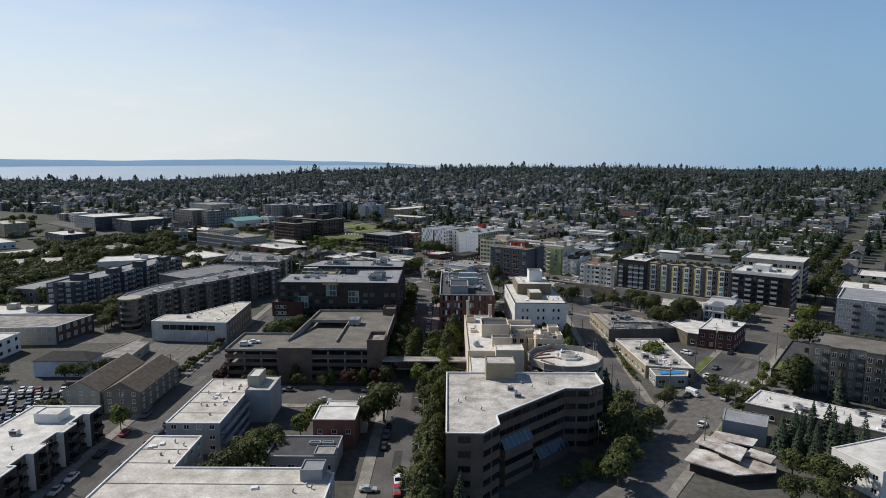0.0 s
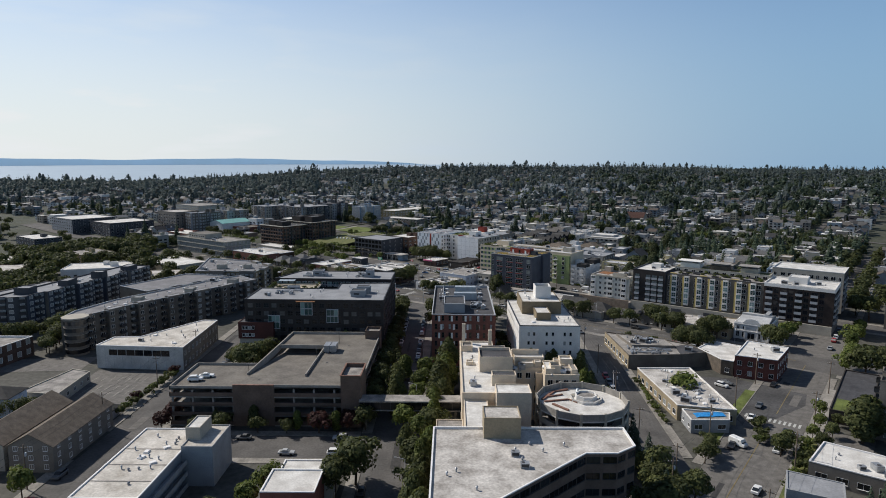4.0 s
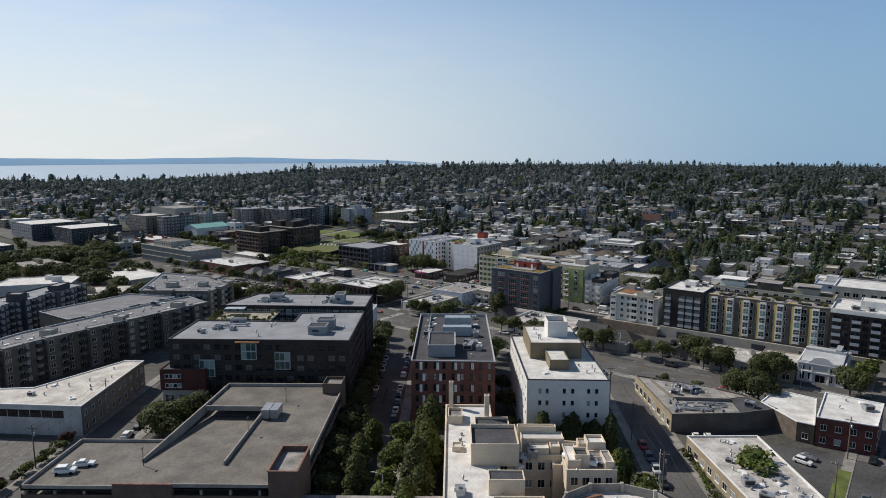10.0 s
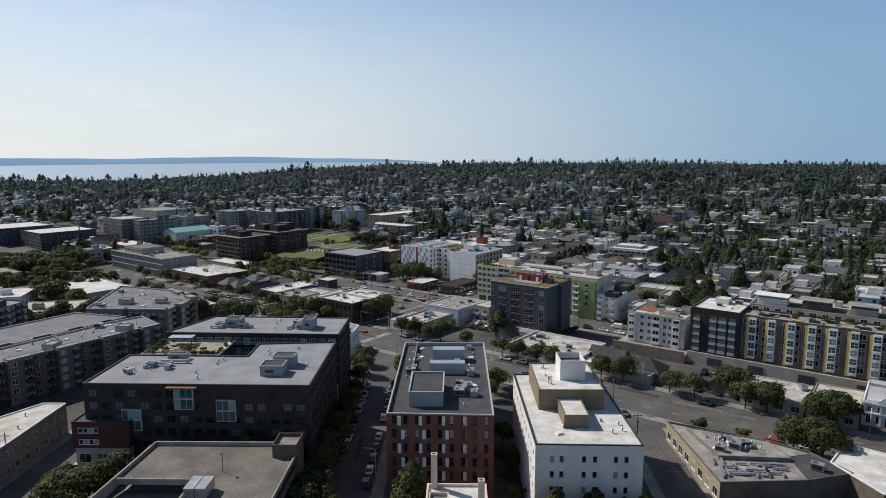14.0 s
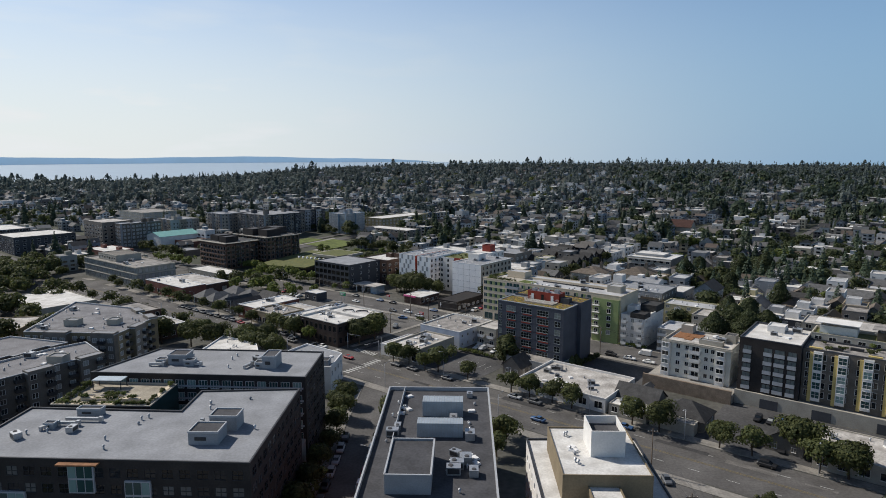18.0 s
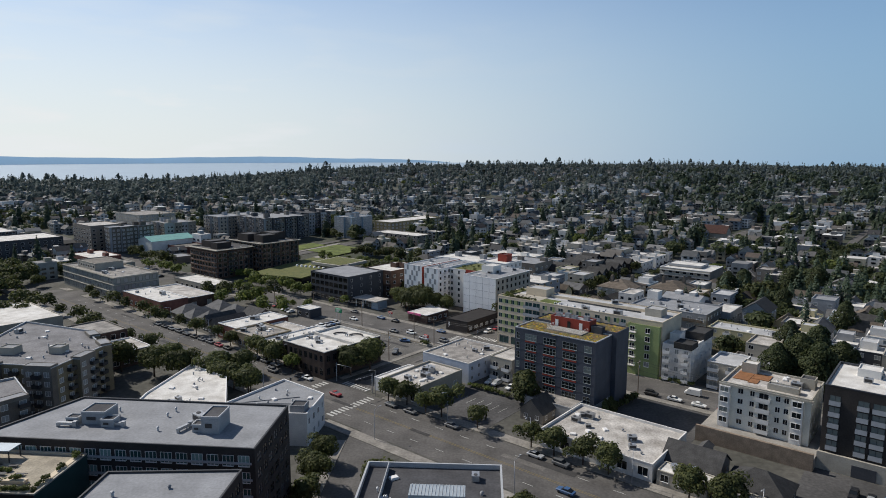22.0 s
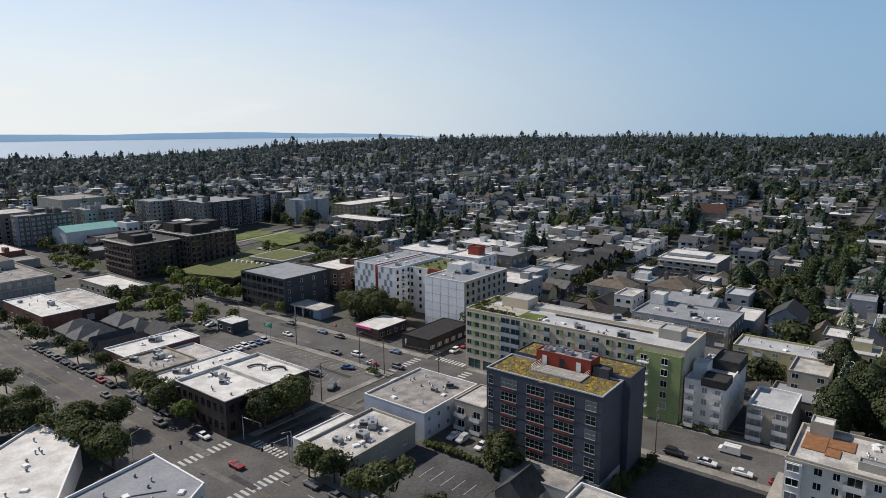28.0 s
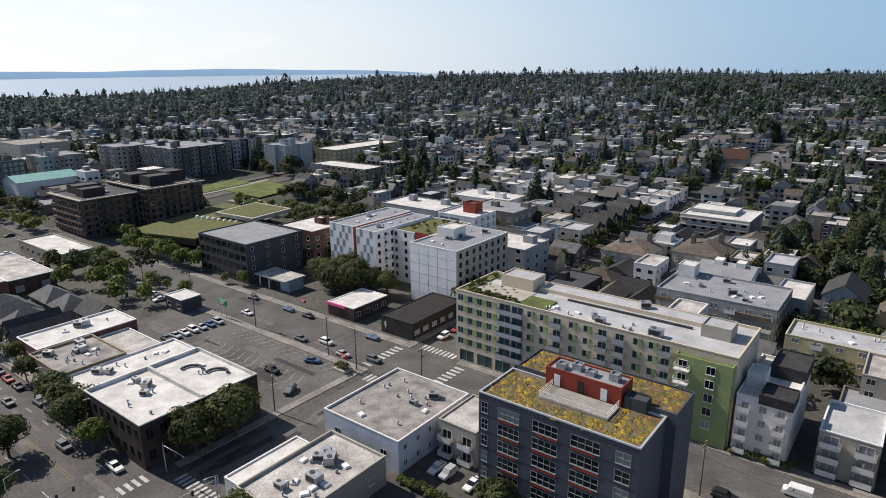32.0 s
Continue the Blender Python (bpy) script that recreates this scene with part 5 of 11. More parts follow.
for k in range(3):
    for zz in (0.8, 4.6):
        put("window", window_mesh(2.9, 2.3, trim_white, pane_dark, 1, 0), dark1, Matrix.Translation((-77.4 + k * 4.4 - bx, 280.9 - by - 0.12, zz)))
dark2 = building("dark_apartment_house", "dark apartment house with a green-glass courtyard front and a grey roof", [(-78.2, 327.8), (-23.8, 325.6), (-23.8, 346.0), (-70.0, 348.0)], 23.8, dark_wall, roof_grey,
                 {0: lambda length: grid(length, floors=7, w=2.2, h=2.1, sill=0.6, pitch=2.9, m0=1.0, mull=2, frame=trim_white, pane=pane_teal, **dk), 1: dwin, 3: dwin}, parapet=0.35, cap=trim_dark)
court = building("courtyard_terrace", "planted roof terrace between two dark apartment wings", [(-78.6, 312.4), (-55.6, 312.0), (-55.8, 326.4), (-78.2, 327.4)], 21.6, [dark_wall, pane_teal, dark_wall, dark_wall], terrace_paving, {3: dwin}, parapet=0.5, cap=stone_wall)
bands(dark2, (-77.4, 327.7), (-24.4, 325.7), [11.0, 14.2, 17.4, 20.6], 0.25, 0.4, trim_grey, "floor_band", "pale floor band between green glass")
tx, ty, tz = court.location
for k, (p, q) in enumerate((((-77.6, 313.2), (-56.8, 312.9)), ((-56.6, 313.6), (-56.8, 325.6)), ((-77.6, 314.4), (-77.4, 326.4)), ((-74.0, 316.6), (-60.0, 316.2)))):
    bm = bmesh.new()
    bar(bm, (p[0] - tx, p[1] - ty, 21.2), (q[0] - tx, q[1] - ty, 21.2), 1.1, 0.9)
    part("planter", bm, sand_panel, court, "pale planter box along the terrace rim")
slab("courtyard", [(-55.4, 306.0), (-45.6, 305.0), (-45.8, 316.6), (-24.2, 318.6), (-24.2, 325.4), (-55.4, 326.6)], 8.0, concrete, "pale courtyard floor between apartment wings", "courtyard")

# red brick block
bwin = lambda length: grid(length, floors=6, z0=0.6, fh=3.3, w=0.95, h=2.0, sill=0.7, pitch=2.5, m0=1.2, mull=0, rail=1, frame=trim_dark)
brick = building("brick_apartment_block", "red brick block with tall narrow windows and a dark equipment roof", [(-3.7, 274.2), (20.5, 273.4), (20.8, 329.0), (-3.7, 329.0)], 20.3, red_brick, roof_dark, {0: bwin, 1: bwin, 3: bwin}, parapet=0.9, cap=trim_grey)
for k, x in enumerate((-1.2, 3.6, 8.8, 13.6, 18.2)):
    for f in range(5):
        bm = bmesh.new()
        bx, by, bz = brick.location
        xx = x + (0.8 if f % 2 else 0)
        box(bm, xx - bx, xx + 0.75 - bx, 273.6 - by, 273.95 - by, 4.4 + f * 3.3, 6.5 + f * 3.3)
        part("white_panel", bm, trim_white, brick)
sub(brick, "upper_deck", rect(1.0, 280.0, 9.0, 294.0), 19.3, 23.0, grey_wall, roof_dark, "grey plant room with a dark sunken roof")
for q, z1 in ((rect(5.0, 302.5, 14.5, 305.5), 22.4), (rect(5.5, 313.0, 14.5, 316.5), 22.9)):
    room = sub(brick, "plant_room", q, 19.3, z1, pale_metal, pale_metal, "pale ribbed metal plant room", 0.02)
    for k in range(16):
        bm = bmesh.new()
        xx = q[0][0] + 0.3 + k * (q[1][0] - q[0][0] - 0.6) / 15
        box(bm, xx - 0.04 - bx, xx + 0.04 - bx, q[0][1] - 0.06 - by, q[2][1] + 0.02 - by, z1 - 0.02, z1 + 0.06)
        box(bm, xx - 0.04 - bx, xx + 0.04 - bx, q[0][1] - 0.07 - by, q[0][1] - by, 19.5, z1)
        part("rib", bm, trim_grey, room)
bm = bmesh.new()
box(bm, 0.2 - bx, 0.35 - bx, 294.5 - by, 328.0 - by, 19.4, 20.7)
part("screen_wall", bm, trim_grey, brick, "low grey screen along the roof edge")
for a_, b_ in (((1.0, 280.0), (9.0, 280.0)), ((9.0, 280.0), (9.0, 294.0)), ((9.0, 294.0), (1.0, 294.0)), ((1.0, 294.0), (1.0, 280.0))):
    bm = bmesh.new()
    bar(bm, (a_[0] - bx, a_[1] - by, 23.05), (b_[0] - bx, b_[1] - by, 23.05), 0.3, 0.12)
    part("coping", bm, trim_grey, brick)

# white block with penthouses
wwin = lambda length: [(u, u + 0.85, z, z + 1.3, dict(mull=0, frame=grey_wall)) for z in (9.6, 12.9, 16.2) for u in (3.0, 4.9, 9.4, 11.6, 15.8, 17.9)]
wb = building("white_office_block", "plain white office block with small windows and stepped roof houses", [(28.0, 259.6), (49.7, 259.2), (49.4, 302.0), (27.4, 301.4)], 20.0, white_wall, roof_white, {0: wwin, 1: wins(floors=5, z0=1, fh=3.6, w=1.0, h=1.4, pitch=3.4, m0=2, mull=0), 3: wins(floors=5, z0=1, fh=3.6, w=1.0, h=1.4, pitch=3.4, m0=2, mull=0)}, parapet=0.35, cap=trim_dark)
sub(wb, "upper_floor", rect(31.0, 278.0, 46.0, 297.0), 19.6, 24.5, olive_brown, roof_white, "olive-brown set-back upper floor")
sub(wb, "lift_house", rect(35.2, 268.0, 40.5, 279.0), 19.6, 22.6, olive_brown, roof_white, "olive-brown lift house")
sub(wb, "cooling_tower", rect(37.0, 285.0, 43.0, 292.0), 24.0, 29.0, white_wall, roof_dark, "white cooling tower with an open top", 1.5)

def stepped_plan(line, back, step=7.5, deep=2.2):
    """A plan whose street side runs along a line in alternating bays and recesses."""
    out, k = [], 0
    for a, b in zip(line, line[1:]):
        a, b = Vector(a), Vector(b)
        d = (b - a).normalized()
        n = Vector((d.y, -d.x))
        cnt = max(1, round((b - a).length / step))
        for i in range(cnt):
            o = n * (deep if k % 2 else 0.0)
            p, q = a + (b - a) * (i / cnt), a + (b - a) * ((i + 1) / cnt)
            out += [tuple(p + d * 0.05 + o), tuple(q - d * 0.05 + o)]
            k += 1
    return out + list(back)


def bay_tops(ob, line, h, step, deep, wall, cap):
    """Raised parapets over the projecting bays of a stepped street side."""
    k = 0
    for a, b in zip(line, line[1:]):
        a, b = Vector(a), Vector(b)
        d = (b - a).normalized()
        n = Vector((d.y, -d.x))
        cnt = max(1, round((b - a).length / step))
        for i in range(cnt):
            if k % 2:
                p, q = a + (b - a) * (i / cnt) + d * 0.1, a + (b - a) * ((i + 1) / cnt) - d * 0.1
                sub(ob, "bay_top", [tuple(p + n * (deep + 0.12)), tuple(q + n * (deep + 0.12)), tuple(q - n * 1.0), tuple(p - n * 1.0)], h - 0.5, h + 0.55, wall, cap, "raised pale parapet over a bay", 0.12)
            k += 1


# white-roofed and gabled buildings near the start
lwin = wins(floors=3, z0=0.4, fh=2.9, w=1.5, h=1.3, sill=0.9, pitch=3.4, m0=1.4)
apt_l = building("white_roof_apartments", "L-shaped pale apartment house with a stained white roof", [(-75.6, 108.0), (-25.6, 108.0), (-25.6, 134.5), (-32.0, 136.8), (-62.9, 136.6), (-62.9, 153.2), (-75.4, 153.2)], 9.0, stone_wall, roof_cream, {"all": lwin}, parapet=0.35, cap=trim_white)
sub(apt_l, "plant_box", rect(-32.5, 131.0, -27.6, 136.0), 8.6, 11.4, grey_wall, roof_grey)
apt_m = building("white_roof_apartments", "long pale apartment house with access balconies and a white roof", [(-75.8, 161.2), (-61.2, 161.2), (-61.2, 195.5), (-75.8, 195.5)], 9.0, grey_wall, roof_cream, {0: lwin, 3: lwin}, parapet=0.3, cap=trim_white)
sub(apt_m, "stair_tower", rect(-61.2, 182.5, -53.6, 195.2), 0, 10.2, grey_wall, roof_cream, "pale stair tower")
sub(apt_m, "lift_house", rect(-61.6, 186.5, -58.0, 194.0), 9.5, 13.2, stone_wall, roof_white, "small lift house")
for f in range(3):
    bm = bmesh.new()
    box(bm, 68.5 - 61.2, 68.5 - 59.6, 161.5 - 178.35, 182.0 - 178.35, 0.2 + f * 2.9, 0.4 + f * 2.9)
    box(bm, 68.5 - 59.7, 68.5 - 59.6, 161.5 - 178.35, 182.0 - 178.35, 0.4 + f * 2.9, 1.4 + f * 2.9)
    part("access_balcony", bm, grey_wall, apt_m)
apt_w = building("white_roof_apartments", "pale three-storey apartment house with balconies and a white roof", stepped_plan([(-100.6, 100.0), (-100.6, 171.4)], [(-118.0, 171.4), (-118.0, 100.0)], 6.0, 1.9), 9.5, [brown_grey, white_wall, dark_wall, white_wall], roof_white, {"all": lambda length: [] if length < 4 or length > 40 else grid(length, floors=3, z0=0.4, fh=2.95, w=2.4, h=2.0, sill=0.3, pitch=5.0, m0=1.2, bal=range(9), frame=trim_dark, pane=pane_black, bslab=grey_wall, brail=trim_dark)}, parapet=0.35, cap=trim_white)
sub(apt_w, "lift_house", rect(-110.5, 160.0, -104.0, 165.5), 9.0, 11.6, white_wall, roof_white)
building("brick_workshop", "small red brick workshop with a clean white roof", rect(-37.0, 165.0, -25.4, 175.0), 8.6, red_brick, roof_white, {0: wins(floors=1, z0=3.5, fh=3, w=1.4, h=1.2, pitch=3.4, m0=1.2)}, parapet=0.3, cap=trim_white)
building("low_shop", "low shop with patchy white roofs", rect(-36.5, 175.4, -23.5, 184.0), 6.4, stone_wall, roof_white, {1: wins(floors=1, z0=0.4, fh=3, w=1.8, h=1.8, pitch=3.4, m0=1.0)}, parapet=0.3, cap=trim_white)
wshop = building("grey_workshop", "low dark-roofed workshop with skylights and a pale rim", rect(-46.0, 150.4, -28.4, 162.6), 5.0, grey_wall, roof_dark, {0: wins(floors=1, z0=0.4, fh=3, w=1.8, h=1.4, pitch=3.8, m0=1.0)}, parapet=0.4, cap=trim_grey)
for x in (-36.5, -33.0):
    sub(wshop, "skylight", rect(x, 157.6, x + 3.0, 158.8), 4.6, 5.3, trim_grey, pane_sky, "low glazed skylight", 0.05)
sub(wshop, "low_step", rect(-33.8, 150.6, -28.6, 155.4), 4.6, 5.6, grey_wall, roof_gravel)
gable_house("gabled_apartments", "grey gabled apartment house with white window trim", -114.9, 203.5, 11.6, 29.0, 0, 7.2, 3.2, stone_wall, shingle_brown, floors=3, cols=3)
gable_house("gabled_apartments", "pale grey gabled apartment house with white window trim", -101.9, 202.5, 11.4, 28.0, 0, 7.2, 3.2, taupe_wall, shingle_brown, floors=3, cols=3)
gable_house("corner_house", "pale blue-white two-storey house with a dark hipped roof", -141.5, 226.5, 9.5, 20.0, 0.04 + math.pi / 2, 6.2, 2.2, pale_blue, shingle, hip=True, cols=3, floors=2)
gable_house("stone_house", "grey bungalow with a hipped roof behind a hedge", -103.0, 222.0, 8.0, 7.0, 0, 3.2, 2.0, grey_wall, shingle, hip=True, floors=1, cols=2)
building("long_shed", "long low shed with a worn pale grey roof", [(-135.6, 233.6), (-122.0, 231.6), (-124.0, 253.6), (-131.6, 256.2)], 4.0, stone_wall, roof_gravel, {0: wins(floors=1, z0=0.2, fh=3, w=1.6, h=1.4, pitch=4, m0=1), 1: wins(floors=1, z0=0.2, fh=3, w=1.6, h=1.4, pitch=4, m0=1)}, parapet=0.3)

# slanted white hall, curved apartments and neighbours
# right wall in taupe: its shade and dark shopfront share one wall colour
slant = building("white_hall", "white stucco hall with a wedge-shaped white roof", [(-130.0, 268.8), (-96.2, 266.6), (-98.0, 307.0), (-104.5, 307.0), (-119.0, 281.0), (-129.0, 280.0)], 9.0, [hall_wall, taupe_wall, stone_wall], roof_cream,
                 {0: lambda length: [(5.0 + 3.4 * k, 8.2 + 3.4 * k, 5.2, 7.4, dict(mull=1, frame=trim_dark, pane=pane_black, sill=False)) for k in range(7)], 1: wins(floors=2, z0=0.4, fh=4, w=1.6, h=1.8, pitch=3.6, m0=1.5)}, parapet=0.3, cap=trim_white)
bay_win = lambda length: grid(length, floors=5, z0=0.2, fh=2.85, w=1.7, h=1.6, sill=0.8, pitch=2.3, m0=0.7, mull=1, bal=(1,), bslab=brown_grey, brail=trim_dark) if length > 3 else []
for k in range(1, 10):
    x = -130.0 + 3.38 * k
    y = 268.8 - 2.2 * (x + 130.0) / 33.8
    bands(slant, (x, y), (x + 0.08, y - 0.005), [0.2], 0.03, 4.6 if k > 1 else 8.2, grey_wall, "wall_joint", "thin joint in the stucco wall")
curved = building("curved_apartment_house", "long grey-brown five-storey apartment house stepping round a bend", stepped_plan([(-154.5, 287.5), (-149.5, 287.0), (-137.0, 314.0), (-101.6, 371.5)], [(-114.0, 384.0), (-121.0, 376.0), (-150.5, 322.0), (-156.0, 300.0)]), 14.6, [brown_grey, brown_grey, brown_grey, taupe_wall] * 20, roof_brown, {"all": bay_win}, parapet=0.6, cap=trim_grey)
bay_tops(curved, [(-154.5, 287.5), (-149.5, 287.0), (-137.0, 314.0), (-101.6, 371.5)], 14.6, 7.5, 2.2, taupe_wall, roof_grey)
corner = thing("corner_tower", "rounded glazed corner tower with a flat projecting roof", "tower", (-147.8, 286.5, 0))
drum = [(4.2 * math.cos(math.radians(20 * k)), 4.2 * math.sin(math.radians(20 * k))) for k in range(18)]
bm = bmesh.new()
prism(bm, drum, 0, 15.0)
part("wall", bm, brown_grey, corner)
for f in range(5):
    bm = bmesh.new()
    prism(bm, [(x * 1.02, y * 1.02) for x, y in drum], 0.9 + 2.9 * f, 2.5 + 2.9 * f)
    part("window_band", bm, pane_black, corner, "curved dark window band")
    bm = bmesh.new()
    prism(bm, [(x * 1.05, y * 1.05) for x, y in drum], 2.55 + 2.9 * f, 2.85 + 2.9 * f)
    part("sill_band", bm, taupe_wall, corner)
bm = bmesh.new()
prism(bm, [(x * 1.18, y * 1.18) for x, y in drum], 15.0, 15.5)
part("roof", bm, stone_wall, corner, "flat pale projecting roof")
c2 = building("apartment_house", "taupe five-storey apartment house with a pale grey roof and roof vents", stepped_plan([(-142.0, 393.0), (-107.0, 391.5), (-105.0, 412.0), (-120.0, 427.0)], [(-152.0, 440.0)], 8.0, 2.2), 15.4, [olive_tan, olive_tan, taupe_wall, brown_grey], roof_brown, {"all": bay_win}, parapet=0.6, cap=trim_grey)
bay_tops(c2, [(-142.0, 393.0), (-107.0, 391.5), (-105.0, 412.0), (-120.0, 427.0)], 15.4, 8.0, 2.2, taupe_wall, roof_grey)
building("apartment_wing", "grey apartment wing with a stepped flat roof", stepped_plan([(-146.0, 343.0), (-136.0, 360.0), (-122.5, 386.0)], [(-146.0, 392.0), (-166.0, 356.0)], 6.5, 1.8), 14.0, brown_grey, roof_brown, {"all": lambda length: bay_win(length) if length < 12 else []}, parapet=0.5, cap=trim_grey)
bga = building("blue_grey_apartments", "blue-grey six-storey apartment house with white bays", stepped_plan([(-203.0, 312.0), (-188.0, 318.0), (-171.0, 400.0)], [(-186.0, 404.0)], 9.0, 1.8), 17.0, [slate_blue, slate_blue, charcoal, slate_blue, slate_blue, taupe_wall] * 8, roof_grey, {"all": lambda length: grid(length, floors=6, z0=0.2, fh=2.8, w=1.9, h=1.6, sill=0.8, pitch=2.7, m0=0.8, bal=(1,), bslab=slate_blue, brail=trim_dark) if length > 3 else []}, parapet=0.6, cap=charcoal)
building("corner_store", "long brick store building with a pale cornice", [(-212.0, 258.0), (-168.0, 262.0), (-164.0, 284.0), (-208.0, 284.0)], 8.0, [stone_wall, dark_brick], roof_gravel, {0: wins(floors=2, z0=0.4, fh=4, w=2.4, h=2.2, pitch=4, m0=1.5), 1: wins(floors=2, z0=0.4, fh=4, w=2.0, h=2.2, pitch=4, m0=1.5)}, parapet=0.7, cap=trim_white)
building("pale_store", "white two-storey store with a flat roof", [(-236.0, 236.0), (-178.0, 240.0), (-178.0, 254.0), (-236.0, 252.0)], 7.6, white_wall, roof_white, {0: wins(floors=2, z0=0.3, fh=3.6, w=1.8, h=1.6, pitch=4, m0=1.5), 1: wins(floors=2, z0=0.3, fh=3.6, w=1.8, h=1.6, pitch=4, m0=1.5)}, parapet=0.4)
building("pale_warehouse", "long pale warehouse with a grey roof", [(-240.0, 336.0), (-222.0, 332.0), (-208.0, 386.0), (-226.0, 390.0)], 9.5, taupe_wall, roof_grey, {0: wins(floors=2, z0=0.6, fh=4, w=2.2, h=2, pitch=5, m0=2), 1: wins(floors=2, z0=0.6, fh=4, w=2.2, h=2, pitch=5, m0=2)}, parapet=0.5)

# east side
for x, y, w_, d_, h_ in ((-197, 322, 7, 6, 2.6), (-189, 342, 5, 8, 2.2), (-184, 362, 6, 5, 3.0), (-180, 384, 5, 9, 2.2)):
    sub(bga, "stair_head", rect(x, y, x + w_, y + d_), 16.3, 17.0 + h_, charcoal, roof_grey, "dark stair head on the roof")
for x, y, w_, d_, h_ in ((-141, 318, 4.5, 4, 2.2), (-126, 340, 4, 5, 1.8), (-113, 362, 5, 4, 2.2)):
    sub(curved, "stair_head", rect(x, y, x + w_, y + d_), 13.9, 14.2 + h_, stone_wall, roof_grey, "low stair head on the roof")
for x, y, w_, d_, h_ in ((-133, 402, 5, 4, 1.8), (-118, 404, 4, 4, 1.6)):
    sub(c2, "stair_head", rect(x, y, x + w_, y + d_), 14.7, 15.4 + h_, stone_wall, roof_grey, "low stair head on the roof")
building("clinic", "low flat-roofed clinic with a stained pale roof and vents", [(72.4, 224.0), (88.8, 220.4), (89.2, 259.0), (70.4, 258.6)], 5.0, tan_wall, roof_worn, {3: wins(floors=1, z0=0.3, fh=3, w=2.2, h=1.8, pitch=3.4, m0=1), 0: wins(floors=1, z0=0.3, fh=3, w=1.8, h=1.8, pitch=3, m0=1), 1: wins(floors=1, z0=0.3, fh=3, w=2.2, h=1.2, pitch=4, m0=1)}, parapet=0.4, cap=white_wall)
building("clinic_annex", "small grey clinic annex under a blue tarpaulin", [(73.2, 214.8), (84.4, 215.0), (86.6, 220.2), (73.5, 223.2)], 4.2, grey_wall, roof_gravel, {0: wins(floors=1, z0=0.3, fh=3, w=2.4, h=1.4, pitch=4, m0=1), 3: wins(floors=1, z0=0.3, fh=3, w=1.6, h=1.2, pitch=3, m0=1)}, parapet=0.4, cap=white_wall)
bm = bmesh.new()
for k in range(8):
    for j in range(2):
        x, y = 75.6 + k * 1.1, 217.0 + j * 1.6 + 0.1 * k
        q = [(x, y), (x + 1.25, y + 0.1), (x + 1.25, y + 1.6), (x, y + 1.65)]
        bm.faces.new([bm.verts.new((a, b, 4.05 + 0.25 * noise.noise((a * 0.8, b * 0.8, 0)))) for a, b in q])
tagged(new("tarpaulin", mesh_of(bm, "tarpaulin", tarp_blue)), "crumpled bright blue tarpaulin lying on a roof", "tarpaulin")
elow2 = building("low_workshops", "row of low brick workshops with crowded worn roofs", [(70.8, 271.5), (90.4, 272.6), (103.0, 276.0), (98.8, 286.5), (91.5, 293.0), (69.8, 304.5)], 5.6, [brown_grey, brown_grey, taupe_wall, taupe_wall, taupe_wall, tan_wall], roof_gravel, {5: wins(floors=1, z0=0.2, fh=3, w=2.4, h=2.2, pitch=4, m0=1.2)}, parapet=0.5)
sub(elow2, "raised_roof", [(75.2, 283.2), (92.0, 282.0), (90.8, 291.5), (73.4, 299.5)], 5.0, 6.1, taupe_wall, roof_gravel, "slightly raised worn roof", 0.2)
sub(elow2, "dark_roof", [(91.2, 273.6), (102.2, 276.6), (98.2, 285.8), (92.6, 284.4)], 4.9, 5.35, roof_dark, roof_dark, "patched dark roof section", 0.05)
building("brick_store", "red brick store with a bright white roof", [(107.0, 263.5), (119.5, 257.5), (131.5, 273.0), (120.0, 282.0)], 8.4, maroon_brick, roof_white, {0: wins(floors=2, z0=0.3, fh=3.6, w=1.5, h=1.7, pitch=3, m0=1), 1: wins(floors=2, z0=0.3, fh=3.6, w=1.5, h=1.7, pitch=3.6, m0=1.2)}, parapet=0.4, cap=trim_white)
building("timber_store", "small store with a bright white roof and timber porch", [(103.5, 266.5), (107.0, 264.0), (118.5, 283.5), (110.0, 291.0), (100.5, 281.0)], 5.8, shingle_brown, roof_white, {0: wins(floors=1, z0=0.3, fh=3, w=1.5, h=1.7, pitch=3, m0=0.5)}, parapet=0.3, cap=trim_white)
building("long_shop", "long low shop with a clean white roof and roof units", [(92.0, 188.0), (128.0, 161.0), (136.0, 172.0), (102.0, 199.0)], 5.2, taupe_wall, roof_white, {0: wins(floors=1, z0=0.3, fh=3, w=2.6, h=1.6, pitch=4, m0=1.5), 3: wins(floors=1, z0=0.3, fh=3, w=1.8, h=1.6, pitch=3, m0=1.5)}, parapet=0.4, cap=trim_white)
building("grey_shed", "grey metal shed with a shallow roof", [(78.5, 172.8), (88.5, 167.5), (93.0, 175.5), (83.0, 181.5)], 6.0, grey_wall, roof_grey, {}, parapet=0.2)
stepped = building("stepped_house", "low house with overlapping rust-stained white roof slabs", [(62.2, 153.6), (70.8, 147.2), (80.0, 148.8), (83.2, 157.0), (76.0, 163.5), (67.0, 160.0)], 2.7, dark_wall, roof_worn, {0: wins(floors=1, z0=0.3, fh=3, w=1.8, h=1.4, pitch=3.4, m0=1)}, parapet=0.3, cap=taupe_wall)
sx, sy, sz = stepped.location
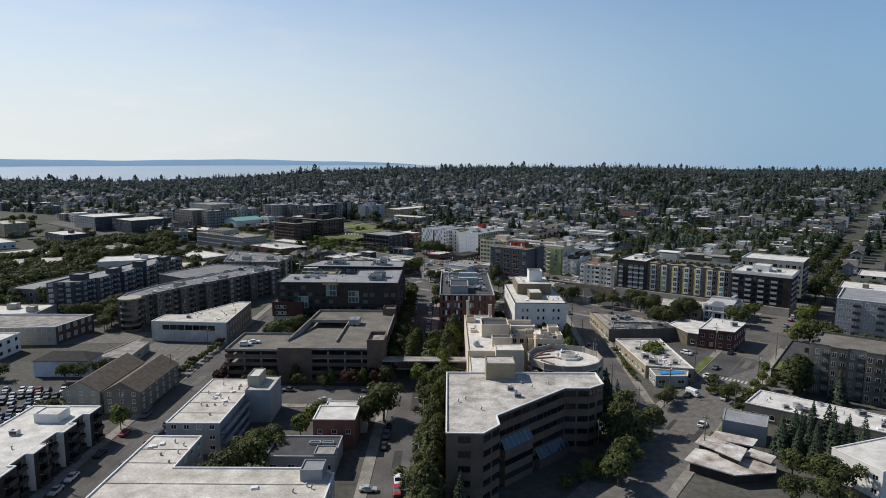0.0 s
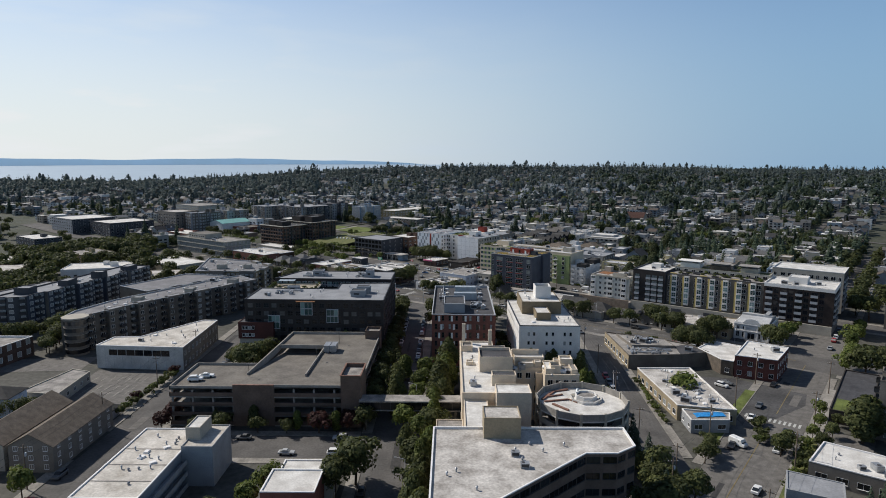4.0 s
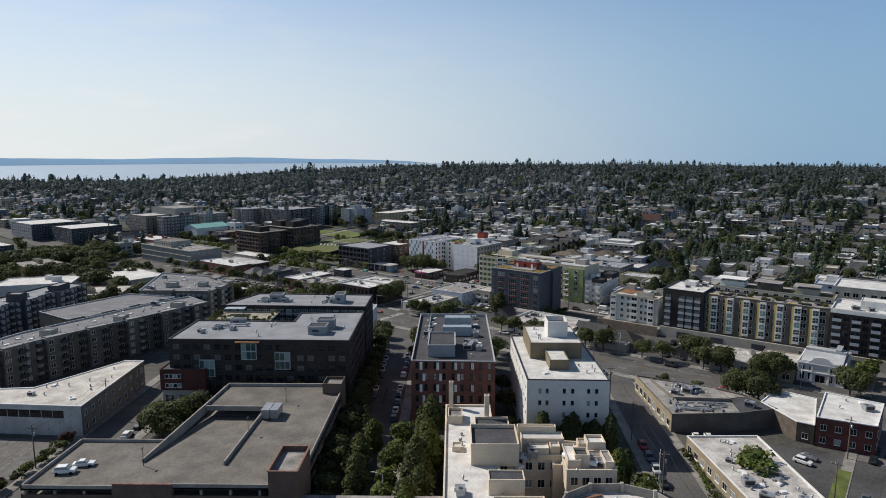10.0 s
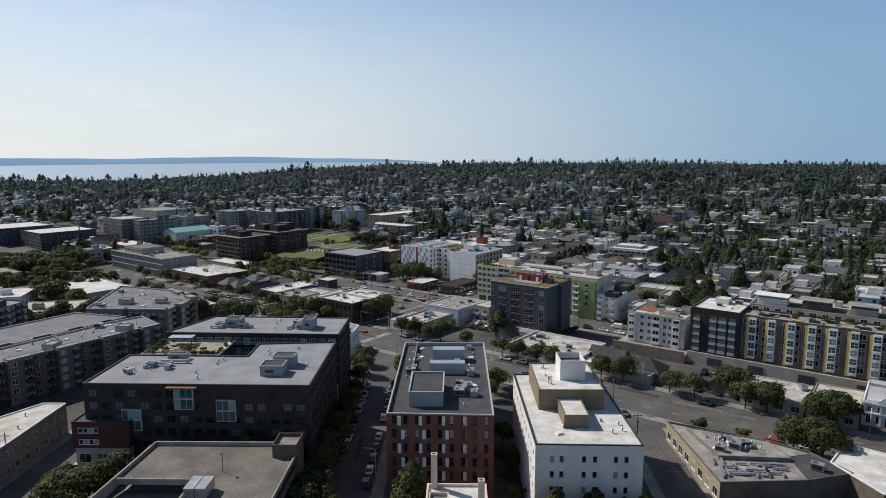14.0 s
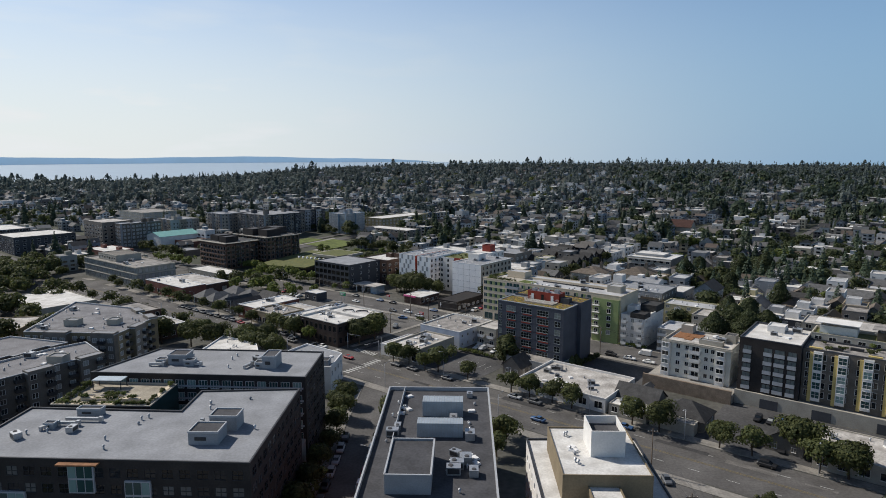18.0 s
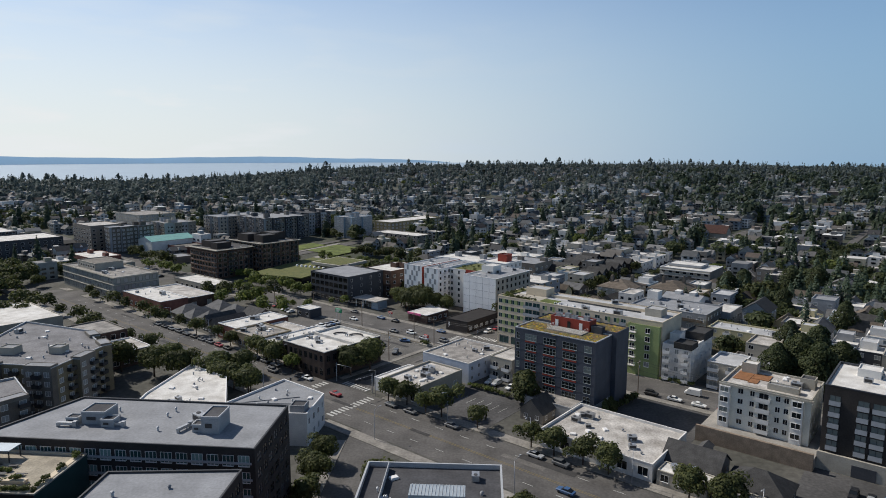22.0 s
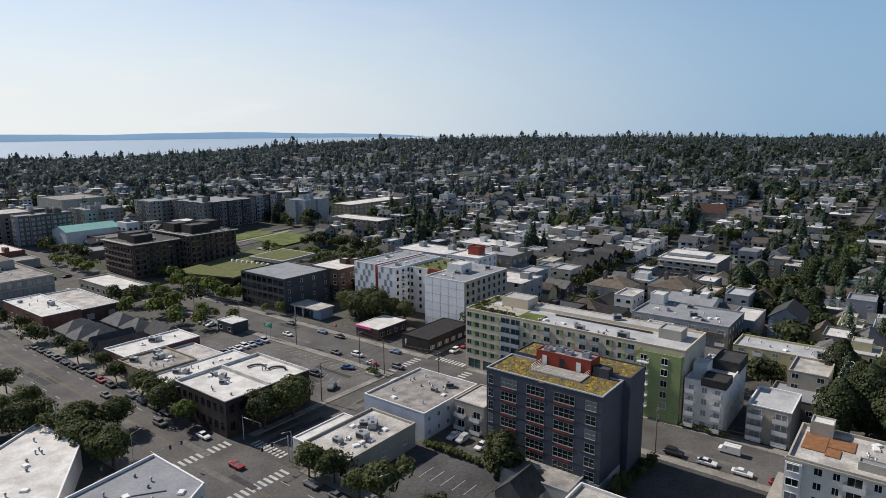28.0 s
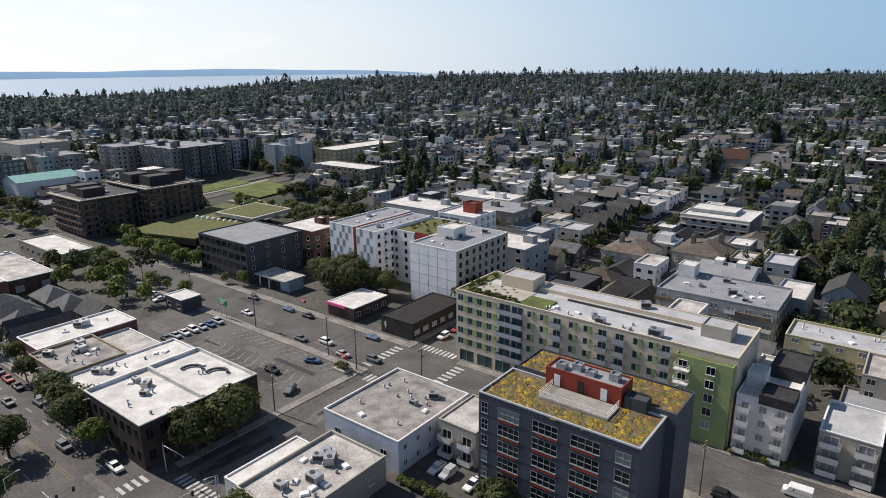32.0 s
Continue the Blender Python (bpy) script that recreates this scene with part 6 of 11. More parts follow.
for q, z in (([(60.6, 153.7), (70.4, 146.0), (81.0, 147.4), (83.4, 152.0), (76.0, 157.0), (66.2, 160.5)], 2.75), ([(66.4, 161.6), (70.5, 156.8), (75.0, 162.4), (70.4, 166.4)], 4.0), ([(69.4, 156.2), (73.4, 150.2), (78.2, 156.8), (74.2, 161.4)], 4.45),
             ([(71.4, 164.8), (81.2, 160.0), (84.6, 164.2), (75.4, 169.6)], 3.7), ([(77.0, 155.6), (81.4, 150.8), (84.6, 154.4), (80.2, 159.0)], 3.6)):
    bm = bmesh.new()
    prism(bm, [(x - sx, y - sy) for x, y in q], z, z + 0.32)
    part("roof_slab", bm, roof_stained, stepped, "thin overhanging white roof slab with brown stains")
    if z > 3:
        bm = bmesh.new()
        prism(bm, [(x - sx, y - sy) for x, y in inset(q, 0.9)], 0.0, z - 0.01)
        part("wall_block", bm, dark_wall, stepped)
building("white_house", "white stucco house with a stained flat roof", [(97.0, 152.0), (101.5, 139.5), (121.0, 146.0), (116.5, 159.0)], 7.6, white_wall, roof_white, {0: wins(floors=2, z0=0.3, fh=3.4, w=1.5, h=1.3, pitch=3.6, m0=1), 3: wins(floors=2, z0=0.3, fh=3.4, w=1.5, h=1.3, pitch=3.6, m0=1)}, parapet=0.3)
fwin = lambda length: grid(length, floors=5, z0=0.4, fh=3.2, w=2.2, h=2.0, sill=0.7, pitch=3.0, m0=0.8, frame=trim_white, mull=1, rail=1, bal=(2, 5, 9), bslab=brown_grey, brail=trim_dark)
building("grey_apartment_house", "grey and brown five-storey apartment house with bay windows", stepped_plan([N(216, -58), N(216, -78), N(266, -78)], [N(266, -58)], 5.2, 1.4), 17.5, [taupe_wall, taupe_wall, brown_grey, taupe_wall] * 8, roof_tan, {"all": lambda length: grid(length, floors=5, z0=0.4, fh=3.2, w=1.3, h=1.9, sill=0.7, pitch=2.0, m0=0.5, frame=trim_white, pane=pane_bay, mull=1, rail=1, bal=(1,), bslab=brown_grey, brail=trim_dark) if length > 3 else []}, parapet=0.7, cap=brown_grey)
building("grey_apartment_house", "pale grey five-storey apartment house with roof terraces", rectN(214, 15, 264, 46), 17.0, grey_wall, roof_grey, {0: fwin, 3: fwin}, parapet=0.7, cap=trim_white)
building("green_roof_hall", "low dark hall with a grassy green roof", rectN(202.6, -72, 213, -26), 4.2, dark_wall, roof_dark, {3: wins(floors=1, z0=0.3, fh=3, w=2, h=2, pitch=3, m0=1)}, parapet=0.4)
slab("roof_lawn", rectN(203.4, -71.4, 212.4, -60), 4.0, lawn, "grassy roof patch on a low hall", "roof lawn")


def seams(parent, x0, x1, ys, z):
    """Raised lap seams across a membrane roof."""
    for y in ys:
        bm = bmesh.new()
        box(bm, x0 - parent.location.x, x1 - parent.location.x, y - 0.14 - parent.location.y, y + 0.14 - parent.location.y, z - 0.02, z + 0.1)
        part("roof_seam", bm, roof_gravel, parent, "grey lap seam")


seams(apt_m, -75.3, -61.7, (168.5, 176.0, 184.0), 8.7)
seams(apt_l, -75.1, -63.4, (139.0, 146.0), 8.65)
seams(apt_l, -75.1, -26.2, (121.0, 129.5), 8.65)

# ---- the northern blocks ----
def bN(name, label, u0, v0, u1, v1, h, walls, roof, specs=None, **kw):
    poly = rectN(u0, v0, u1, v1)
    kw.setdefault("z", min(ground_z(*p) for p in poly))
    return building(name, label, poly, h, walls, roof, specs, **kw)


# slate-blue block with sedum roof
def blue_front(length):
    out = []
    for f in range(6):
        z = 3.6 + f * 3.1
        for u, w in ((0.5, 1.3), (3.8, 4.1), (10.3, 4.5), (17.0, 4.8), (24.2, 2.4)):
            out.append((u, u + w, z, z + 2.05, dict(mull=3 if w > 3 else 1, rail=1, frame=slate_trim, pane=pane_bay)))
    return out


blue = bN("slate_apartment_block", "slate-blue seven-storey block with orange-red window bands and a mossy roof", 15.7, 29.2, 43.5, 40.0, 22.8, slate_blue, sedum, {0: blue_front}, parapet=0.35, cap=trim_grey)
bx, by, bz = blue.location
sub(blue, "plinth", rectN(15.6, 29.08, 43.6, 40.0), 0, 3.4, trim_grey, slate_blue, "pale grey panelled ground floor", 0.02)
for u in (2.6, 8.4, 13.6, 19.4):
    p = N(15.7 + u + 1.2, 29.08)
    put("window", window_mesh(3.4, 2.1, trim_dark, pane_dark, 2, 0), blue, Matrix.Translation((p[0] - bx, p[1] - by, 0.7)) @ Matrix.Rotation(ANG, 4, "Z") @ Matrix.Translation((0, -0.12, 0)))
for f in range(6):
    for u, w, k in ((3.8, 4.1, 0), (10.3, 4.5, 1), (17.0, 4.8, 2)):
        z = 3.6 + f * 3.1
        p = N(15.7 + u + w / 2, 29.2)
        bm = bmesh.new()
        a = -w / 2 + (0.0 if (f + k) % 2 else 0.15 * w)
        box(bm, a, a + w * 0.85, -0.1, 0.05, -0.6, -0.2)
        put("red_band", mesh_of(bm, "red_band", orange_red), blue, Matrix.Translation((p[0] - bx, p[1] - by, z)) @ Matrix.Rotation(ANG, 4, "Z"), "orange-red panel under the windows")
for f in range(7):
    bands(blue, N(15.7, 29.2), N(43.5, 29.2), [3.42 + 3.1 * f - 0.02], 0.04, 0.06, trim_dark, "floor_joint", "thin dark joint between storeys")
sub(blue, "rear_wing", rectN(16.6, 40.0, 45.0, 48.8), 0, 23.6, slate_blue, sedum, "slate-blue rear wing with a mossy roof")
sub(blue, "roof_house", rectN(23.0, 38.8, 36.5, 43.5), 22.2, 25.8, orange_red, roof_grey, "orange-red roof house")
sub(blue, "stair_head", rectN(37.0, 39.0, 40.5, 41.5), 22.2, 24.6, charcoal, roof_dark)
for du in (25.2, 29.5, 33.6):
    q = N(du, 38.75)
    bm = bmesh.new()
    box(bm, -0.55, 0.55, -0.06, 0.0, 22.7, 24.8)
    put("roof_door", mesh_of(bm, "roof_door", trim_white if du != 29.5 else pane_dark), blue, Matrix.Translation((q[0] - bx, q[1] - by, 0)) @ Matrix.Rotation(ANG, 4, "Z"), "pale door of the roof house")
for du, dv, hh in ((24.5, 39.5, 1.0), (27.0, 40.5, 1.2), (29.6, 40.0, 0.9), (33.5, 40.6, 1.3)):
    sub(blue, "roof_plant", rectN(du, dv, du + 1.6, dv + 1.6), 25.5, 25.5 + hh, steel, steel, "small metal plant box")
bm = bmesh.new()
terr = rectN(24.5, 33.6, 36.5, 38.4)
prism(bm, [(x - bx, y - by) for x, y in terr], 22.3, 22.75)
part("terrace", bm, concrete, blue, "pale paved roof terrace")
bm = bmesh.new()
for (u0, v0), (u1, v1) in (((24.5, 33.7), (36.5, 33.7)), ((36.4, 33.7), (36.4, 38.4)), ((24.6, 33.7), (24.6, 38.4))):
    a, b = N(u0, v0), N(u1, v1)
    for z in (23.1, 23.5, 23.85):
        bar(bm, (a[0] - bx, a[1] - by, z), (b[0] - bx, b[1] - by, z), 0.06)
part("railing", bm, trim_white, blue)

# low clumps of yellow and rusty sedum on the two roofs
sr = np.random.default_rng(77)
verts, faces = [], []
for k in range(3400):
    front = k % 5 < 3
    u, v = (sr.uniform(16.3, 43.0), sr.uniform(29.8, 38.4)) if front else (sr.uniform(17.2, 44.4), sr.uniform(41.0, 48.2))
    if (front and 23.6 < u < 37.0 and v > 32.8) or (not front and 22.4 < u < 37.0 and v < 44.2) or noise.noise((u * 0.5, v * 0.8, 2.0)) < 0.04 - 0.5 * (sr.random() < 0.12):
        continue
    x, y = N(u, v)
    r, h, z, o = sr.uniform(0.2, 0.95), sr.uniform(0.08, 0.2), 22.45 if front else 23.3, len(verts)
    verts += [(x + r * math.cos(a + u) * (0.7 + 0.5 * math.sin(3 * a + v)), y + r * math.sin(a + u), z) for a in (0, 1.05, 2.1, 3.14, 4.19, 5.24)] + [(x, y, z + h)]
    faces += [(o + q, o + (q + 1) % 6, o + 6) for q in range(6)]
me = bpy.data.meshes.new("sedum_clumps")
me.from_pydata(verts, [], faces)
me.materials.append(sedum_bloom)
tagged(new("sedum_clumps", me), "yellow and rust-coloured sedum clumps on a flat roof", "plants", kind="stuff")

# green and grey terrace block
GREEN_COLS = [(-1.4, 1.1, 0), (2.0, 1.1, 0), (5.6, 2.0, 1), (9.6, 1.1, 0), (13.2, 1.1, 0), (16.8, 2.0, 1), (20.8, 2.0, 1), (24.8, 1.1, 0), (28.2, 1.1, 0), (31.0, 1.8, 1)]


def green_front(length):
    out = []
    for f in range(5):
        z = 4.9 + f * 3.0
        for k in range(4):
            out.append((0.5 + 2.9 * k, 2.3 + 2.9 * k, z + 0.2, z + 1.9, dict(mull=1, frame=trim_grey, pane=pane_teal)))
        for k in range(2):
            out.append((13.2 + 3.6 * k, 16.4 + 3.6 * k, z, z + 2.2, dict(mull=2, frame=trim_dark, pane=pane_bay, bal=True, bw=3.6, bd=1.2, bslab=trim_grey, brail=trim_grey)))
        for u, w, b in GREEN_COLS:
            out.append((u + 22.5, u + w + 22.5, z + (0 if b else 0.3), z + 1.9, dict(mull=0 if w < 1.5 else 1, frame=trim_dark, pane=pane_bay, bal=bool(b), bd=1.0, bslab=trim_grey, brail=trim_grey)))
    for k in range(11):
        out.append((1.0 + k * 5.6, 5.6 + k * 5.6, 0.4, 3.6, dict(mull=3, frame=trim_dark, pane=pane_teal)))
    return out


green = bN("green_terrace_block", "long sand and leaf-green six-storey apartment block with roof gardens", -22.5, 74.4, 46.0, 93.0, 20.0, sand_panel, roof_pale,
           {0: green_front, 3: wins(floors=5, z0=4.4, fh=3.0, w=2.2, h=1.5, sill=0.8, pitch=3.4, m0=0.8, pane=pane_bay, frame=trim_grey)}, parapet=0.6, cap=sand_panel)
gx, gy, gz = green.location


def gbox(name, u0, v0, u1, v1, z0, z1, wall, roof, label=""):
    return sub(green, name, rectN(u0, v0, u1, v1), z0, z1, wall, roof, label)


gbox("green_end", 34.4, 72.9, 45.6, 81.0, 0, 18.4, green_wall, lawn, "leaf-green projecting end with a roof lawn")
for f in range(5):
    z = 4.9 + f * 3.0
    for k in range(4):
        u = -22.5 + 2.35 + 2.9 * k
        gbox("green_panel", u, 74.3, u + 1.4, 74.41, z + 0.3, z + 1.9, pale_green if (f + k) % 3 else green_wall, green_wall, "pale green panel between windows")
    for u, w, b in GREEN_COLS:
        if not b:
            q = u + w + 0.05
            gbox("green_panel", q, 74.3, q + 0.9, 74.41, z + 0.1, z + 1.95, pale_green if f % 2 else green_wall, green_wall, "pale green panel beside a window")
for f in range(5):
    for u in (36.0, 41.5):
        p = N(u, 72.9)
        put("window", window_mesh(1.8, 1.8, trim_white, pane_dark, 1, 0), green, Matrix.Translation((p[0] - gx, p[1] - gy, 3.6 + f * 3.0)) @ Matrix.Rotation(ANG, 4, "Z") @ Matrix.Translation((0, -0.1, 0)))
        if u == 36.0:
            s_, r_ = balcony_meshes(3.0, 1.3, white_wall, trim_white)
            b_ = put("balcony", s_, green, Matrix.Translation((p[0] - gx, p[1] - gy, 3.5 + f * 3.0)) @ Matrix.Rotation(ANG, 4, "Z"))
            put("railing", r_, b_, Matrix())
gbox("roof_house", -15.5, 85.0, -6.0, 91.5, 19.4, 22.6, sand_panel, roof_pale, "sand-coloured roof house beside the garden")
gbox("roof_house", 36.4, 82.4, 42.4, 88.0, 19.4, 22.2, stone_wall, roof_pale)
gbox("roof_ridge", 4.0, 84.6, 34.0, 85.1, 19.4, 19.9, roof_dark, roof_dark, "low dark ridge along the roof")
gbox("raised_roof", -5.0, 87.0, 36.0, 92.4, 19.4, 20.4, sand_panel, roof_pale, "slightly raised rear roof")
for q in ((-21.9, 75.0, -4.6, 77.0), (-4.4, 75.0, 2.6, 82.0), (-21.9, 77.2, -19.6, 92.2)):
    bm = bmesh.new()
    prism(bm, [(x - gx, y - gy) for x, y in rectN(*q)], 19.3, 19.7)
    part("roof_garden", bm, lawn if q[0] > -10 else dry_grass, green, "planted roof garden strip")
bm = bmesh.new()
prism(bm, [(x - gx, y - gy) for x, y in rectN(-19.4, 77.4, -4.8, 84.8)], 19.3, 19.55)
part("terrace", bm, stone_wall, green)

# white towers with grey panels and a red stair strip
twin = lambda length: grid(length, floors=6, z0=1.2, fh=3.0, w=1.2, h=1.6, sill=0.9, pitch=3.2, m0=1.2, frame=trim_dark, bal=(1, 4), mull=1)
w1 = bN("white_apartment_tower", "white six-storey apartment block with one blank wall and a roof garden", -62, 102, -43, 132, 20.0, [white_panel, stone_wall, grey_wall, white_wall], roof_grey, {1: lambda l: grid(l, floors=6, z0=1.2, fh=3.0, w=1.3, h=1.7, sill=0.8, pitch=3.4, m0=1.6, frame=trim_dark)}, parapet=0.5, cap=trim_white)
sub(w1, "lift_house", rectN(-60, 114, -53, 121), 19.4, 23.2, white_wall, roof_white)
w2 = bN("white_apartment_tower", "white six-storey apartment block with a grey striped wall", -90, 105, -80.5, 136, 20.0, white_panel, roof_grey, {1: twin}, parapet=0.5, cap=trim_white)
w3 = bN("white_apartment_tower", "white six-storey apartment block with a grey striped wall", -105, 106, -92.5, 138, 20.0, [white_panel, orange_red, white_wall, white_wall], roof_grey, {}, parapet=0.5, cap=trim_white)
w4 = bN("white_apartment_link", "set-back white link with a red stair strip and a planted roof", -80.4, 114, -62.2, 137, 19.4, [white_wall], dry_grass, {0: lambda l: grid(l, floors=6, z0=1.2, fh=3.0, w=1.2, h=1.6, sill=0.8, pitch=3.2, m0=1.0, m1=7.0, frame=trim_dark)}, parapet=0.5, cap=trim_white)
sub(w4, "red_strip", rectN(-69.5, 113.4, -62.3, 114), 0, 19.8, orange_red, orange_red, "deep red stair strip")
for ob_, u0, u1, v in ((w2, -90, -80.5, 105), (w3, -105, -92.5, 106), (w1, -62, -43, 102)):
    ox, oy, oz = ob_.location
    for k in range(int((u1 - u0) / 1.6)):
        for r in range(7):
            if (k * 7 + r * 3) % 5 < (0 if ob_ is w1 else 2):
                p = N(u0 + 0.9 + 1.6 * k, v)
                bm = bmesh.new()
                box(bm, -0.65, 0.65, -0.05, 0.02, 0, 2.6)
                put("grey_panel", mesh_of(bm, "grey_panel", grey_wall), ob_, Matrix.Translation((p[0] - ox, p[1] - oy, 1.0 + r * 2.7)) @ Matrix.Rotation(ANG, 4, "Z"))
ox, oy, oz = w1.location
for k in range(1, 6):
    bands(w1, N(-61.9, 102), N(-43.1, 102), [20.0 / 6 * k], 0.03, 0.07, grey_wall, "joint", "thin grey joint between panels")
for k in range(1, 5):
    u = -62 + 19.0 / 5 * k
    bands(w1, N(u, 102), N(u + 0.07, 102), [0.2], 0.028, 19.4, grey_wall, "joint", "thin grey joint between panels")
bN("white_upper_house", "white block with large dark square windows", -88, 150, -70, 166, 17.0, [white_wall], roof_white, {0: lambda l: [(1 + 5.4 * k, 5.4 + 5.4 * k, 11.0, 15.6, dict(mull=3, rail=2, frame=trim_dark)) for k in range(2)], 1: twin}, z=1.0, cap=trim_white)
bN("red_roof_house", "small red lift house on a white roof", -81, 158, -75, 163.5, 20.6, orange_red, roof_dark, {}, z=1.0)

# shops along the main street
kwin = lambda length: grid(length, floors=2, z0=0.6, fh=4.6, w=1.5, h=2.3, sill=1.0, pitch=2.7, m0=1.0, frame=trim_dark, mull=1)
kress = bN("brick_corner_building", "dark brick two-storey corner building with a white roof", -64.8, -1.2, -41.6, 25.6, 10.0, black_brick, roof_white, {0: kwin, 1: kwin}, parapet=0.8, cap=roof_white)
kx, ky, kz = kress.location
bm = bmesh.new()
prism(bm, [(x - kx, y - ky) for x, y in rectN(-64.4, 12.4, -42.0, 13.0)], 9.2, 10.2)
part("fire_wall", bm, roof_white, kress, "white roof dividing wall")
for u, v in ((-50, 21), (-56, 18.5)):
    bm = bmesh.new()
    p = N(u, v)
    for k in range(9):
        a, b = math.radians(180 * k / 9), math.radians(180 * (k + 1) / 9)
        bar(bm, (p[0] - kx + 2.4 * math.cos(a), p[1] - ky + 2.0 * math.sin(a), 9.6), (p[0] - kx + 2.4 * math.cos(b), p[1] - ky + 2.0 * math.sin(b), 9.6), 0.5, 0.4)
    part("roof_duct", bm, roof_dark, kress, "curved dark roof duct")
bN("white_roof_shop", "shop with a low white roof behind a tall parapet", -84.4, 2, -74.0, 30, 5.6, stone_wall, roof_white, {0: wins(floors=1, z0=0.3, fh=3, w=2.4, h=2.4, pitch=3.4, m0=0.8)}, parapet=0.5, cap=trim_white)
bN("grey_roof_shop", "shop with a cluttered grey roof", -103.6, 1.8, -84.8, 17.4, 6.2, tan_wall, roof_gravel, {0: wins(floors=1, z0=0.3, fh=3, w=2.4, h=2.4, pitch=3.4, m0=0.8)}, parapet=0.6)
bN("brick_shop", "long brick shop with a white roof", -117.5, 4, -104, 30, 6.4, red_brick, roof_white, {0: wins(floors=1, z0=0.3, fh=3, w=2.4, h=2.6, pitch=3.4, m0=0.8), 1: wins(floors=1, z0=0.3, fh=3, w=1.4, h=1.4, pitch=5, m0=1.5)}, parapet=0.5, cap=trim_white)
for u, v, w, d, t in ((-122.5, 12, 8, 15, 0), (-126, 29, 8.5, 12, math.pi / 2), (-130.0, 12.5, 6.5, 14, 0)):
    px, py = N(u, v)
    gable_house("gabled_shop", "dark-roofed gabled shop with taupe walls", px, py, w, d, ANG + t, 4.2, 3.2, taupe_wall, shingle, floors=1, cols=3)
for u, v, w, d, t in ((-158, 13, 10, 13, 0), (-147.5, 13, 9, 14, 0), (-138, 13.5, 9, 12, 0), (-154, 27, 9, 13, math.pi / 2), (-140.5, 27, 9, 11, math.pi / 2)):
    px, py = N(u, v)
    gable_house("hipped_shop", "low shop under a grey hipped shingle roof", px, py, w, d, ANG + t, 3.8, 3.2, taupe_wall, shingle_grey, floors=1, cols=3, hip=True)
bN("white_roof_shop", "low shop under a patched bright white roof", -73.8, 3.6, -65.1, 27.5, 5.0, dark_brick, roof_white, {0: wins(floors=1, z0=0.3, fh=3, w=2.2, h=2.2, pitch=3.2, m0=0.8)}, parapet=0.4, cap=trim_white)
bN("rear_shop", "lower rear shop with a cluttered pale roof", -103.4, 17.8, -84.8, 27.0, 5.0, dark_brick, roof_worn, {}, parapet=0.4, cap=trim_white)
bN("red_brick_store", "red brick store with a white flat roof", -212, 6, -172, 20, 7.0, red_brick, roof_white, {0: wins(floors=1, z0=0.3, fh=3, w=2.6, h=2.2, pitch=5, m0=2)}, parapet=0.5, cap=trim_white)
bN("red_brick_store", "dark brick store with a worn roof and a pale rim", -214, 21, -174, 36, 6.0, dark_brick, roof_worn, {1: wins(floors=1, z0=0.3, fh=3, w=2.6, h=2.2, pitch=5, m0=2)}, parapet=0.5, cap=trim_white)
nwin = lambda length: grid(length, floors=3, z0=0.5, fh=3.9, w=2.2, h=2.6, sill=0.8, pitch=3.4, m0=1.2, frame=trim_dark, mull=1)
coln = bN("colonnaded_offices", "pale grey three-storey office building with rows of piers and tall windows", -292, 6, -222, 30, 12.6, sage_grey, roof_gravel, {0: nwin, 1: nwin}, parapet=0.8, cap=stone_wall)
for a_, b_ in ((N(-292, 6), N(-222, 6)), (N(-222, 6), N(-222, 30))):
    bands(coln, a_, b_, [4.3, 8.2, 12.0], 0.35, 0.35, stone_wall, "cornice", "pale moulded cornice")
bN("colonnaded_upper", "set-back upper floor with a tan roof", -280, 10, -256, 26, 16.0, stone_wall, roof_tan, {0: lambda l: grid(l, floors=1, z0=12.4, fh=3, w=1.8, h=1.6, sill=0.6, pitch=3, m0=1)}, parapet=0.4)
bN("glass_corner_building", "dark glass and timber building with a flat roof and solar panels", -149, 78.6, -119, 104, 15.0, [charcoal, charcoal], roof_grey, {0: lambda l: grid(l, floors=4, z0=0.6, fh=3.5, w=3.0, h=2.4, sill=0.6, pitch=3.3, m0=0.6, frame=trim_dark, mull=2), 3: lambda l: grid(l, floors=4, z0=0.6, fh=3.5, w=3.0, h=2.4, sill=0.6, pitch=3.3, m0=0.6, frame=trim_dark, mull=2), 1: wins(floors=4, z0=0.6, fh=3.5, w=1.2, h=1.6, pitch=6, m0=2)}, parapet=0.4, pane=pane_black)
library = thing("library", "low glazed library under a tilted grassy roof", "library", (*N(-198, 110), 0))
bm = bmesh.new()
lx, ly = N(-198, 110)
q = [(x - lx, y - ly) for x, y in (N(-214, 82), N(-172, 90), N(-178, 140), N(-222, 138))]
zs = (5.2, 6.4, 8.6, 7.6)
for dz, flip in ((0.0, False), (-0.7, True)):
    vv = [bm.verts.new((x, y, z + dz)) for (x, y), z in zip(q, zs)]
    bm.faces.new(vv[::-1] if flip else vv)
bmesh.ops.bridge_loops(bm, edges=bm.edges[:])
occupy([N(-214, 82), N(-172, 90), N(-178, 140), N(-222, 138)], 2)
part("grass_roof", bm, dry_grass, library, "sloping roof grown with dry grass")
bm = bmesh.new()
prism(bm, inset(q, 3.5), 0, 5.0)
part("glass_wall", bm, pane_dark, library, "dark glazed walls")
bm = bmesh.new()
prism(bm, [(x - lx, y - ly) for x, y in (N(-196, 116), N(-170, 118), N(-173, 143), N(-200, 142))], 8.4, 10.0)
part("upper_roof", bm, stone_wall, library, "raised pale roof rim")
bm = bmesh.new()
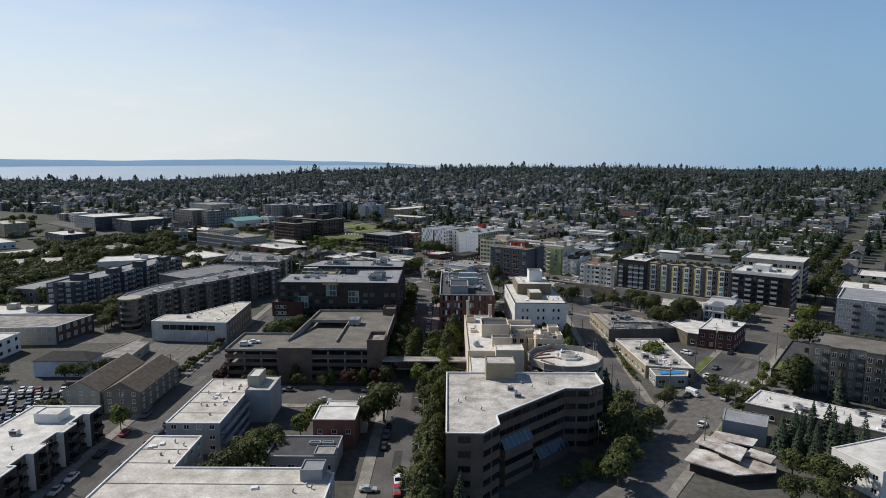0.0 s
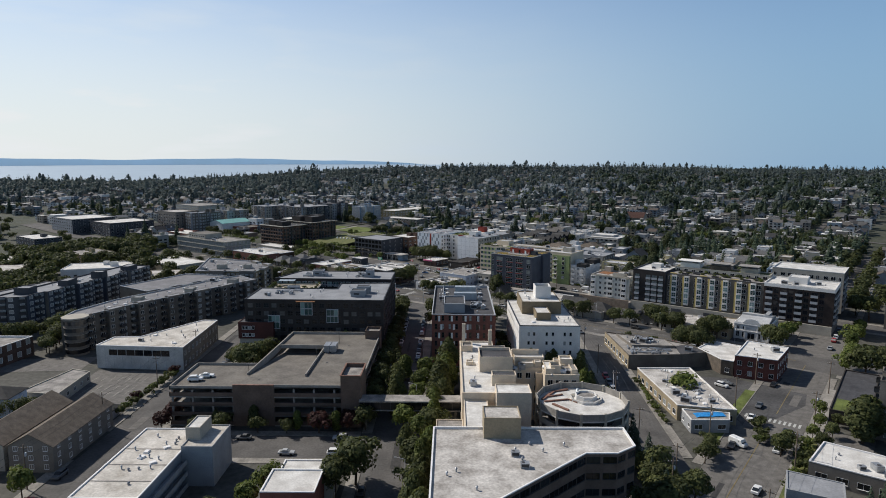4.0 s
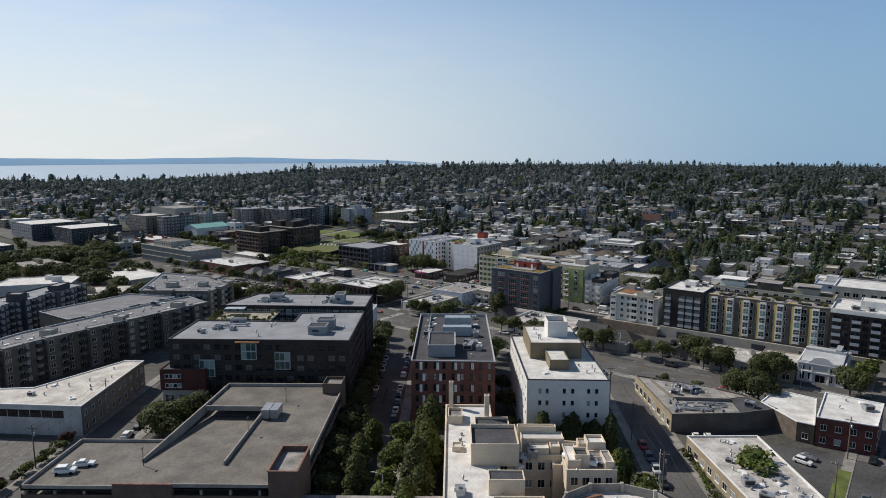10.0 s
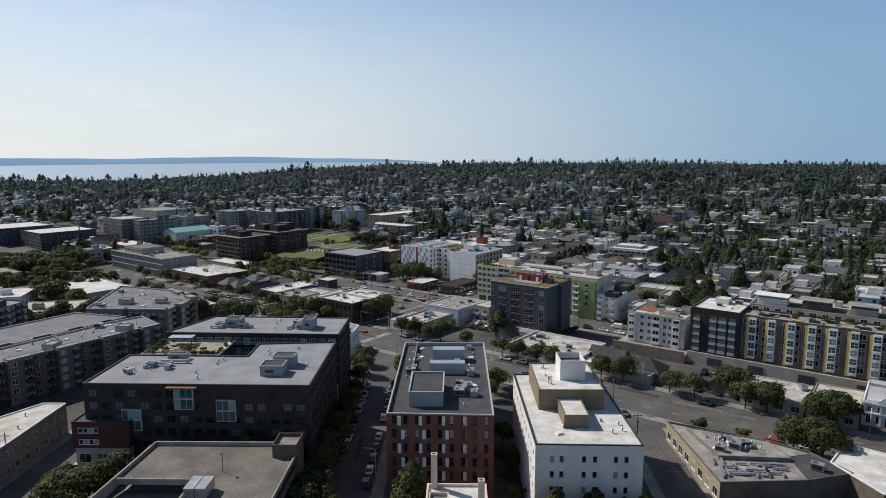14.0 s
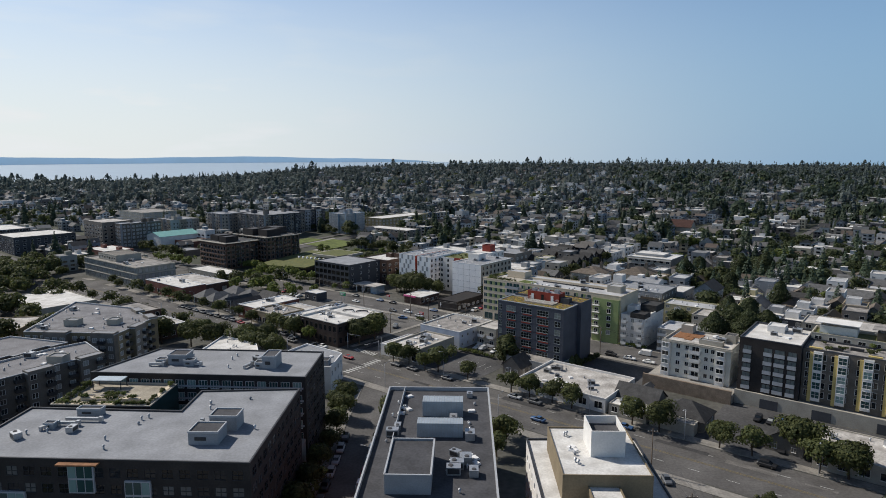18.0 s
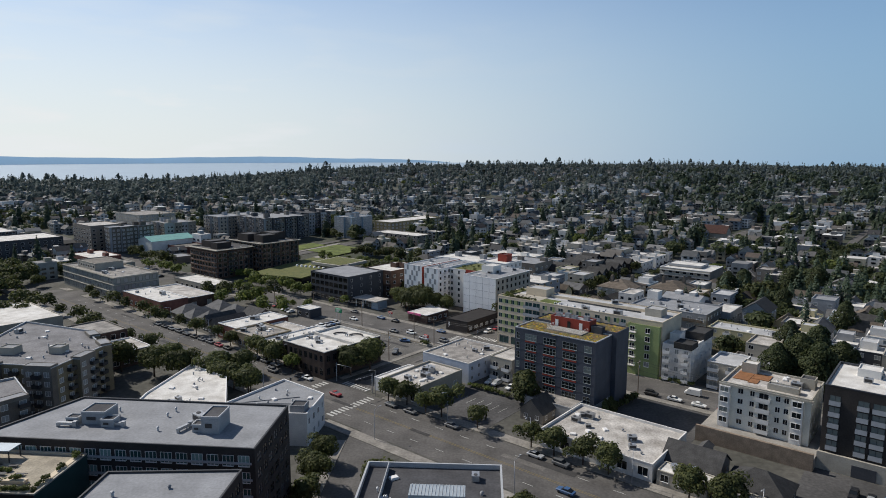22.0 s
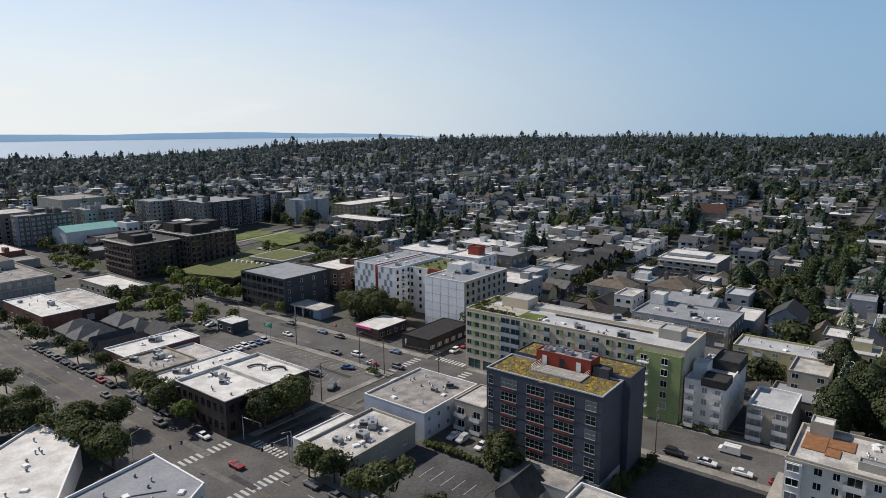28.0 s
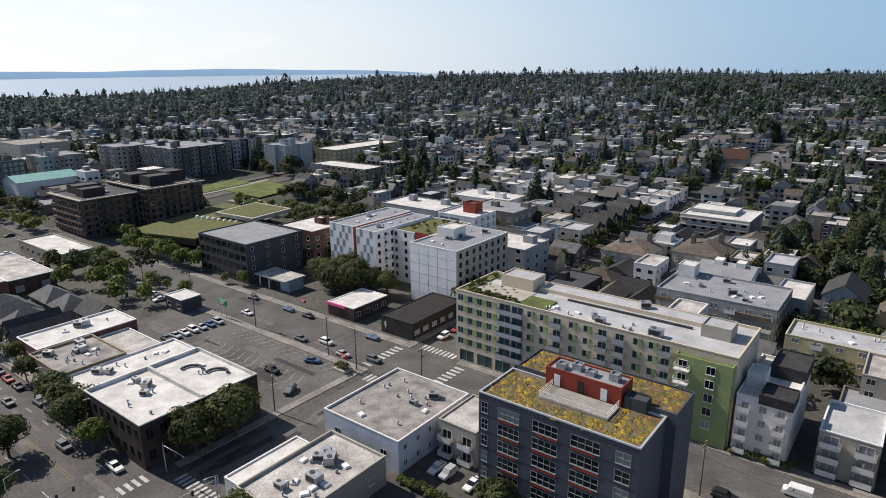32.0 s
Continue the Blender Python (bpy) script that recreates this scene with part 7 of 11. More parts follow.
prism(bm, [(x - lx, y - ly) for x, y in (N(-194.5, 117.5), N(-171.8, 119.5), N(-174.5, 141.5), N(-198.5, 140.5))], 10.0, 10.15)
part("upper_grass_roof", bm, dry_grass, library, "raised roof grown with dry grass")
for k in range(8):
    bm = bmesh.new()
    u = -205 + 3.6 * k
    p = N(u, 112 + 0.6 * k)
    tube(bm, (p[0] - lx, p[1] - ly, 6.4), (p[0] - lx, p[1] - ly, 8.0), 0.9, 0.7, 8)
    part("skylight", bm, trim_white, library, "small white roof light")
owin = lambda length: grid(length, floors=6, z0=0.6, fh=3.1, w=2.2, h=2.1, sill=0.7, pitch=3.2, m0=0.8, frame=trim_grey, pane=pane_bay, mull=2, bal=(2, 6, 9))
brn = bN("timber_clad_block", "brown six-storey block with timber panels, dark balconies and a wide cornice", -264, 72, -232, 98, 18.5, umber, roof_dark, {0: owin, 1: owin}, parapet=0.7, cap=stone_wall)
brn2 = bN("timber_clad_block", "dark six-storey block with timber corner and roof houses", -262, 99, -224, 128, 20.0, umber, roof_gravel, {0: owin, 1: owin}, parapet=0.7, cap=trim_dark)
for ob_, (u0, v0, u1, v1), top in ((brn, (-264, 72, -232, 98), 18.5), (brn2, (-262, 99, -224, 128), 20.0)):
    for k in range(4):
        du = (v1 - v0) / 4
        bands(ob_, N(u1, v0 + du * k + 0.8), N(u1, v0 + du * (k + 1) - 1.6), [3.6 + 3.1 * f for f in range(5)], 1.2, 0.9, trim_dark if k % 2 else wall_brick)
    bands(ob_, N(u0 + 1, v0), N(u1 - 1, v0), [3.6 + 3.1 * f for f in range(5)], 0.9, 0.8, wall_brick)
    bands(ob_, N(u1, v0 - 1), N(u1, v1 + 1), [top - 0.6], 1.5, 0.35, stone_wall, "cornice", "wide pale cornice")
    bands(ob_, N(u0 - 1, v0), N(u1 + 1.5, v0), [top - 0.58], 1.4, 0.35, stone_wall, "cornice", "wide pale cornice")
for q in ((-256, 102, -244, 112), (-240, 104, -230, 116), (-250, 116, -236, 126)):
    sub(brn2, "roof_house", rectN(*q), 19, 23.2 + 0.02 * q[1], dark_wall, roof_dark)
for q in ((-260, 78, -250, 90), (-246, 76, -238, 86)):
    sub(brn, "roof_house", rectN(*q), 18, 22.4, dark_wall, roof_dark)
px, py = N(-353, 101)
gable_house("teal_roof_hall", "long white hall with a pale teal metal roof", px, py, 22, 34, ANG, 9.5, 3.0, white_wall, teal_metal, floors=2, cols=4, z=ground_z(px, py) - 1)
mid = lambda length: grid(length, floors=6, z0=0.6, fh=2.9, w=2.2, h=1.6, sill=0.8, pitch=4.6, m0=1.2, bal=(1, 5, 9))
bN("hotel", "taupe seven-storey hotel with balconies and a flat roof", -417, 58, -383, 82, 20.5, taupe_wall, roof_worn, {0: mid, 1: mid})
def bayed(name, label, u0, v0, u1, v1, h, walls, roof):
    """An apartment house whose two street sides step in and out, with plant boxes on its roof."""
    zg = ground_z(*N((u0 + u1) / 2, (v0 + v1) / 2)) - 0.3
    ob = building(name, label, stepped_plan([N(u0, v0), N(u1, v0), N(u1, v1)], [N(u0, v1)], 6.5, 1.7), h, walls, roof, {"all": lambda l: grid(l, floors=int(h / 3), z0=0.3, fh=3.0, w=1.7, h=1.7, sill=0.7, pitch=2.6, m0=0.7, bal=(1,), bslab=grey_wall, brail=trim_dark) if l > 3 else []}, z=zg, parapet=0.5, cap=walls[1])
    r = random.Random(int(h * 10 - u0))
    for k in range(5):
        a, b = u0 + (u1 - u0) * (0.1 + 0.17 * k), r.uniform(v0 + 4, v1 - 7)
        sub(ob, "roof_box", rectN(a, b, a + r.uniform(1.6, 4.0), b + r.uniform(2, 5)), zg + h - 0.6, zg + h + r.uniform(1.0, 3.0), walls[k % 2], roof)
    return ob


bayed("apartment_house", "grey-brown six-storey apartment house", -379, 66, -366, 98, 19.5, [brown_grey, grey_wall], roof_grey)
bayed("apartment_house", "grey six-storey apartment house", -392, 108, -366, 132, 17.5, [grey_wall, stone_wall, taupe_wall, grey_wall], roof_grey)
bayed("apartment_house", "beige six-storey apartment house", -384, 150, -358, 196, 18.5, [stone_wall, grey_wall, taupe_wall, grey_wall], roof_grey)
bayed("apartment_house", "dark grey seven-storey apartment house with a white corner", -353, 163, -312, 206, 19.5, [taupe_wall, charcoal, charcoal, grey_wall], roof_grey)
bayed("apartment_house", "dark grey apartment house with stepped roofs", -352, 210, -318, 236, 19.5, [charcoal, charcoal, grey_wall, charcoal], roof_dark)
bayed("apartment_house", "grey-blue glazed apartment house with a flat roof", -296, 221, -275, 246, 18.0, [grey_wall, blue_wall], roof_grey)
bN("apartment_house", "olive three-storey flats with white roofs", -292, 262, -268, 330, 10.5, olive_wall, roof_white, {0: mid, 1: mid})
bN("apartment_house", "grey flats with a long white roof", -255, 226, -205, 244, 9.5, taupe_wall, roof_white, {0: mid, 1: mid})
bN("apartment_house", "beige five-storey apartment house", -500, 126, -452, 160, 15.5, stone_wall, roof_gravel, {0: mid, 1: mid})
bN("apartment_house", "dark grey apartment house with pale floors", -445, 2, -404, 46, 14.0, [charcoal, charcoal], roof_white, {0: mid, 1: mid})
bN("apartment_house", "white five-storey apartment house", -500, -12, -452, 30, 15.0, [grey_wall, charcoal], roof_white, {0: mid, 1: mid})
bN("brick_store", "low orange brick store", -352, 96, -318, 116, 6.5, red_brick, roof_tan, {0: wins(floors=1, z0=0.5, fh=3, w=2.6, h=2, pitch=5, m0=2)})
bN("small_store", "small store with a grey roof beside the street", -316, 78, -296, 92, 5.0, taupe_wall, roof_grey, {0: wins(floors=1, z0=0.5, fh=3, w=2.6, h=2, pitch=5, m0=2)})
bN("small_store", "pale store with a white roof beside the street", -330, 40, -304, 54, 5.5, stone_wall, roof_gravel, {0: wins(floors=1, z0=0.5, fh=3, w=2.6, h=2, pitch=5, m0=2)})
bN("white_store", "low beige store with a white roof", -236, 46, -196, 60, 5.5, stone_wall, roof_white, {0: wins(floors=1, z0=0.5, fh=3, w=2.6, h=2, pitch=5, m0=2)}, z=0)

# car park kiosk, drive-ins, restaurant
bN("drive_in_kiosk", "dark drive-in kiosk under a white flat roof", -121.8, 48.4, -112.2, 55.4, 4.6, charcoal, roof_white, {0: wins(floors=1, z0=0.3, fh=3, w=2.0, h=1.6, pitch=3, m0=1)}, parapet=0.3, cap=trim_white)
pg = bN("drive_in", "small drive-in with a bright white roof and a pink fascia corner", -74.5, 76.2, -63.0, 91.5, 4.4, dark_brick, roof_white, {1: wins(floors=1, z0=0.3, fh=3, w=2.0, h=1.6, pitch=3, m0=1)}, parapet=0.2, cap=trim_white)
bands(pg, N(-74.6, 76.2), N(-66.5, 76.2), [3.6], 0.5, 0.85, pink_paint, "pink_fascia", "bright pink fascia")
rs = bN("dark_restaurant", "dark brown restaurant with a low mansard roof and mural panels", -51.5, 76.2, -39.5, 100.5, 5.2, dark_wall, roof_black, {1: wins(floors=1, z0=0.4, fh=3, w=2.2, h=1.4, pitch=3.4, m0=1)}, parapet=0.2, cap=roof_black)
rx, ry, rz = rs.location
bm = bmesh.new()
for q in (((0, 3.1), (0.7, 3.1), (0.4, 1.9), (-0.2, 1.9)), ((-0.1, 2.1), (0.75, 2.1), (0.0, 0.6), (0.1, 1.7))):
    bm.faces.new([bm.verts.new((x, 0, z)) for x, z in q])
p = N(-50.0, 76.1)
put("mural", mesh_of(bm, "mural", trim_white), rs, Matrix.Translation((p[0] - rx, p[1] - ry, 0.6)) @ Matrix.Rotation(ANG, 4, "Z"), "white zigzag painted on a dark wall")
station = thing("service_station", "service station with a pale canopy, pumps and a blue kiosk", "service station", (*N(-108, 84), 0))
cx_, cy_ = N(-108, 84)
loc_ = lambda u0, v0, u1, v1: [(x - cx_, y - cy_) for x, y in rectN(u0, v0, u1, v1)]
bm = bmesh.new()
prism(bm, loc_(-116.4, 79.4, -99.6, 88.6), 4.2, 4.7)
part("canopy", bm, roof_worn, station, "flat pale canopy")
bm = bmesh.new()
prism(bm, loc_(-105.0, 81.6, -100.2, 88.0), 0, 4.19)
part("kiosk", bm, blue_wall, station, "pale blue kiosk under the canopy")
for u in (-115.2, -110.0):
    for v in (80.6, 87.2):
        bm = bmesh.new()
        prism(bm, loc_(u - 0.2, v - 0.2, u + 0.2, v + 0.2), 0, 4.19)
        part("post", bm, trim_white, station)
for u in (-114, -109):
    bm = bmesh.new()
    prism(bm, loc_(u - 0.4, 83.4, u + 0.4, 84.6), 0, 1.7)
    part("pump", bm, steel, station, "grey fuel pump")
occupy(rectN(-122, 76, -58, 112), 1.0)

# white stores at the crossing
bN("pale_corner_store", "cream one-storey corner store with a cluttered worn roof", -16.0, 2.0, -1.5, 24.0, 6.2, stone_wall, roof_worn, {0: wins(floors=1, z0=0.3, fh=3, w=2.4, h=2.6, pitch=3.4, m0=0.8), 1: wins(floors=1, z0=1.2, fh=3, w=1.6, h=1.4, pitch=6, m0=3)}, parapet=0.6, cap=stone_wall)
bN("white_corner_shop", "low white shop roof beside the crossing", -22.0, 3.5, -16.3, 20.0, 4.6, white_wall, roof_white, {0: wins(floors=1, z0=0.3, fh=3, w=2.0, h=2.2, pitch=3, m0=0.6)}, parapet=0.3, cap=trim_white)
bN("pale_blue_warehouse", "pale blue-white warehouse with a grey gravel roof and rusty vents", -22.0, 27.5, -1.5, 50.5, 7.3, pale_blue, roof_gravel, {0: wins(floors=1, z0=2.0, fh=4, w=1.8, h=1.2, pitch=7, m0=3), 1: wins(floors=2, z0=0.2, fh=3.4, w=1.0, h=1.3, pitch=3.6, m0=1.5)}, parapet=0.5, cap=white_wall)
bN("timber_balcony_house", "pale timber house with stacked open balconies", 0.0, 38.0, 9.0, 50.0, 7.8, stone_wall, roof_worn, {0: lambda l: grid(l, floors=2, z0=0.3, fh=3.4, w=2.2, h=2.0, sill=0.3, pitch=4, m0=1.0, bal=(0, 1))}, parapet=0.3)

# low-roofed shops, old houses and the retaining wall by the main street
bN("low_market_hall", "low hall with a patched pale grey roof and ducts", 41.0, 3.0, 71.6, 26.0, 4.8, white_wall, roof_worn, {0: wins(floors=1, z0=0.3, fh=3, w=2.6, h=2.2, pitch=4.4, m0=1)}, parapet=0.7, cap=white_wall)
for u, v, w, d, t, hip, lab in ((31, 19, 7.5, 8, 0, False, "old grey house with a steep dark roof"), (77.5, 15.5, 9.5, 13, math.pi / 2, False, "dark shingled bungalow with a front dormer"), (92.5, 12.5, 10.5, 13, math.pi / 2, True, "dark shingled bungalow with a hipped roof"), (119, 12.5, 9, 10, 0, False, "dark shingled bungalow behind trees")):
    px, py = N(u, v)
    gable_house("bungalow", lab, px, py, w, d, ANG + t, 3.4, 3.4, taupe_wall, shingle, floors=1, hip=hip, dormer=u > 70 and not hip)
bN("white_shop", "small shop with a cluttered bright white roof", 72.6, 3.2, 84.0, 8.6, 3.8, stone_wall, roof_white, {0: wins(floors=1, z0=0.3, fh=3, w=2.0, h=1.8, pitch=3, m0=0.8)}, parapet=0.3)
bN("white_shop", "small shop with a pale roof beside bungalows", 85.0, 3.2, 97.5, 6.6, 3.4, stone_wall, roof_gravel, {}, parapet=0.3)
bN("low_shop", "row of low shops with pale roofs", 24.0, 22.0, 40.0, 30.0, 4.2, grey_wall, roof_gravel, {}, parapet=0.3)
bN("pale_shop", "long low shop with a pale pink roof", 126, 3.4, 143.4, 22.0, 4.6, stone_wall, roof_worn, {0: wins(floors=1, z0=0.3, fh=3, w=2.4, h=2, pitch=4, m0=1)}, parapet=0.3)
bN("pale_shop", "low hall with a pale grey roof and a tan front", 144.0, 3.4, 157.0, 26.0, 4.8, tan_wall, roof_worn, {0: wins(floors=1, z0=0.3, fh=3, w=2.4, h=2, pitch=4, m0=1)}, parapet=0.3)
# white hall with a scrolled front gable
orn = bN("ornate_white_hall", "white stucco hall with a scrolled front gable and pale sloping roofs", 157.4, 9.0, 171.6, 30.0, 7.4, [white_wall], roof_pale, {0: lambda l: [(u, u + 1.3, 1.0, 3.4, dict(mull=1, frame=trim_white)) for u in (1.0, 3.4, 9.6, 11.8)] + [(u, u + 1.1, 4.4, 6.0, dict(mull=1, frame=trim_white)) for u in (1.2, 3.6, 9.6, 11.8)] + [(5.6, 8.6, 0.4, 3.2, dict(mull=2, frame=trim_dark))], 3: wins(floors=2, z0=0.4, fh=3.3, w=1.2, h=1.6, pitch=3.4, m0=1.2), 1: wins(floors=2, z0=0.4, fh=3.3, w=1.2, h=1.6, pitch=3.4, m0=1.2)}, parapet=0.5, cap=trim_white)
ox, oy, oz = orn.location
turn_ = Matrix.Rotation(ANG, 4, "Z")
# scrolled gable
bm = bmesh.new()
prof = [(-3.6, 0.0)] + [(-3.6 + 0.9 * q / 4, 0.55 + 0.5 * (q / 4) ** 2) for q in range(5)] + [(2.6 * math.cos(math.radians(180 - 18 * q)), 1.1 + 1.15 * math.sin(math.radians(18 * q))) for q in range(1, 10)] + [(2.7 + 0.9 * q / 4, 1.05 - 0.5 * (q / 4) ** 0.5) for q in range(5)] + [(3.6, 0.0)]
front, rear = [[bm.verts.new((x, y, z)) for x, z in prof] for y in (-0.12, 0.3)]
bm.faces.new(front)
bm.faces.new(rear[::-1])
for k in range(len(prof)):
    q = (k + 1) % len(prof)
    bm.faces.new((front[k], rear[k], rear[q], front[q]))
p = N(164.5, 8.95)
put("scrolled_gable", mesh_of(bm, "scrolled_gable", white_wall), orn, Matrix.Translation((p[0] - ox, p[1] - oy, 7.3)) @ turn_, "white scrolled gable over the entrance")
bands(orn, N(157.3, 9.0), N(171.7, 9.0), [3.8, 6.7], 0.28, 0.28, trim_white, "cornice", "white moulded cornice")
for u in (157.4, 161.6, 166.8, 171.2):
    bands(orn, N(u, 9.0), N(u + 0.5, 9.0), [0.1], 0.2, 6.6, trim_white, "pilaster", "flat white pilaster")
# two sloping roof planes rising to the rear
for (u0, v0, u1, v1), za, zb in (((158.2, 10.4, 170.8, 19.6), 7.3, 8.8), ((158.2, 19.7, 170.8, 29.2), 9.6, 8.0)):
    bm = bmesh.new()
    pts = [(N(u0, v0), za), (N(u1, v0), za), (N(u1, v1), zb), (N(u0, v1), zb)]
    top = [bm.verts.new((x - ox, y - oy, z)) for (x, y), z in pts]
    low = [bm.verts.new((x - ox, y - oy, 6.8)) for (x, y), z in pts]
    bm.faces.new(top)
    for k in range(4):
        bm.faces.new((low[k], low[(k + 1) % 4], top[(k + 1) % 4], top[k]))
    part("sloping_roof", bm, roof_pale, orn, "pale sloping roof plane")
bm = bmesh.new()
prism(bm, [(x - ox, y - oy) for x, y in rectN(167.4, 20.6, 169.2, 28.4)], 8.2, 9.9)
part("roof_monitor", bm, grey_wall, orn, "long grey roof monitor")
bN("pale_shop", "low shop with a pale flat roof at the corner", 172.5, 11.0, 177.0, 24.0, 4.6, stone_wall, roof_worn, {0: wins(floors=1, z0=0.3, fh=3, w=1.6, h=1.8, pitch=3, m0=0.6)}, parapet=0.3)
for u0, u1, v_, m_, lab in ((71.5, 99.5, 33.2, tan_stone, "tan stone retaining wall below white apartments"), (99.6, 192, 36.6, stone_wall, "long pale concrete retaining wall")):
    bm = bmesh.new()
    prism(bm, rectN(u0, v_, u1, v_ + 0.8), 0, 4.4)
    tagged(new("retaining_wall", mesh_of(bm, "retaining_wall", m_)), lab, "wall", kind="structure")
for u in (107, 121, 137, 154, 170):
    bm = bmesh.new()
    prism(bm, rectN(u, 36.45, u + 5.0, 36.58), 0.05, 3.0)
    tagged(new("garage_door", mesh_of(bm, "garage_door", charcoal)), "dark garage door in a concrete wall", "garage door", "garage doors")
bm = bmesh.new()
prism(bm, rectN(99.6, 37.4, 192, 62), 0, 4.0)
prism(bm, rectN(71.6, 34.0, 99.55, 58), 0, 3.0)
tagged(new("podium", mesh_of(bm, "podium", concrete)), "concrete podium under the apartment blocks", "podium", kind="structure")

# long apartment blocks on the podium
def bays(length):
    out = []
    for f in range(6):
        z = 2.0 + f * 2.85
        for k in range(int(length / 3.2)):
            u = 0.8 + k * 3.2
            if u + 2.1 < length:
                out.append((u, u + (2.1 if k % 3 else 1.3), z, z + 1.9, dict(mull=1, rail=1, frame=trim_white)))
    return out


def darkbays(length):
    out = []
    for f in range(6):
        for k in range(int((length - 1.5) / 3.1)):
            u, z = 1.0 + 3.1 * k, 1.4 + f * 2.85
            if k % 2 == 0:
                out.append((u, u + 2.6, z, z + 2.1, dict(mull=1, frame=trim_dark, pane=pane_black, bal=True, bw=2.9, bd=0.7, bslab=trim_grey, brail=trim_grey, bsolid=True)))
            else:
                out.append((u + 0.2, u + 2.2, z, z + 2.0, dict(mull=1, rail=1, frame=trim_grey, pane=pane_teal)))
    return out


def stack_front(length):
    return [(u, u + w, 1.3 + f * 2.85, 3.5 + f * 2.85, dict(mull=1, frame=trim_dark, pane=pane_bay, bal=True, bw=w + 0.1, bd=0.5, bslab=trim_grey, brail=trim_grey, bsolid=True)) for f in range(6) for u, w in ((1.2, 2.3), (7.0, 2.3), (10.0, 2.7), (13.6, 2.3))]


lb1 = bN("charcoal_apartment_block", "dark brown-grey seven-storey apartment block with pale balcony stacks", 100, 37.6, 117, 60, 17.4, [dark_wall, charcoal, charcoal, charcoal], roof_white, {0: stack_front, 3: bays}, z=4.0, cap=charcoal)
sub(lb1, "lift_house", rectN(105, 51, 110, 56), 20.5, 22.9, white_wall, roof_white)
lb2 = bN("ochre_bay_apartments", "long grey apartment block with white bays and ochre strips", 117.2, 39.5, 163, 52, 16.6, [brown_grey, charcoal, charcoal, charcoal], roof_gravel, {0: bays}, z=4.0, cap=charcoal)
ox, oy, oz = lb2.location
for k in range(7):
    u = 120.0 + k * 6.2
    sub(lb2, "bay", rectN(u, 38.7, u + 2.4, 39.6), 5.0, 20.0, white_wall, roof_white, "white projecting bay")
    sub(lb2, "ochre_strip", rectN(u - 0.95, 39.0, u - 0.03, 39.55), 4.5, 19.6, yellow_wall, yellow_wall, "ochre wall strip")
    for f in range(5):
        p = N(u + 1.2, 38.7)
        put("window", window_mesh(2.1, 2.1, trim_white, pane_teal, 1, 1), lb2, Matrix.Translation((p[0] - ox, p[1] - oy, 1.9 + f * 2.85)) @ Matrix.Rotation(ANG, 4, "Z") @ Matrix.Translation((0, -0.1, 0)))
gw = bN("garden_terrace_wing", "rear apartment wing with planted roof terraces", 117.2, 52.2, 163, 62, 18.5, stone_wall, dry_grass, {0: wins(floors=1, z0=15.4, fh=3, w=2, h=1.6, sill=0.6, pitch=3.6, m0=1)}, z=4.0)
for u0, u1, m_, r_ in ((119, 129, white_wall, roof_white), (134, 143, shingle_brown, roof_worn), (149, 157, stone_wall, roof_grey)):
    sub(gw, "penthouse", rectN(u0, 55.5, u1, 61.5), 21.6, 24.4, m_, r_, "set-back penthouse with a flat roof")
    bm = bmesh.new()
    prism(bm, [(x - gw.location.x, y - gw.location.y) for x, y in rectN(u0 - 1.2, 54.0, u1 + 0.6, 61.7)], 21.42, 21.6)
    part("roof_overhang", bm, white_wall if u0 == 119 else roof_gravel, gw, "pale overhanging roof edge")
for k in range(9):
    bm = bmesh.new()
    u = 118.5 + 4.9 * k
    prism(bm, [(x - gw.location.x, y - gw.location.y) for x, y in rectN(u, 40.4 + 3.0 * (k % 3), u + 3.4, 41.4 + 3.0 * (k % 3))], 15.95, 16.8)
    part("planter", bm, yellow_wall if k % 3 == 0 else trim_dark, gw, "terrace planter box")

lb3 = bN("charcoal_apartment_block", "charcoal apartment block with white balcony stacks and a white roof", 163.2, 38.5, 192, 60, 17.4, [black_brick, charcoal, charcoal, charcoal], roof_white, {0: darkbays, 1: darkbays, 3: bays}, z=4.0, cap=white_wall)
bands(lb3, N(163.2, 38.5), N(192, 38.5), [15.7], 0.25, 1.4, white_wall, "top_band", "white band below the roof")
bands(lb3, N(192, 38.5), N(192, 60), [15.7], 0.25, 1.4, white_wall, "top_band", "white band below the roof")
sub(lb3, "lift_house", rectN(172, 46, 180, 54), 20.5, 24.0, white_wall, roof_white)
bN("white_canopy_block", "tall apartment block with an overhanging white roof", 160, 66 + 10, 192, 98, 20.5, [stone_wall, dark_wall], roof_white, {0: bays, 1: darkbays}, z=3.0, cap=white_wall)

# white stucco apartments with balconies
def wa_front(length):
    out = []
    for f in range(5):
        z = 1.0 + f * 2.85
        for u, w, b in ((4.4, 1.4, False), (7.4, 1.2, False), (9.6, 2.4, True), (13.6, 1.2, False), (15.6, 1.2, False)):
            out.append((u, u + w, z + (0 if b else 0.5), z + 2.0, dict(mull=1, frame=trim_white, bal=b, bslab=white_wall, brail=white_wall, bsolid=True, bw=3.4)))
    return out


wa = bN("white_stucco_apartments", "pale sage stucco six-storey apartment house with white bays and balconies", 75.2, 41.0, 97.0, 58.0, 15.4, sage_wall, roof_worn, {0: wa_front, 3: lambda l: grid(l, floors=5, z0=0.6, fh=2.85, w=2.4, h=1.8, sill=0.6, pitch=5, m0=1.6, bal=(0, 1, 2)), 1: wins(floors=5, z0=0.6, fh=2.85, w=1.2, h=1.4, sill=0.9, pitch=3.6, m0=1.6)}, z=0.0, cap=stone_wall)
wx, wy, wz = wa.location
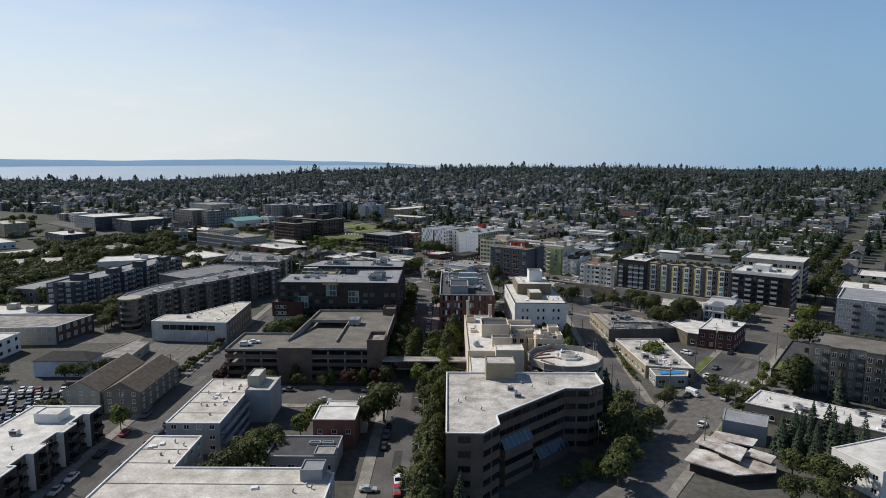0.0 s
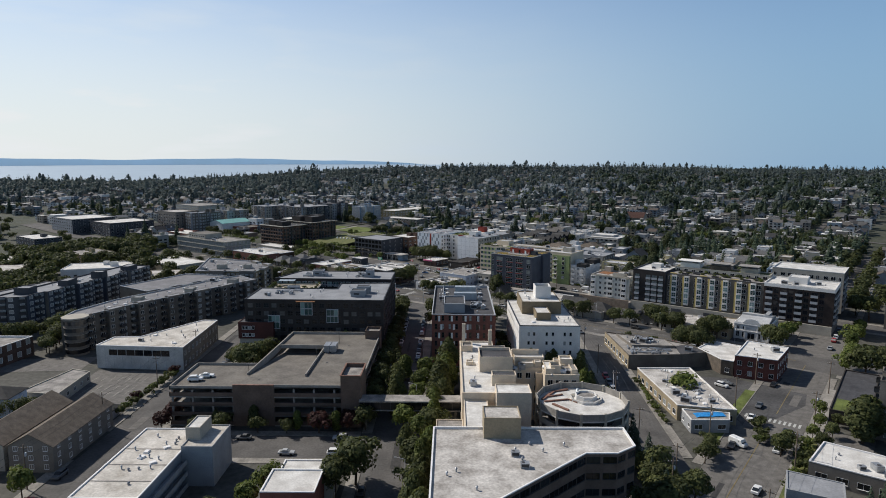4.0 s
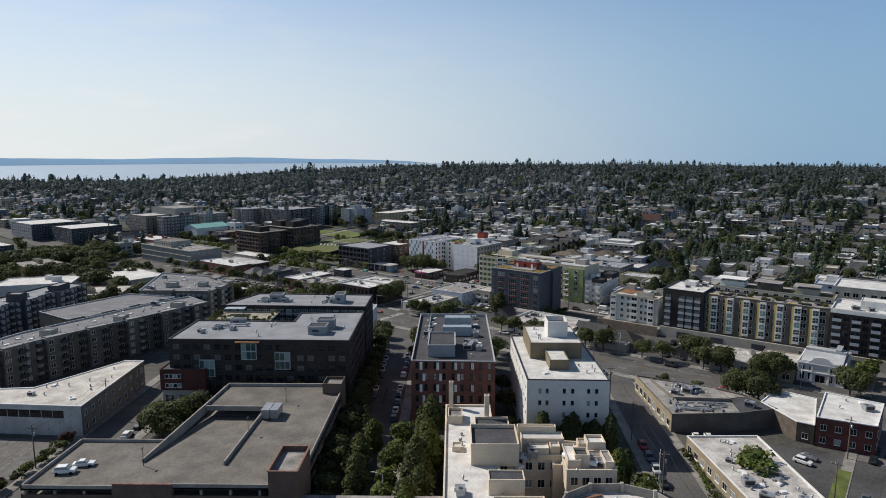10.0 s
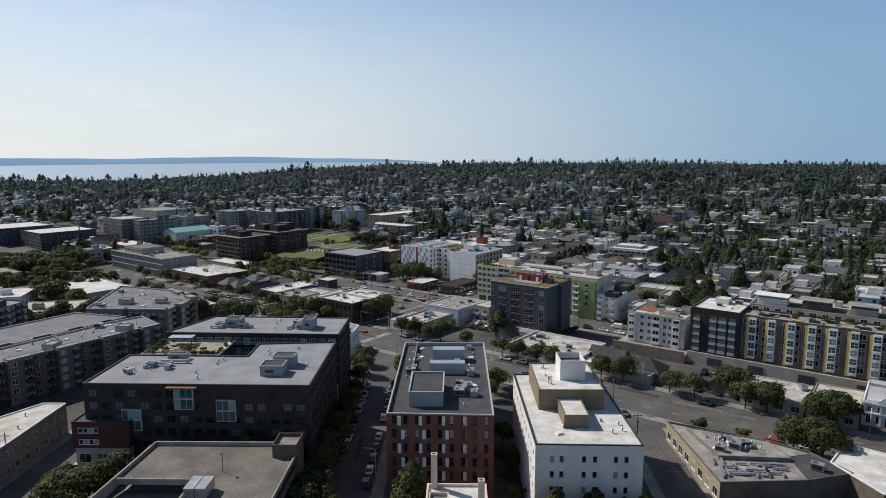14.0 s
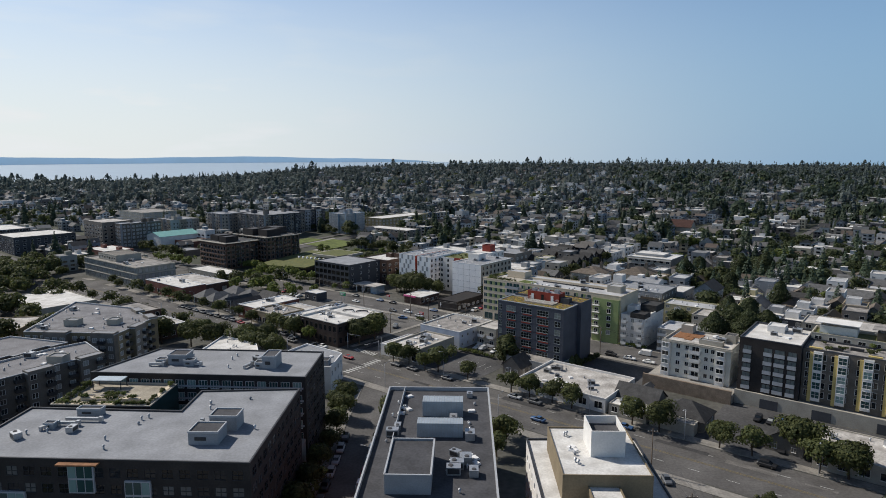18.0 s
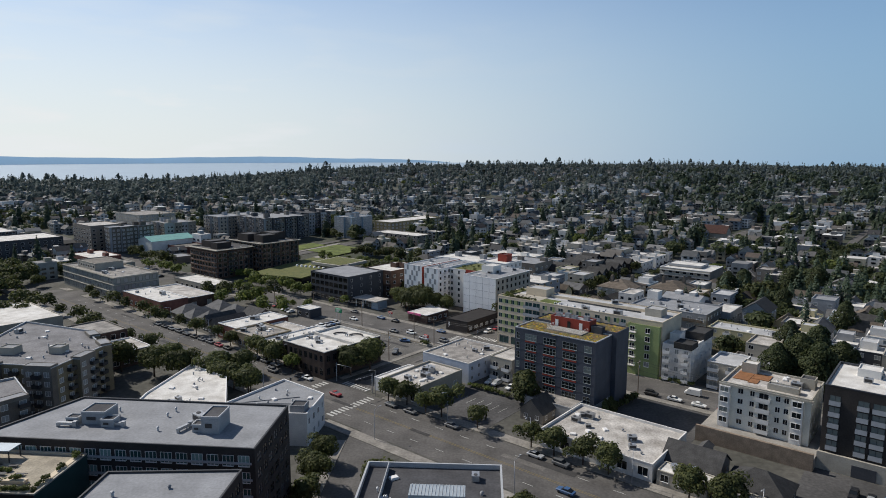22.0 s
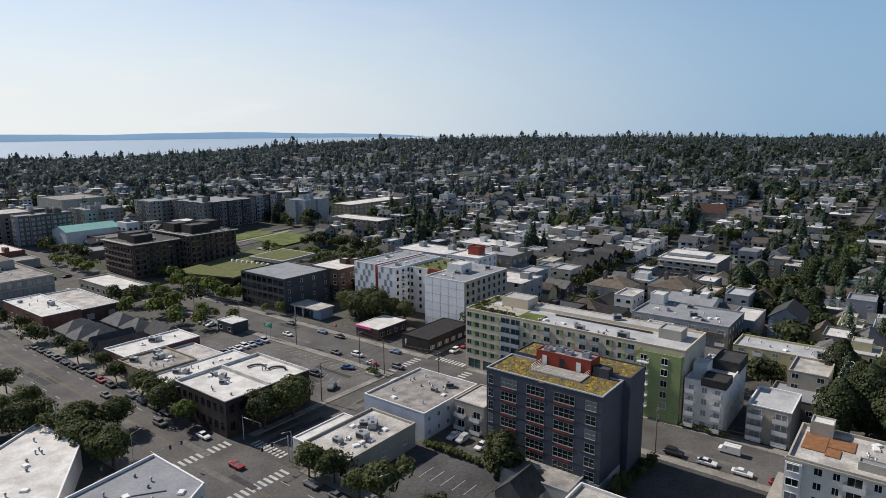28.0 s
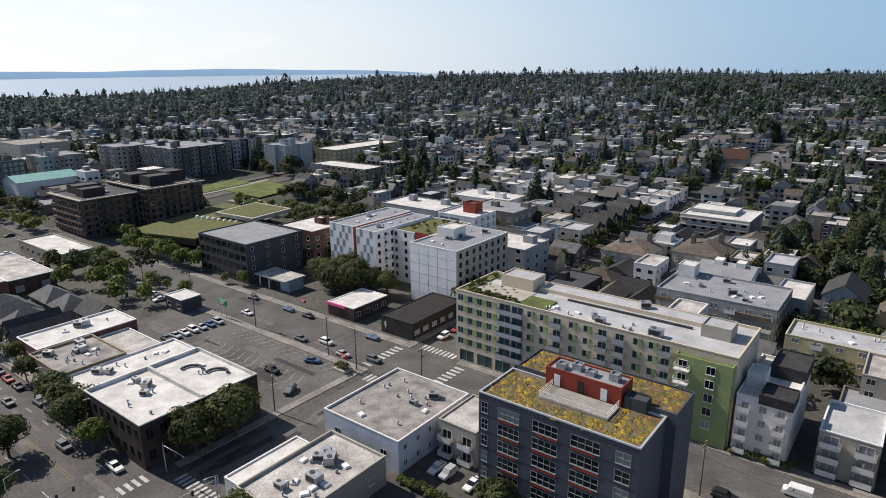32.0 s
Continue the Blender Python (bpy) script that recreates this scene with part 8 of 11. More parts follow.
for u in (75.0, 92.6):
    sub(wa, "bay", rectN(u, 40.0, u + 2.8, 41.1), 0, 14.6, white_wall, roof_dark, "white projecting bay window")
    for f in range(5):
        p = N(u + 1.4, 40.0)
        put("window", window_mesh(2.2, 1.5, trim_white, pane_bay, 1, 0), wa, Matrix.Translation((p[0] - wx, p[1] - wy, 1.5 + f * 2.85)) @ Matrix.Rotation(ANG, 4, "Z") @ Matrix.Translation((0, -0.1, 0)))
sub(wa, "cornice", rectN(74.8, 40.3, 97.4, 41.2), 14.7, 15.15, stone_wall, stone_wall)
for q in (rectN(76.5, 47, 80.5, 55), rectN(80.6, 50, 85.0, 55), rectN(80.6, 46, 83.0, 49.6)):
    bm = bmesh.new()
    prism(bm, [(x - wx, y - wy) for x, y in q], 14.7, 15.0)
    part("roof_deck", bm, deck_wood, wa, "cedar roof deck")
sub(wa, "stair_head", rectN(77, 54.0, 81.0, 57.6), 14.5, 17.8, stone_wall, roof_white)
sub(wa, "roof_box", rectN(86.0, 44.0, 93.5, 46.2), 14.5, 16.4, stone_wall, roof_grey)
sub(wa, "stair_head", rectN(92.5, 50.5, 96.0, 54.0), 14.5, 17.6, stone_wall, roof_dark)

# townhouses and flats across the second street
t1 = bN("white_townhouse", "white four-storey townhouse with a dark mansard edge and corner balconies", 46.6, 73.6, 56.4, 95.5, 13.2, white_wall, roof_white, {0: lambda l: grid(l, floors=4, z0=0.4, fh=3.0, w=1.4, h=1.6, sill=0.7, pitch=3.0, m0=1.0, bal=(0, 2), frame=trim_white), 1: wins(floors=4, z0=0.6, fh=3, w=0.8, h=1.2, pitch=4, m0=2)}, cap=white_wall)
sub(t1, "mansard", rectN(50.6, 73.3, 56.6, 79.6), 12.2, 14.2, shingle, shingle, "dark shingled roof edge")
sub(t1, "roof_house", rectN(47.0, 79.0, 50.4, 84.0), 12.6, 15.6, white_wall, roof_white, "white stair head")
sub(t1, "mansard", rectN(50.0, 86.0, 56.6, 95.7), 12.6, 15.4, shingle, shingle, "dark shingled rear roof")
bN("grey_flats", "small grey block of flats with stacked balconies", 61.0, 76.0, 70.8, 90.0, 9.3, stone_wall, roof_pale, {0: lambda l: grid(l, floors=3, z0=0.3, fh=2.9, w=2.6, h=1.9, sill=0.4, pitch=4.4, m0=0.8, bal=(0, 1, 2)), 3: wins(floors=3, z0=0.3, fh=2.9, w=1.2, h=1.2, pitch=4, m0=2)}, cap=trim_white)
bN("low_flats", "low flats with a pale roof and a small roof house", 62, 62 + 34, 78, 108, 5.0, taupe_wall, roof_grey, {0: wins(floors=2, z0=0.4, fh=3, w=1.6, h=1.4, pitch=3.4, m0=1)})
bN("pale_yellow_flats", "pale yellow three-storey flats with a long grey roof", 47, 121.5, 76, 134, 9.0, pale_yellow, roof_pale, {0: lambda l: grid(l, floors=3, z0=0.3, fh=2.9, w=1.8, h=1.3, sill=0.9, pitch=4.2, m0=1.5, bal=(1, 4)), 1: wins(floors=3, z0=0.3, fh=2.9, w=1.4, h=1.2, pitch=4, m0=2)})
g3 = bN("blue_grey_flats", "grey flats with shingled canopies and a flat grey roof", 10, 132, 43, 154, 11.0, [grey_wall, taupe_wall], roof_grey, {0: lambda l: grid(l, floors=3, z0=0.3, fh=3.4, w=2.2, h=1.7, sill=0.7, pitch=4.2, m0=1.2, bal=(1, 4, 6)), 1: wins(floors=3, z0=0.3, fh=3.4, w=1.4, h=1.4, pitch=4, m0=2)})
for u in (10.0, 33.0):
    sub(g3, "canopy", rectN(u, 130.6, u + 9, 133.0), 7.4, 8.6, shingle_brown, shingle_brown, "brown shingled canopy")
sub(g3, "stair_head", rectN(11, 148, 16, 153.5), 10.5, 14.4, white_wall, roof_white)
px, py = N(21, 170)
gable_house("white_flats", "white flats under pale shallow seamed metal roofs", px, py, 20, 17, ANG + math.pi / 2, 8.2, 2.6, white_wall, roof_grey, floors=3, cols=5)
for u in (18.0, 25.0):
    q = N(u, 170)
    bm = bmesh.new()
    prism(bm, rectN(u - 1.4, 168, u + 1.4, 172), 9.6, 11.9)
    tagged(new("roof_lantern", mesh_of(bm, "roof_lantern", white_wall)), "white roof lantern on pale seamed roofs", "roof lantern", "roof lanterns")
for u, v, w, d in ((-14, 176, 18, 20), (8, 178 + 12, 18, 22)):
    px, py = N(u, v)
    gable_house("beige_flats", "beige four-storey flats with brown hipped roofs", px, py, w, d, ANG, 9.5, 3.0, stone_wall, shingle_brown, hip=True, floors=4, cols=5, z=ground_z(px, py))
    for a_, b_ in ((-4, -3), (4, 4)):
        qx, qy = N(u + a_, v + b_)
        bm = bmesh.new()
        prism(bm, rectN(u + a_ - 0.7, v + b_ - 0.9, u + a_ + 0.7, v + b_ + 0.9), 10.2, 14.4)
        box(bm, qx - 0.4, qx + 0.4, qy - 0.4, qy + 0.4, 14.4, 14.9)
        tagged(new("chimney", mesh_of(bm, "chimney", brown_grey)), "stout brown chimney on a shingled hipped roof", "chimney", "chimneys")
frf = bN("flat_roof_flats", "three-storey flats with a bright overhanging roof", -16, 234, 13, 258, 10.0, [stone_wall, taupe_wall], roof_white, {0: lambda l: grid(l, floors=3, z0=0.3, fh=3, w=2.4, h=1.8, sill=0.6, pitch=3.8, m0=1, bal=range(9)), 3: wins(floors=3, z0=0.3, fh=3, w=1.6, h=1.4, pitch=4, m0=2)}, z=1.5, cap=trim_white)
for z_ in (2.9, 5.9, 8.9):
    bands(frf, N(-16, 234), N(13, 234), [z_ - 0.5], 1.3, 0.35, grey_wall)
sub(frf, "upper_roof", rectN(-14.5, 243, 5, 256.5), 11.2, 12.6, grey_wall, roof_white, "raised white roof")
px, py = N(55.5, 165)
gable_house("blue_grey_townhouses", "grey four-storey townhouses with a glazed gable", px, py, 10.5, 15, ANG, 10.0, 3.8, grey_wall, shingle, floors=4, cols=4)
bN("small_flats", "small flats with a white flat roof", 38, 152.5, 46.8, 171, 8.6, grey_wall, roof_white, {0: wins(floors=2, z0=0.3, fh=3.2, w=1.6, h=1.4, pitch=3.4, m0=1), 1: wins(floors=2, z0=0.3, fh=3.2, w=1.6, h=1.4, pitch=3.4, m0=1)})

# wedge-shaped store south of the crossing and its neighbour
wedge = building("wedge_store", "pale grey store with a pointed plan and a sloping grey roof", [(-44.0, 376.0), (-28.5, 376.0), (-27.5, 390.5), (-42.5, 401.5), (-53.0, 382.0)], 9.2, [white_wall, white_wall, white_wall, white_wall, white_wall], roof_grey, {1: wins(floors=2, z0=0.6, fh=4, w=1.4, h=1.8, pitch=3, m0=1), 2: wins(floors=2, z0=0.6, fh=4, w=1.6, h=1.8, pitch=3.2, m0=1)}, parapet=0.6, cap=trim_white)
building("white_roof_store", "low store with a bright white ribbed roof", [(-80.5, 378.0), (-56.0, 378.0), (-54.5, 386.0), (-64.5, 411.5), (-81.5, 422.5), (-83.0, 396.0)], 6.0, white_wall, roof_white, {3: wins(floors=1, z0=0.3, fh=3, w=2.4, h=2.4, pitch=3.6, m0=1)}, parapet=0.5, cap=trim_white)
building("ornate_shop", "small brick shop with a white roof", rectN(-126, -44, -108, -29), 6.0, dark_brick, roof_worn, {1: wins(floors=1, z0=0.3, fh=3, w=2, h=2, pitch=3.4, m0=1)}, parapet=0.5, cap=trim_white)
building("brick_shop", "two-storey brick shop with a flat roof", rectN(-152, -50, -130, -28), 8.5, [taupe_wall, dark_brick], roof_gravel, {0: wins(floors=2, z0=0.3, fh=4, w=1.8, h=2, pitch=3.4, m0=1), 1: wins(floors=2, z0=0.3, fh=4, w=1.8, h=2, pitch=3.4, m0=1)}, parapet=0.5)
building("white_roof_store", "low store among trees with a white roof", rectN(-230, -58, -186, -32), 5.5, stone_wall, roof_white, {}, parapet=0.4)
sub(wedge, "plant_screen", [(-33.5, 377.5), (-29.6, 377.5), (-29.4, 381.5), (-33.4, 381.5)], 8.5, 10.6, grey_wall, roof_dark, "grey screen round dark roof plant")
bm = bmesh.new()
for k in range(2):
    bar(bm, (-50.5 + 44.0 - wedge.location.x - 44.0, 383.0 - wedge.location.y, 8.72), (-34.0 - wedge.location.x, 383.5 + 5.0 * k - wedge.location.y, 8.72), 0.3, 0.2)
part("roof_ridge", bm, roof_grey, wedge, "low diagonal roof ridge")

# ---- fill of the outlying blocks ----
fr = random.Random(5)
GROVE_EXTRA = []


def filler(name, label, x, y, w, d, turn, h, wall, roof, floors):
    c, s = math.cos(turn), math.sin(turn)
    q = [(x + c * a * w / 2 - s * b * d / 2, y + s * a * w / 2 + c * b * d / 2) for a, b in ((-1, -1), (1, -1), (1, 1), (-1, 1))]
    z = ground_z(x, y) - 0.05
    ob = building(name, label, q, h, wall, roof, {"all": wins(floors=floors, z0=0.3, fh=3.3, w=2.0, h=1.6, pitch=5.0, m0=1.6)}, z=z, parapet=0.4)
    for k in range(1 if w < 16 else 2):
        a, b = w * fr.uniform(-0.3, 0.1) + k * 0.28 * w, d * fr.uniform(-0.2, 0.25)
        e, f = fr.uniform(1.2, 2.4), fr.uniform(1.2, 2.2)
        sub(ob, "stair_head", [(x + c * (a + i * e) - s * (b + j * f), y + s * (a + i * e) + c * (b + j * f)) for i, j in ((-1, -1), (1, -1), (1, 1), (-1, 1))], z + h - 0.5, z + h + fr.uniform(1.4, 2.6), wall, roof)
    return ob


FILL = [("warehouse", "pale low warehouse with a white roof", -212, 300, 30, 20, 0.1, 6.5, stone_wall, roof_white, 1), ("warehouse", "grey low warehouse with a dark roof", -262, 296, 34, 26, 0.1, 7, grey_wall, roof_gravel, 1),
        ("workshop", "tan low workshop with a worn roof", -190, 436, 36, 24, 0.2, 6, tan_wall, roof_worn, 1), ("workshop", "white low workshop with a white roof", -236, 462, 40, 26, 0.3, 6.5, white_wall, roof_white, 1),
        ("warehouse", "brick warehouse with a pale roof", -292, 440, 34, 30, 0.3, 8, dark_brick, roof_worn, 2), ("apartment_house", "grey apartment house with a flat roof", -300, 372, 40, 18, 0.25, 12, grey_wall, roof_grey, 3),
        ("store", "beige store with a white roof", -330, 490, 46, 28, ANG, 6, stone_wall, roof_white, 1), ("store", "olive store with a gravel roof", -276, 520, 30, 24, ANG, 7.5, olive_wall, roof_gravel, 2),
        ("office", "dark grey office with a pale roof", -360, 590, 40, 22, ANG, 10, charcoal, roof_white, 3), ("store", "white store with a white roof", -410, 560, 40, 24, ANG, 6, white_wall, roof_white, 1),
        ("apartment_house", "tan apartment house with a flat roof", -450, 640, 44, 22, ANG, 13, tan_wall, roof_worn, 4), ("store", "brick store with a pale roof", -250, 640, 34, 20, ANG, 7, red_brick, roof_white, 1),
        ("apartment_house", "grey flats with a white roof", *N(-120, 178), 34, 20, ANG, 12, grey_wall, roof_white, 3), ("apartment_house", "taupe flats with a grey roof", *N(-86, 196), 26, 22, ANG, 12, taupe_wall, roof_grey, 3),
        ("apartment_house", "white flats with stepped roofs", *N(-50, 146), 22, 18, ANG, 13, grey_wall, roof_white, 4), 
        ("apartment_house", "white flats with open stairs", *N(-110, 220), 34, 18, ANG, 9, white_wall, roof_white, 3), ("townhouses", "dark townhouses with shingled roofs", *N(-24 + 8, 128), 12, 20, ANG, 9, dark_wall, roof_dark, 3),
        ("apartment_house", "brown balconied flats with a white butterfly roof", *N(-124, 116), 20, 22, ANG, 15, dark_brick, roof_white, 4),
        ("store", "grey store with a white roof", *N(140, 90), 30, 18, ANG, 8, grey_wall, roof_white, 2), ("apartment_house", "beige flats with a planted roof", *N(140, 126), 70, 16, ANG, 10, stone_wall, roof_worn, 3),
        ("apartment_house", "grey flats with a pale roof", *N(124, 86), 20, 18, ANG, 11, grey_wall, roof_worn, 3),
        ("apartment_house", "taupe flats with a white roof", *N(230, 80), 40, 24, ANG, 13, taupe_wall, roof_white, 4), ("apartment_house", "pale flats with a white roof", *N(240, 130), 50, 24, ANG, 13, stone_wall, roof_white, 4),
        ("warehouse", "grey warehouse with a gravel roof", *N(268, -10), 40, 26, ANG, 8, grey_wall, roof_gravel, 2),
        ("warehouse", "brick warehouse with a white roof", *N(300, 60), 30, 40, ANG, 9, dark_brick, roof_white, 2), ("store", "low store with a worn roof", -160, 136, 20, 14, 0, 4, grey_wall, roof_worn, 1)]
for f_ in FILL:
    filler(*f_)
# black gabled townhouses, rows of small flats and a large red-roofed hall on the slope
for k in range(6):
    for u in (-62, -48):
        px, py = N(u - 8 * (u < -55) + fr.uniform(-1, 1), 205 + 9.4 * k)
        gable_house("black_townhouse", "black townhouse with a dark pitched roof", px, py, 7.6, 11.0, ANG + math.pi / 2, 7.0, 2.6, dark_wall, shingle, z=ground_z(px, py) - 0.1, cols=2, floors=3, group="black townhouses")
for k in range(10):
    for v in (262, 284):
        u = -142 + 11.4 * k
        if (k + v) % 7 != 3:
            px, py = N(u, v + fr.uniform(-1, 1))
            filler("small_flats", ("white", "beige", "grey")[k % 3] + " small flats with a bright flat roof", px, py, 9.6, fr.uniform(15, 18), ANG, fr.choice((6.6, 7.0, 9.2)), (white_wall, stone_wall, grey_wall)[k % 3], (roof_white, roof_worn, roof_white, roof_grey)[k % 4], 2)
px, py = N(-42, 424)
gable_house("red_roof_hall", "large hall with a steep brown-red roof", px, py, 15, 22, ANG + math.pi / 2, 5.0, 6.0, stone_wall, red_shingle, z=ground_z(px, py) - 0.2, cols=4, floors=1)

# ---- trees ----
rng = random.Random(7)


def crown_arrays(seed, kind, count, height, radius, size):
    """Leaf clumps as small bent cards: points and faces of one crown, standing on z = 0."""
    r = np.random.default_rng(seed)
    if kind == "round":
        blobs = [(r.normal(0, radius * 0.42), r.normal(0, radius * 0.42), height * (0.42 + 0.4 * r.random()), radius * (0.38 + 0.25 * r.random())) for _ in range(11)]
        blobs.append((0, 0, height * 0.62, radius * 0.62))
        b = np.array(blobs)[r.integers(0, len(blobs), count)]
        d = r.normal(size=(count, 3))
        d /= np.linalg.norm(d, axis=1)[:, None]
        d[:, 2] = np.where(d[:, 2] < -0.55, -d[:, 2], d[:, 2])
        p = b[:, :3] + d * (b[:, 3] * (0.66 + 0.46 * r.random(count)))[:, None] * (1, 1, 0.86)
        dome = r.random(count) < 0.3
        bump_ = 0.86 + 0.12 * np.sin(d[:, 0] * 5 + seed) * np.sin(d[:, 1] * 6 + 2 * seed) + 0.08 * r.random(count)
        q = d * bump_[:, None] * (radius, radius, height * 0.36) + (0, 0, height * 0.62)
        p = np.where(dome[:, None], q, p)
        nrm = d + r.normal(0, 0.26, (count, 3))
    elif kind == "cone":
        h = 1 - r.random(count) ** 0.6 * 0.98
        a = r.random(count) * 2 * np.pi
        tier = np.abs(np.sin(h * 34))
        rad = radius * (1 - h) ** 0.85 * (0.55 + 0.45 * tier) * (0.75 + 0.3 * r.random(count)) * (1 + 0.18 * np.sin(a * 3 + seed))
        p = np.stack([rad * np.cos(a), rad * np.sin(a), height * (0.1 + 0.9 * h) - rad * 0.25], 1)
        nrm = np.stack([np.cos(a), np.sin(a), np.full(count, 0.7)], 1) + r.normal(0, 0.22, (count, 3))
    else:
        h = r.random(count)
        a = r.random(count) * 2 * np.pi
        rad = radius * np.sin(np.clip(h * 0.93 + 0.07, 0, 1) * np.pi) ** 0.55 * (0.7 + 0.4 * r.random(count)) * (1 + 0.25 * np.sin(a * 2 + h * 9 + seed))
        p = np.stack([rad * np.cos(a), rad * np.sin(a), height * (0.12 + 0.88 * h)], 1)
        nrm = np.stack([np.cos(a), np.sin(a), np.full(count, 0.45)], 1) + r.normal(0, 0.4, (count, 3))
    nrm /= np.linalg.norm(nrm, axis=1)[:, None]
    side = np.cross(nrm, r.normal(size=(count, 3)))
    side /= np.linalg.norm(side, axis=1)[:, None]
    up = np.cross(side, nrm)
    s = (size * (0.6 + 0.8 * r.random(count)))[:, None]
    if kind == "cone":
        s = s * (1.15 - 0.75 * h)[:, None]
    bend = nrm * s * 0.3
    v = np.stack([p - side * s - up * s * 0.6, p + side * s * 0.8 - up * s * 0.8 - bend, p + side * s + up * s * 0.7, p - side * s * 0.7 + up * s - bend], 1)
    return v.reshape(-1, 3), count


def crown_mesh(seed, kind, count, height, radius, size, material):
    v, n = crown_arrays(seed, kind, count, height, radius, size)
    me = bpy.data.meshes.new("crown")
    me.from_pydata(v.tolist(), [], [(4 * k, 4 * k + 1, 4 * k + 2, 4 * k + 3) for k in range(n)])
    me.materials.append(material)
    return me


def trunk_mesh(seed, height, r0, limbs):
    r = random.Random(seed)
    bm = bmesh.new()
    z, p = 0.0, Vector((0, 0, -0.2))
    top = height * (0.75 if limbs else 0.95)
    q = Vector((r.uniform(-0.2, 0.2), r.uniform(-0.2, 0.2), top * 0.45))
    tube(bm, p, q, r0, r0 * 0.72, 7, cap=False)
    e = Vector((r.uniform(-0.4, 0.4), r.uniform(-0.4, 0.4), top))
    tube(bm, q, e, r0 * 0.72, r0 * 0.2, 6)
    for k in range(limbs):
        a = k * math.tau / max(1, limbs) + r.uniform(-0.3, 0.3)
        s = q.lerp(e, r.uniform(-0.2, 0.5))
        t = s + Vector((math.cos(a) * height * 0.24, math.sin(a) * height * 0.24, height * r.uniform(0.18, 0.32)))
        tube(bm, s, t, r0 * 0.42, r0 * 0.1, 5)
    return mesh_of(bm, "trunk", bark)


TREE_KINDS = {
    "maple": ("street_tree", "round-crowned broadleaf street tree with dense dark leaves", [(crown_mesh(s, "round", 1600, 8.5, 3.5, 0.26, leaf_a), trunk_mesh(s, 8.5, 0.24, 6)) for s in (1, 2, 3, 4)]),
    "bright": ("young_tree", "light green young street tree with an open crown", [(crown_mesh(s, "round", 1200, 7.0, 2.6, 0.22, leaf_b), trunk_mesh(s, 7.0, 0.16, 5)) for s in (5, 6, 7)]),
    "poplar": ("columnar_tree", "tall narrow green tree", [(crown_mesh(s, "column", 1300, 13.0, 2.3, 0.32, leaf_a if s != 9 else leaf_b), trunk_mesh(s, 13.0, 0.22, 3)) for s in (8, 9, 10)]),
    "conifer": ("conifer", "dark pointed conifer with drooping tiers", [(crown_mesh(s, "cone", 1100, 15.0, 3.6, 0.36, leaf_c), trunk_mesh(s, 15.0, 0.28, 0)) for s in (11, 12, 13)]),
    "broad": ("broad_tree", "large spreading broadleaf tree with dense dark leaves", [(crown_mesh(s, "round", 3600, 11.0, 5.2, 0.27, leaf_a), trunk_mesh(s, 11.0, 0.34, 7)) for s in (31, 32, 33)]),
    "tall": ("tall_tree", "tall old dark tree with a high uneven crown", [(crown_mesh(s, "column", 4200, 19.0, 5.0, 0.34, leaf_f), trunk_mesh(s, 19.0, 0.42, 6)) for s in (34, 35)]),
    "plum": ("plum_tree", "purple-leaved ornamental plum tree", [(crown_mesh(s, "round", 900, 6.0, 2.8, 0.3, leaf_d), trunk_mesh(s, 6.0, 0.18, 5)) for s in (14, 15)]),
    "shrub": ("shrub", "low rounded green shrub", [(crown_mesh(s, "round", 260, 2.2, 1.3, 0.2, leaf_b if s == 16 else leaf_a), None) for s in (16, 17)]),
}


LIGHT = {"maple": [crown_mesh(s, "round", 1150, 8.5, 3.5, 0.28, leaf_a) for s in (21, 22, 23)], "bright": [crown_mesh(s, "round", 900, 7.0, 2.6, 0.27, leaf_b) for s in (24, 25)], "conifer": [crown_mesh(s, "cone", 560, 15.0, 3.6, 0.62, leaf_c) for s in (26, 27)]}
GROVES = {"maple": [], "bright": [], "conifer": []}


def tree(kind, x, y, size=1.0, z=None, wide=1.0):
    name, label, pool = TREE_KINDS[kind]
    if z is None and in_plan(x, y):
        return None
    if far_off((x, y)) and kind in ("maple", "bright", "conifer"):
        GROVES[kind].append((x, y, size * {"maple": 8.5, "bright": 7.0, "conifer": 15.0}[kind]))
        return None
    crown, trunk = rng.choice(pool)
    if kind in LIGHT and far_off((x, y), 105):
        crown = rng.choice(LIGHT[kind])
    z = (ground_z(x, y) if z is None else z)
    if trunk:
        ob = thing(name, label, "tree", (x, y, z), group=name.replace("_", " ") + "s")
        put("crown", crown, ob, Matrix())
        put("trunk", trunk, ob, Matrix())
    else:
        ob = tagged(new(name, crown), label, "shrub", "shrubs")
        ob.location = (x, y, z)
    ob.rotation_euler = (0, 0, rng.uniform(0, 6.28))
    ob.scale = (size * wide, size * wide, size)
    return ob


def row(kind, a, b, n, size=1.0, jitter=0.8, wide=1.0, z=None):
    for k in range(n):
        t = k / max(1, n - 1)
        tree(kind, a[0] + (b[0] - a[0]) * t + rng.uniform(-jitter, jitter), a[1] + (b[1] - a[1]) * t + rng.uniform(-jitter, jitter), size * rng.uniform(0.8, 1.2), z, wide)


# avenue between garage and hospital
row("poplar", (-3.5, 122), (-2.5, 192), 12, 0.95, 1.2, 1.25)
row("maple", (-6.2, 128), (-5.2, 190), 7, 1.0, 1.0)
row("poplar", (-1.0, 214), (2.5, 262), 10, 0.95, 1.6, 1.3)
row("bright", (-8.0, 222), (-6.0, 258), 6, 1.2, 1.0)
row("maple", (-21.0, 215), (-20.6, 262), 7, 1.1, 0.6)
row("poplar", (-14.5, 224), (-13.5, 256), 6, 0.7, 1.5, 1.4)
row("maple", (-20.4, 270), (-20.4, 345), 8, 0.95, 0.4)
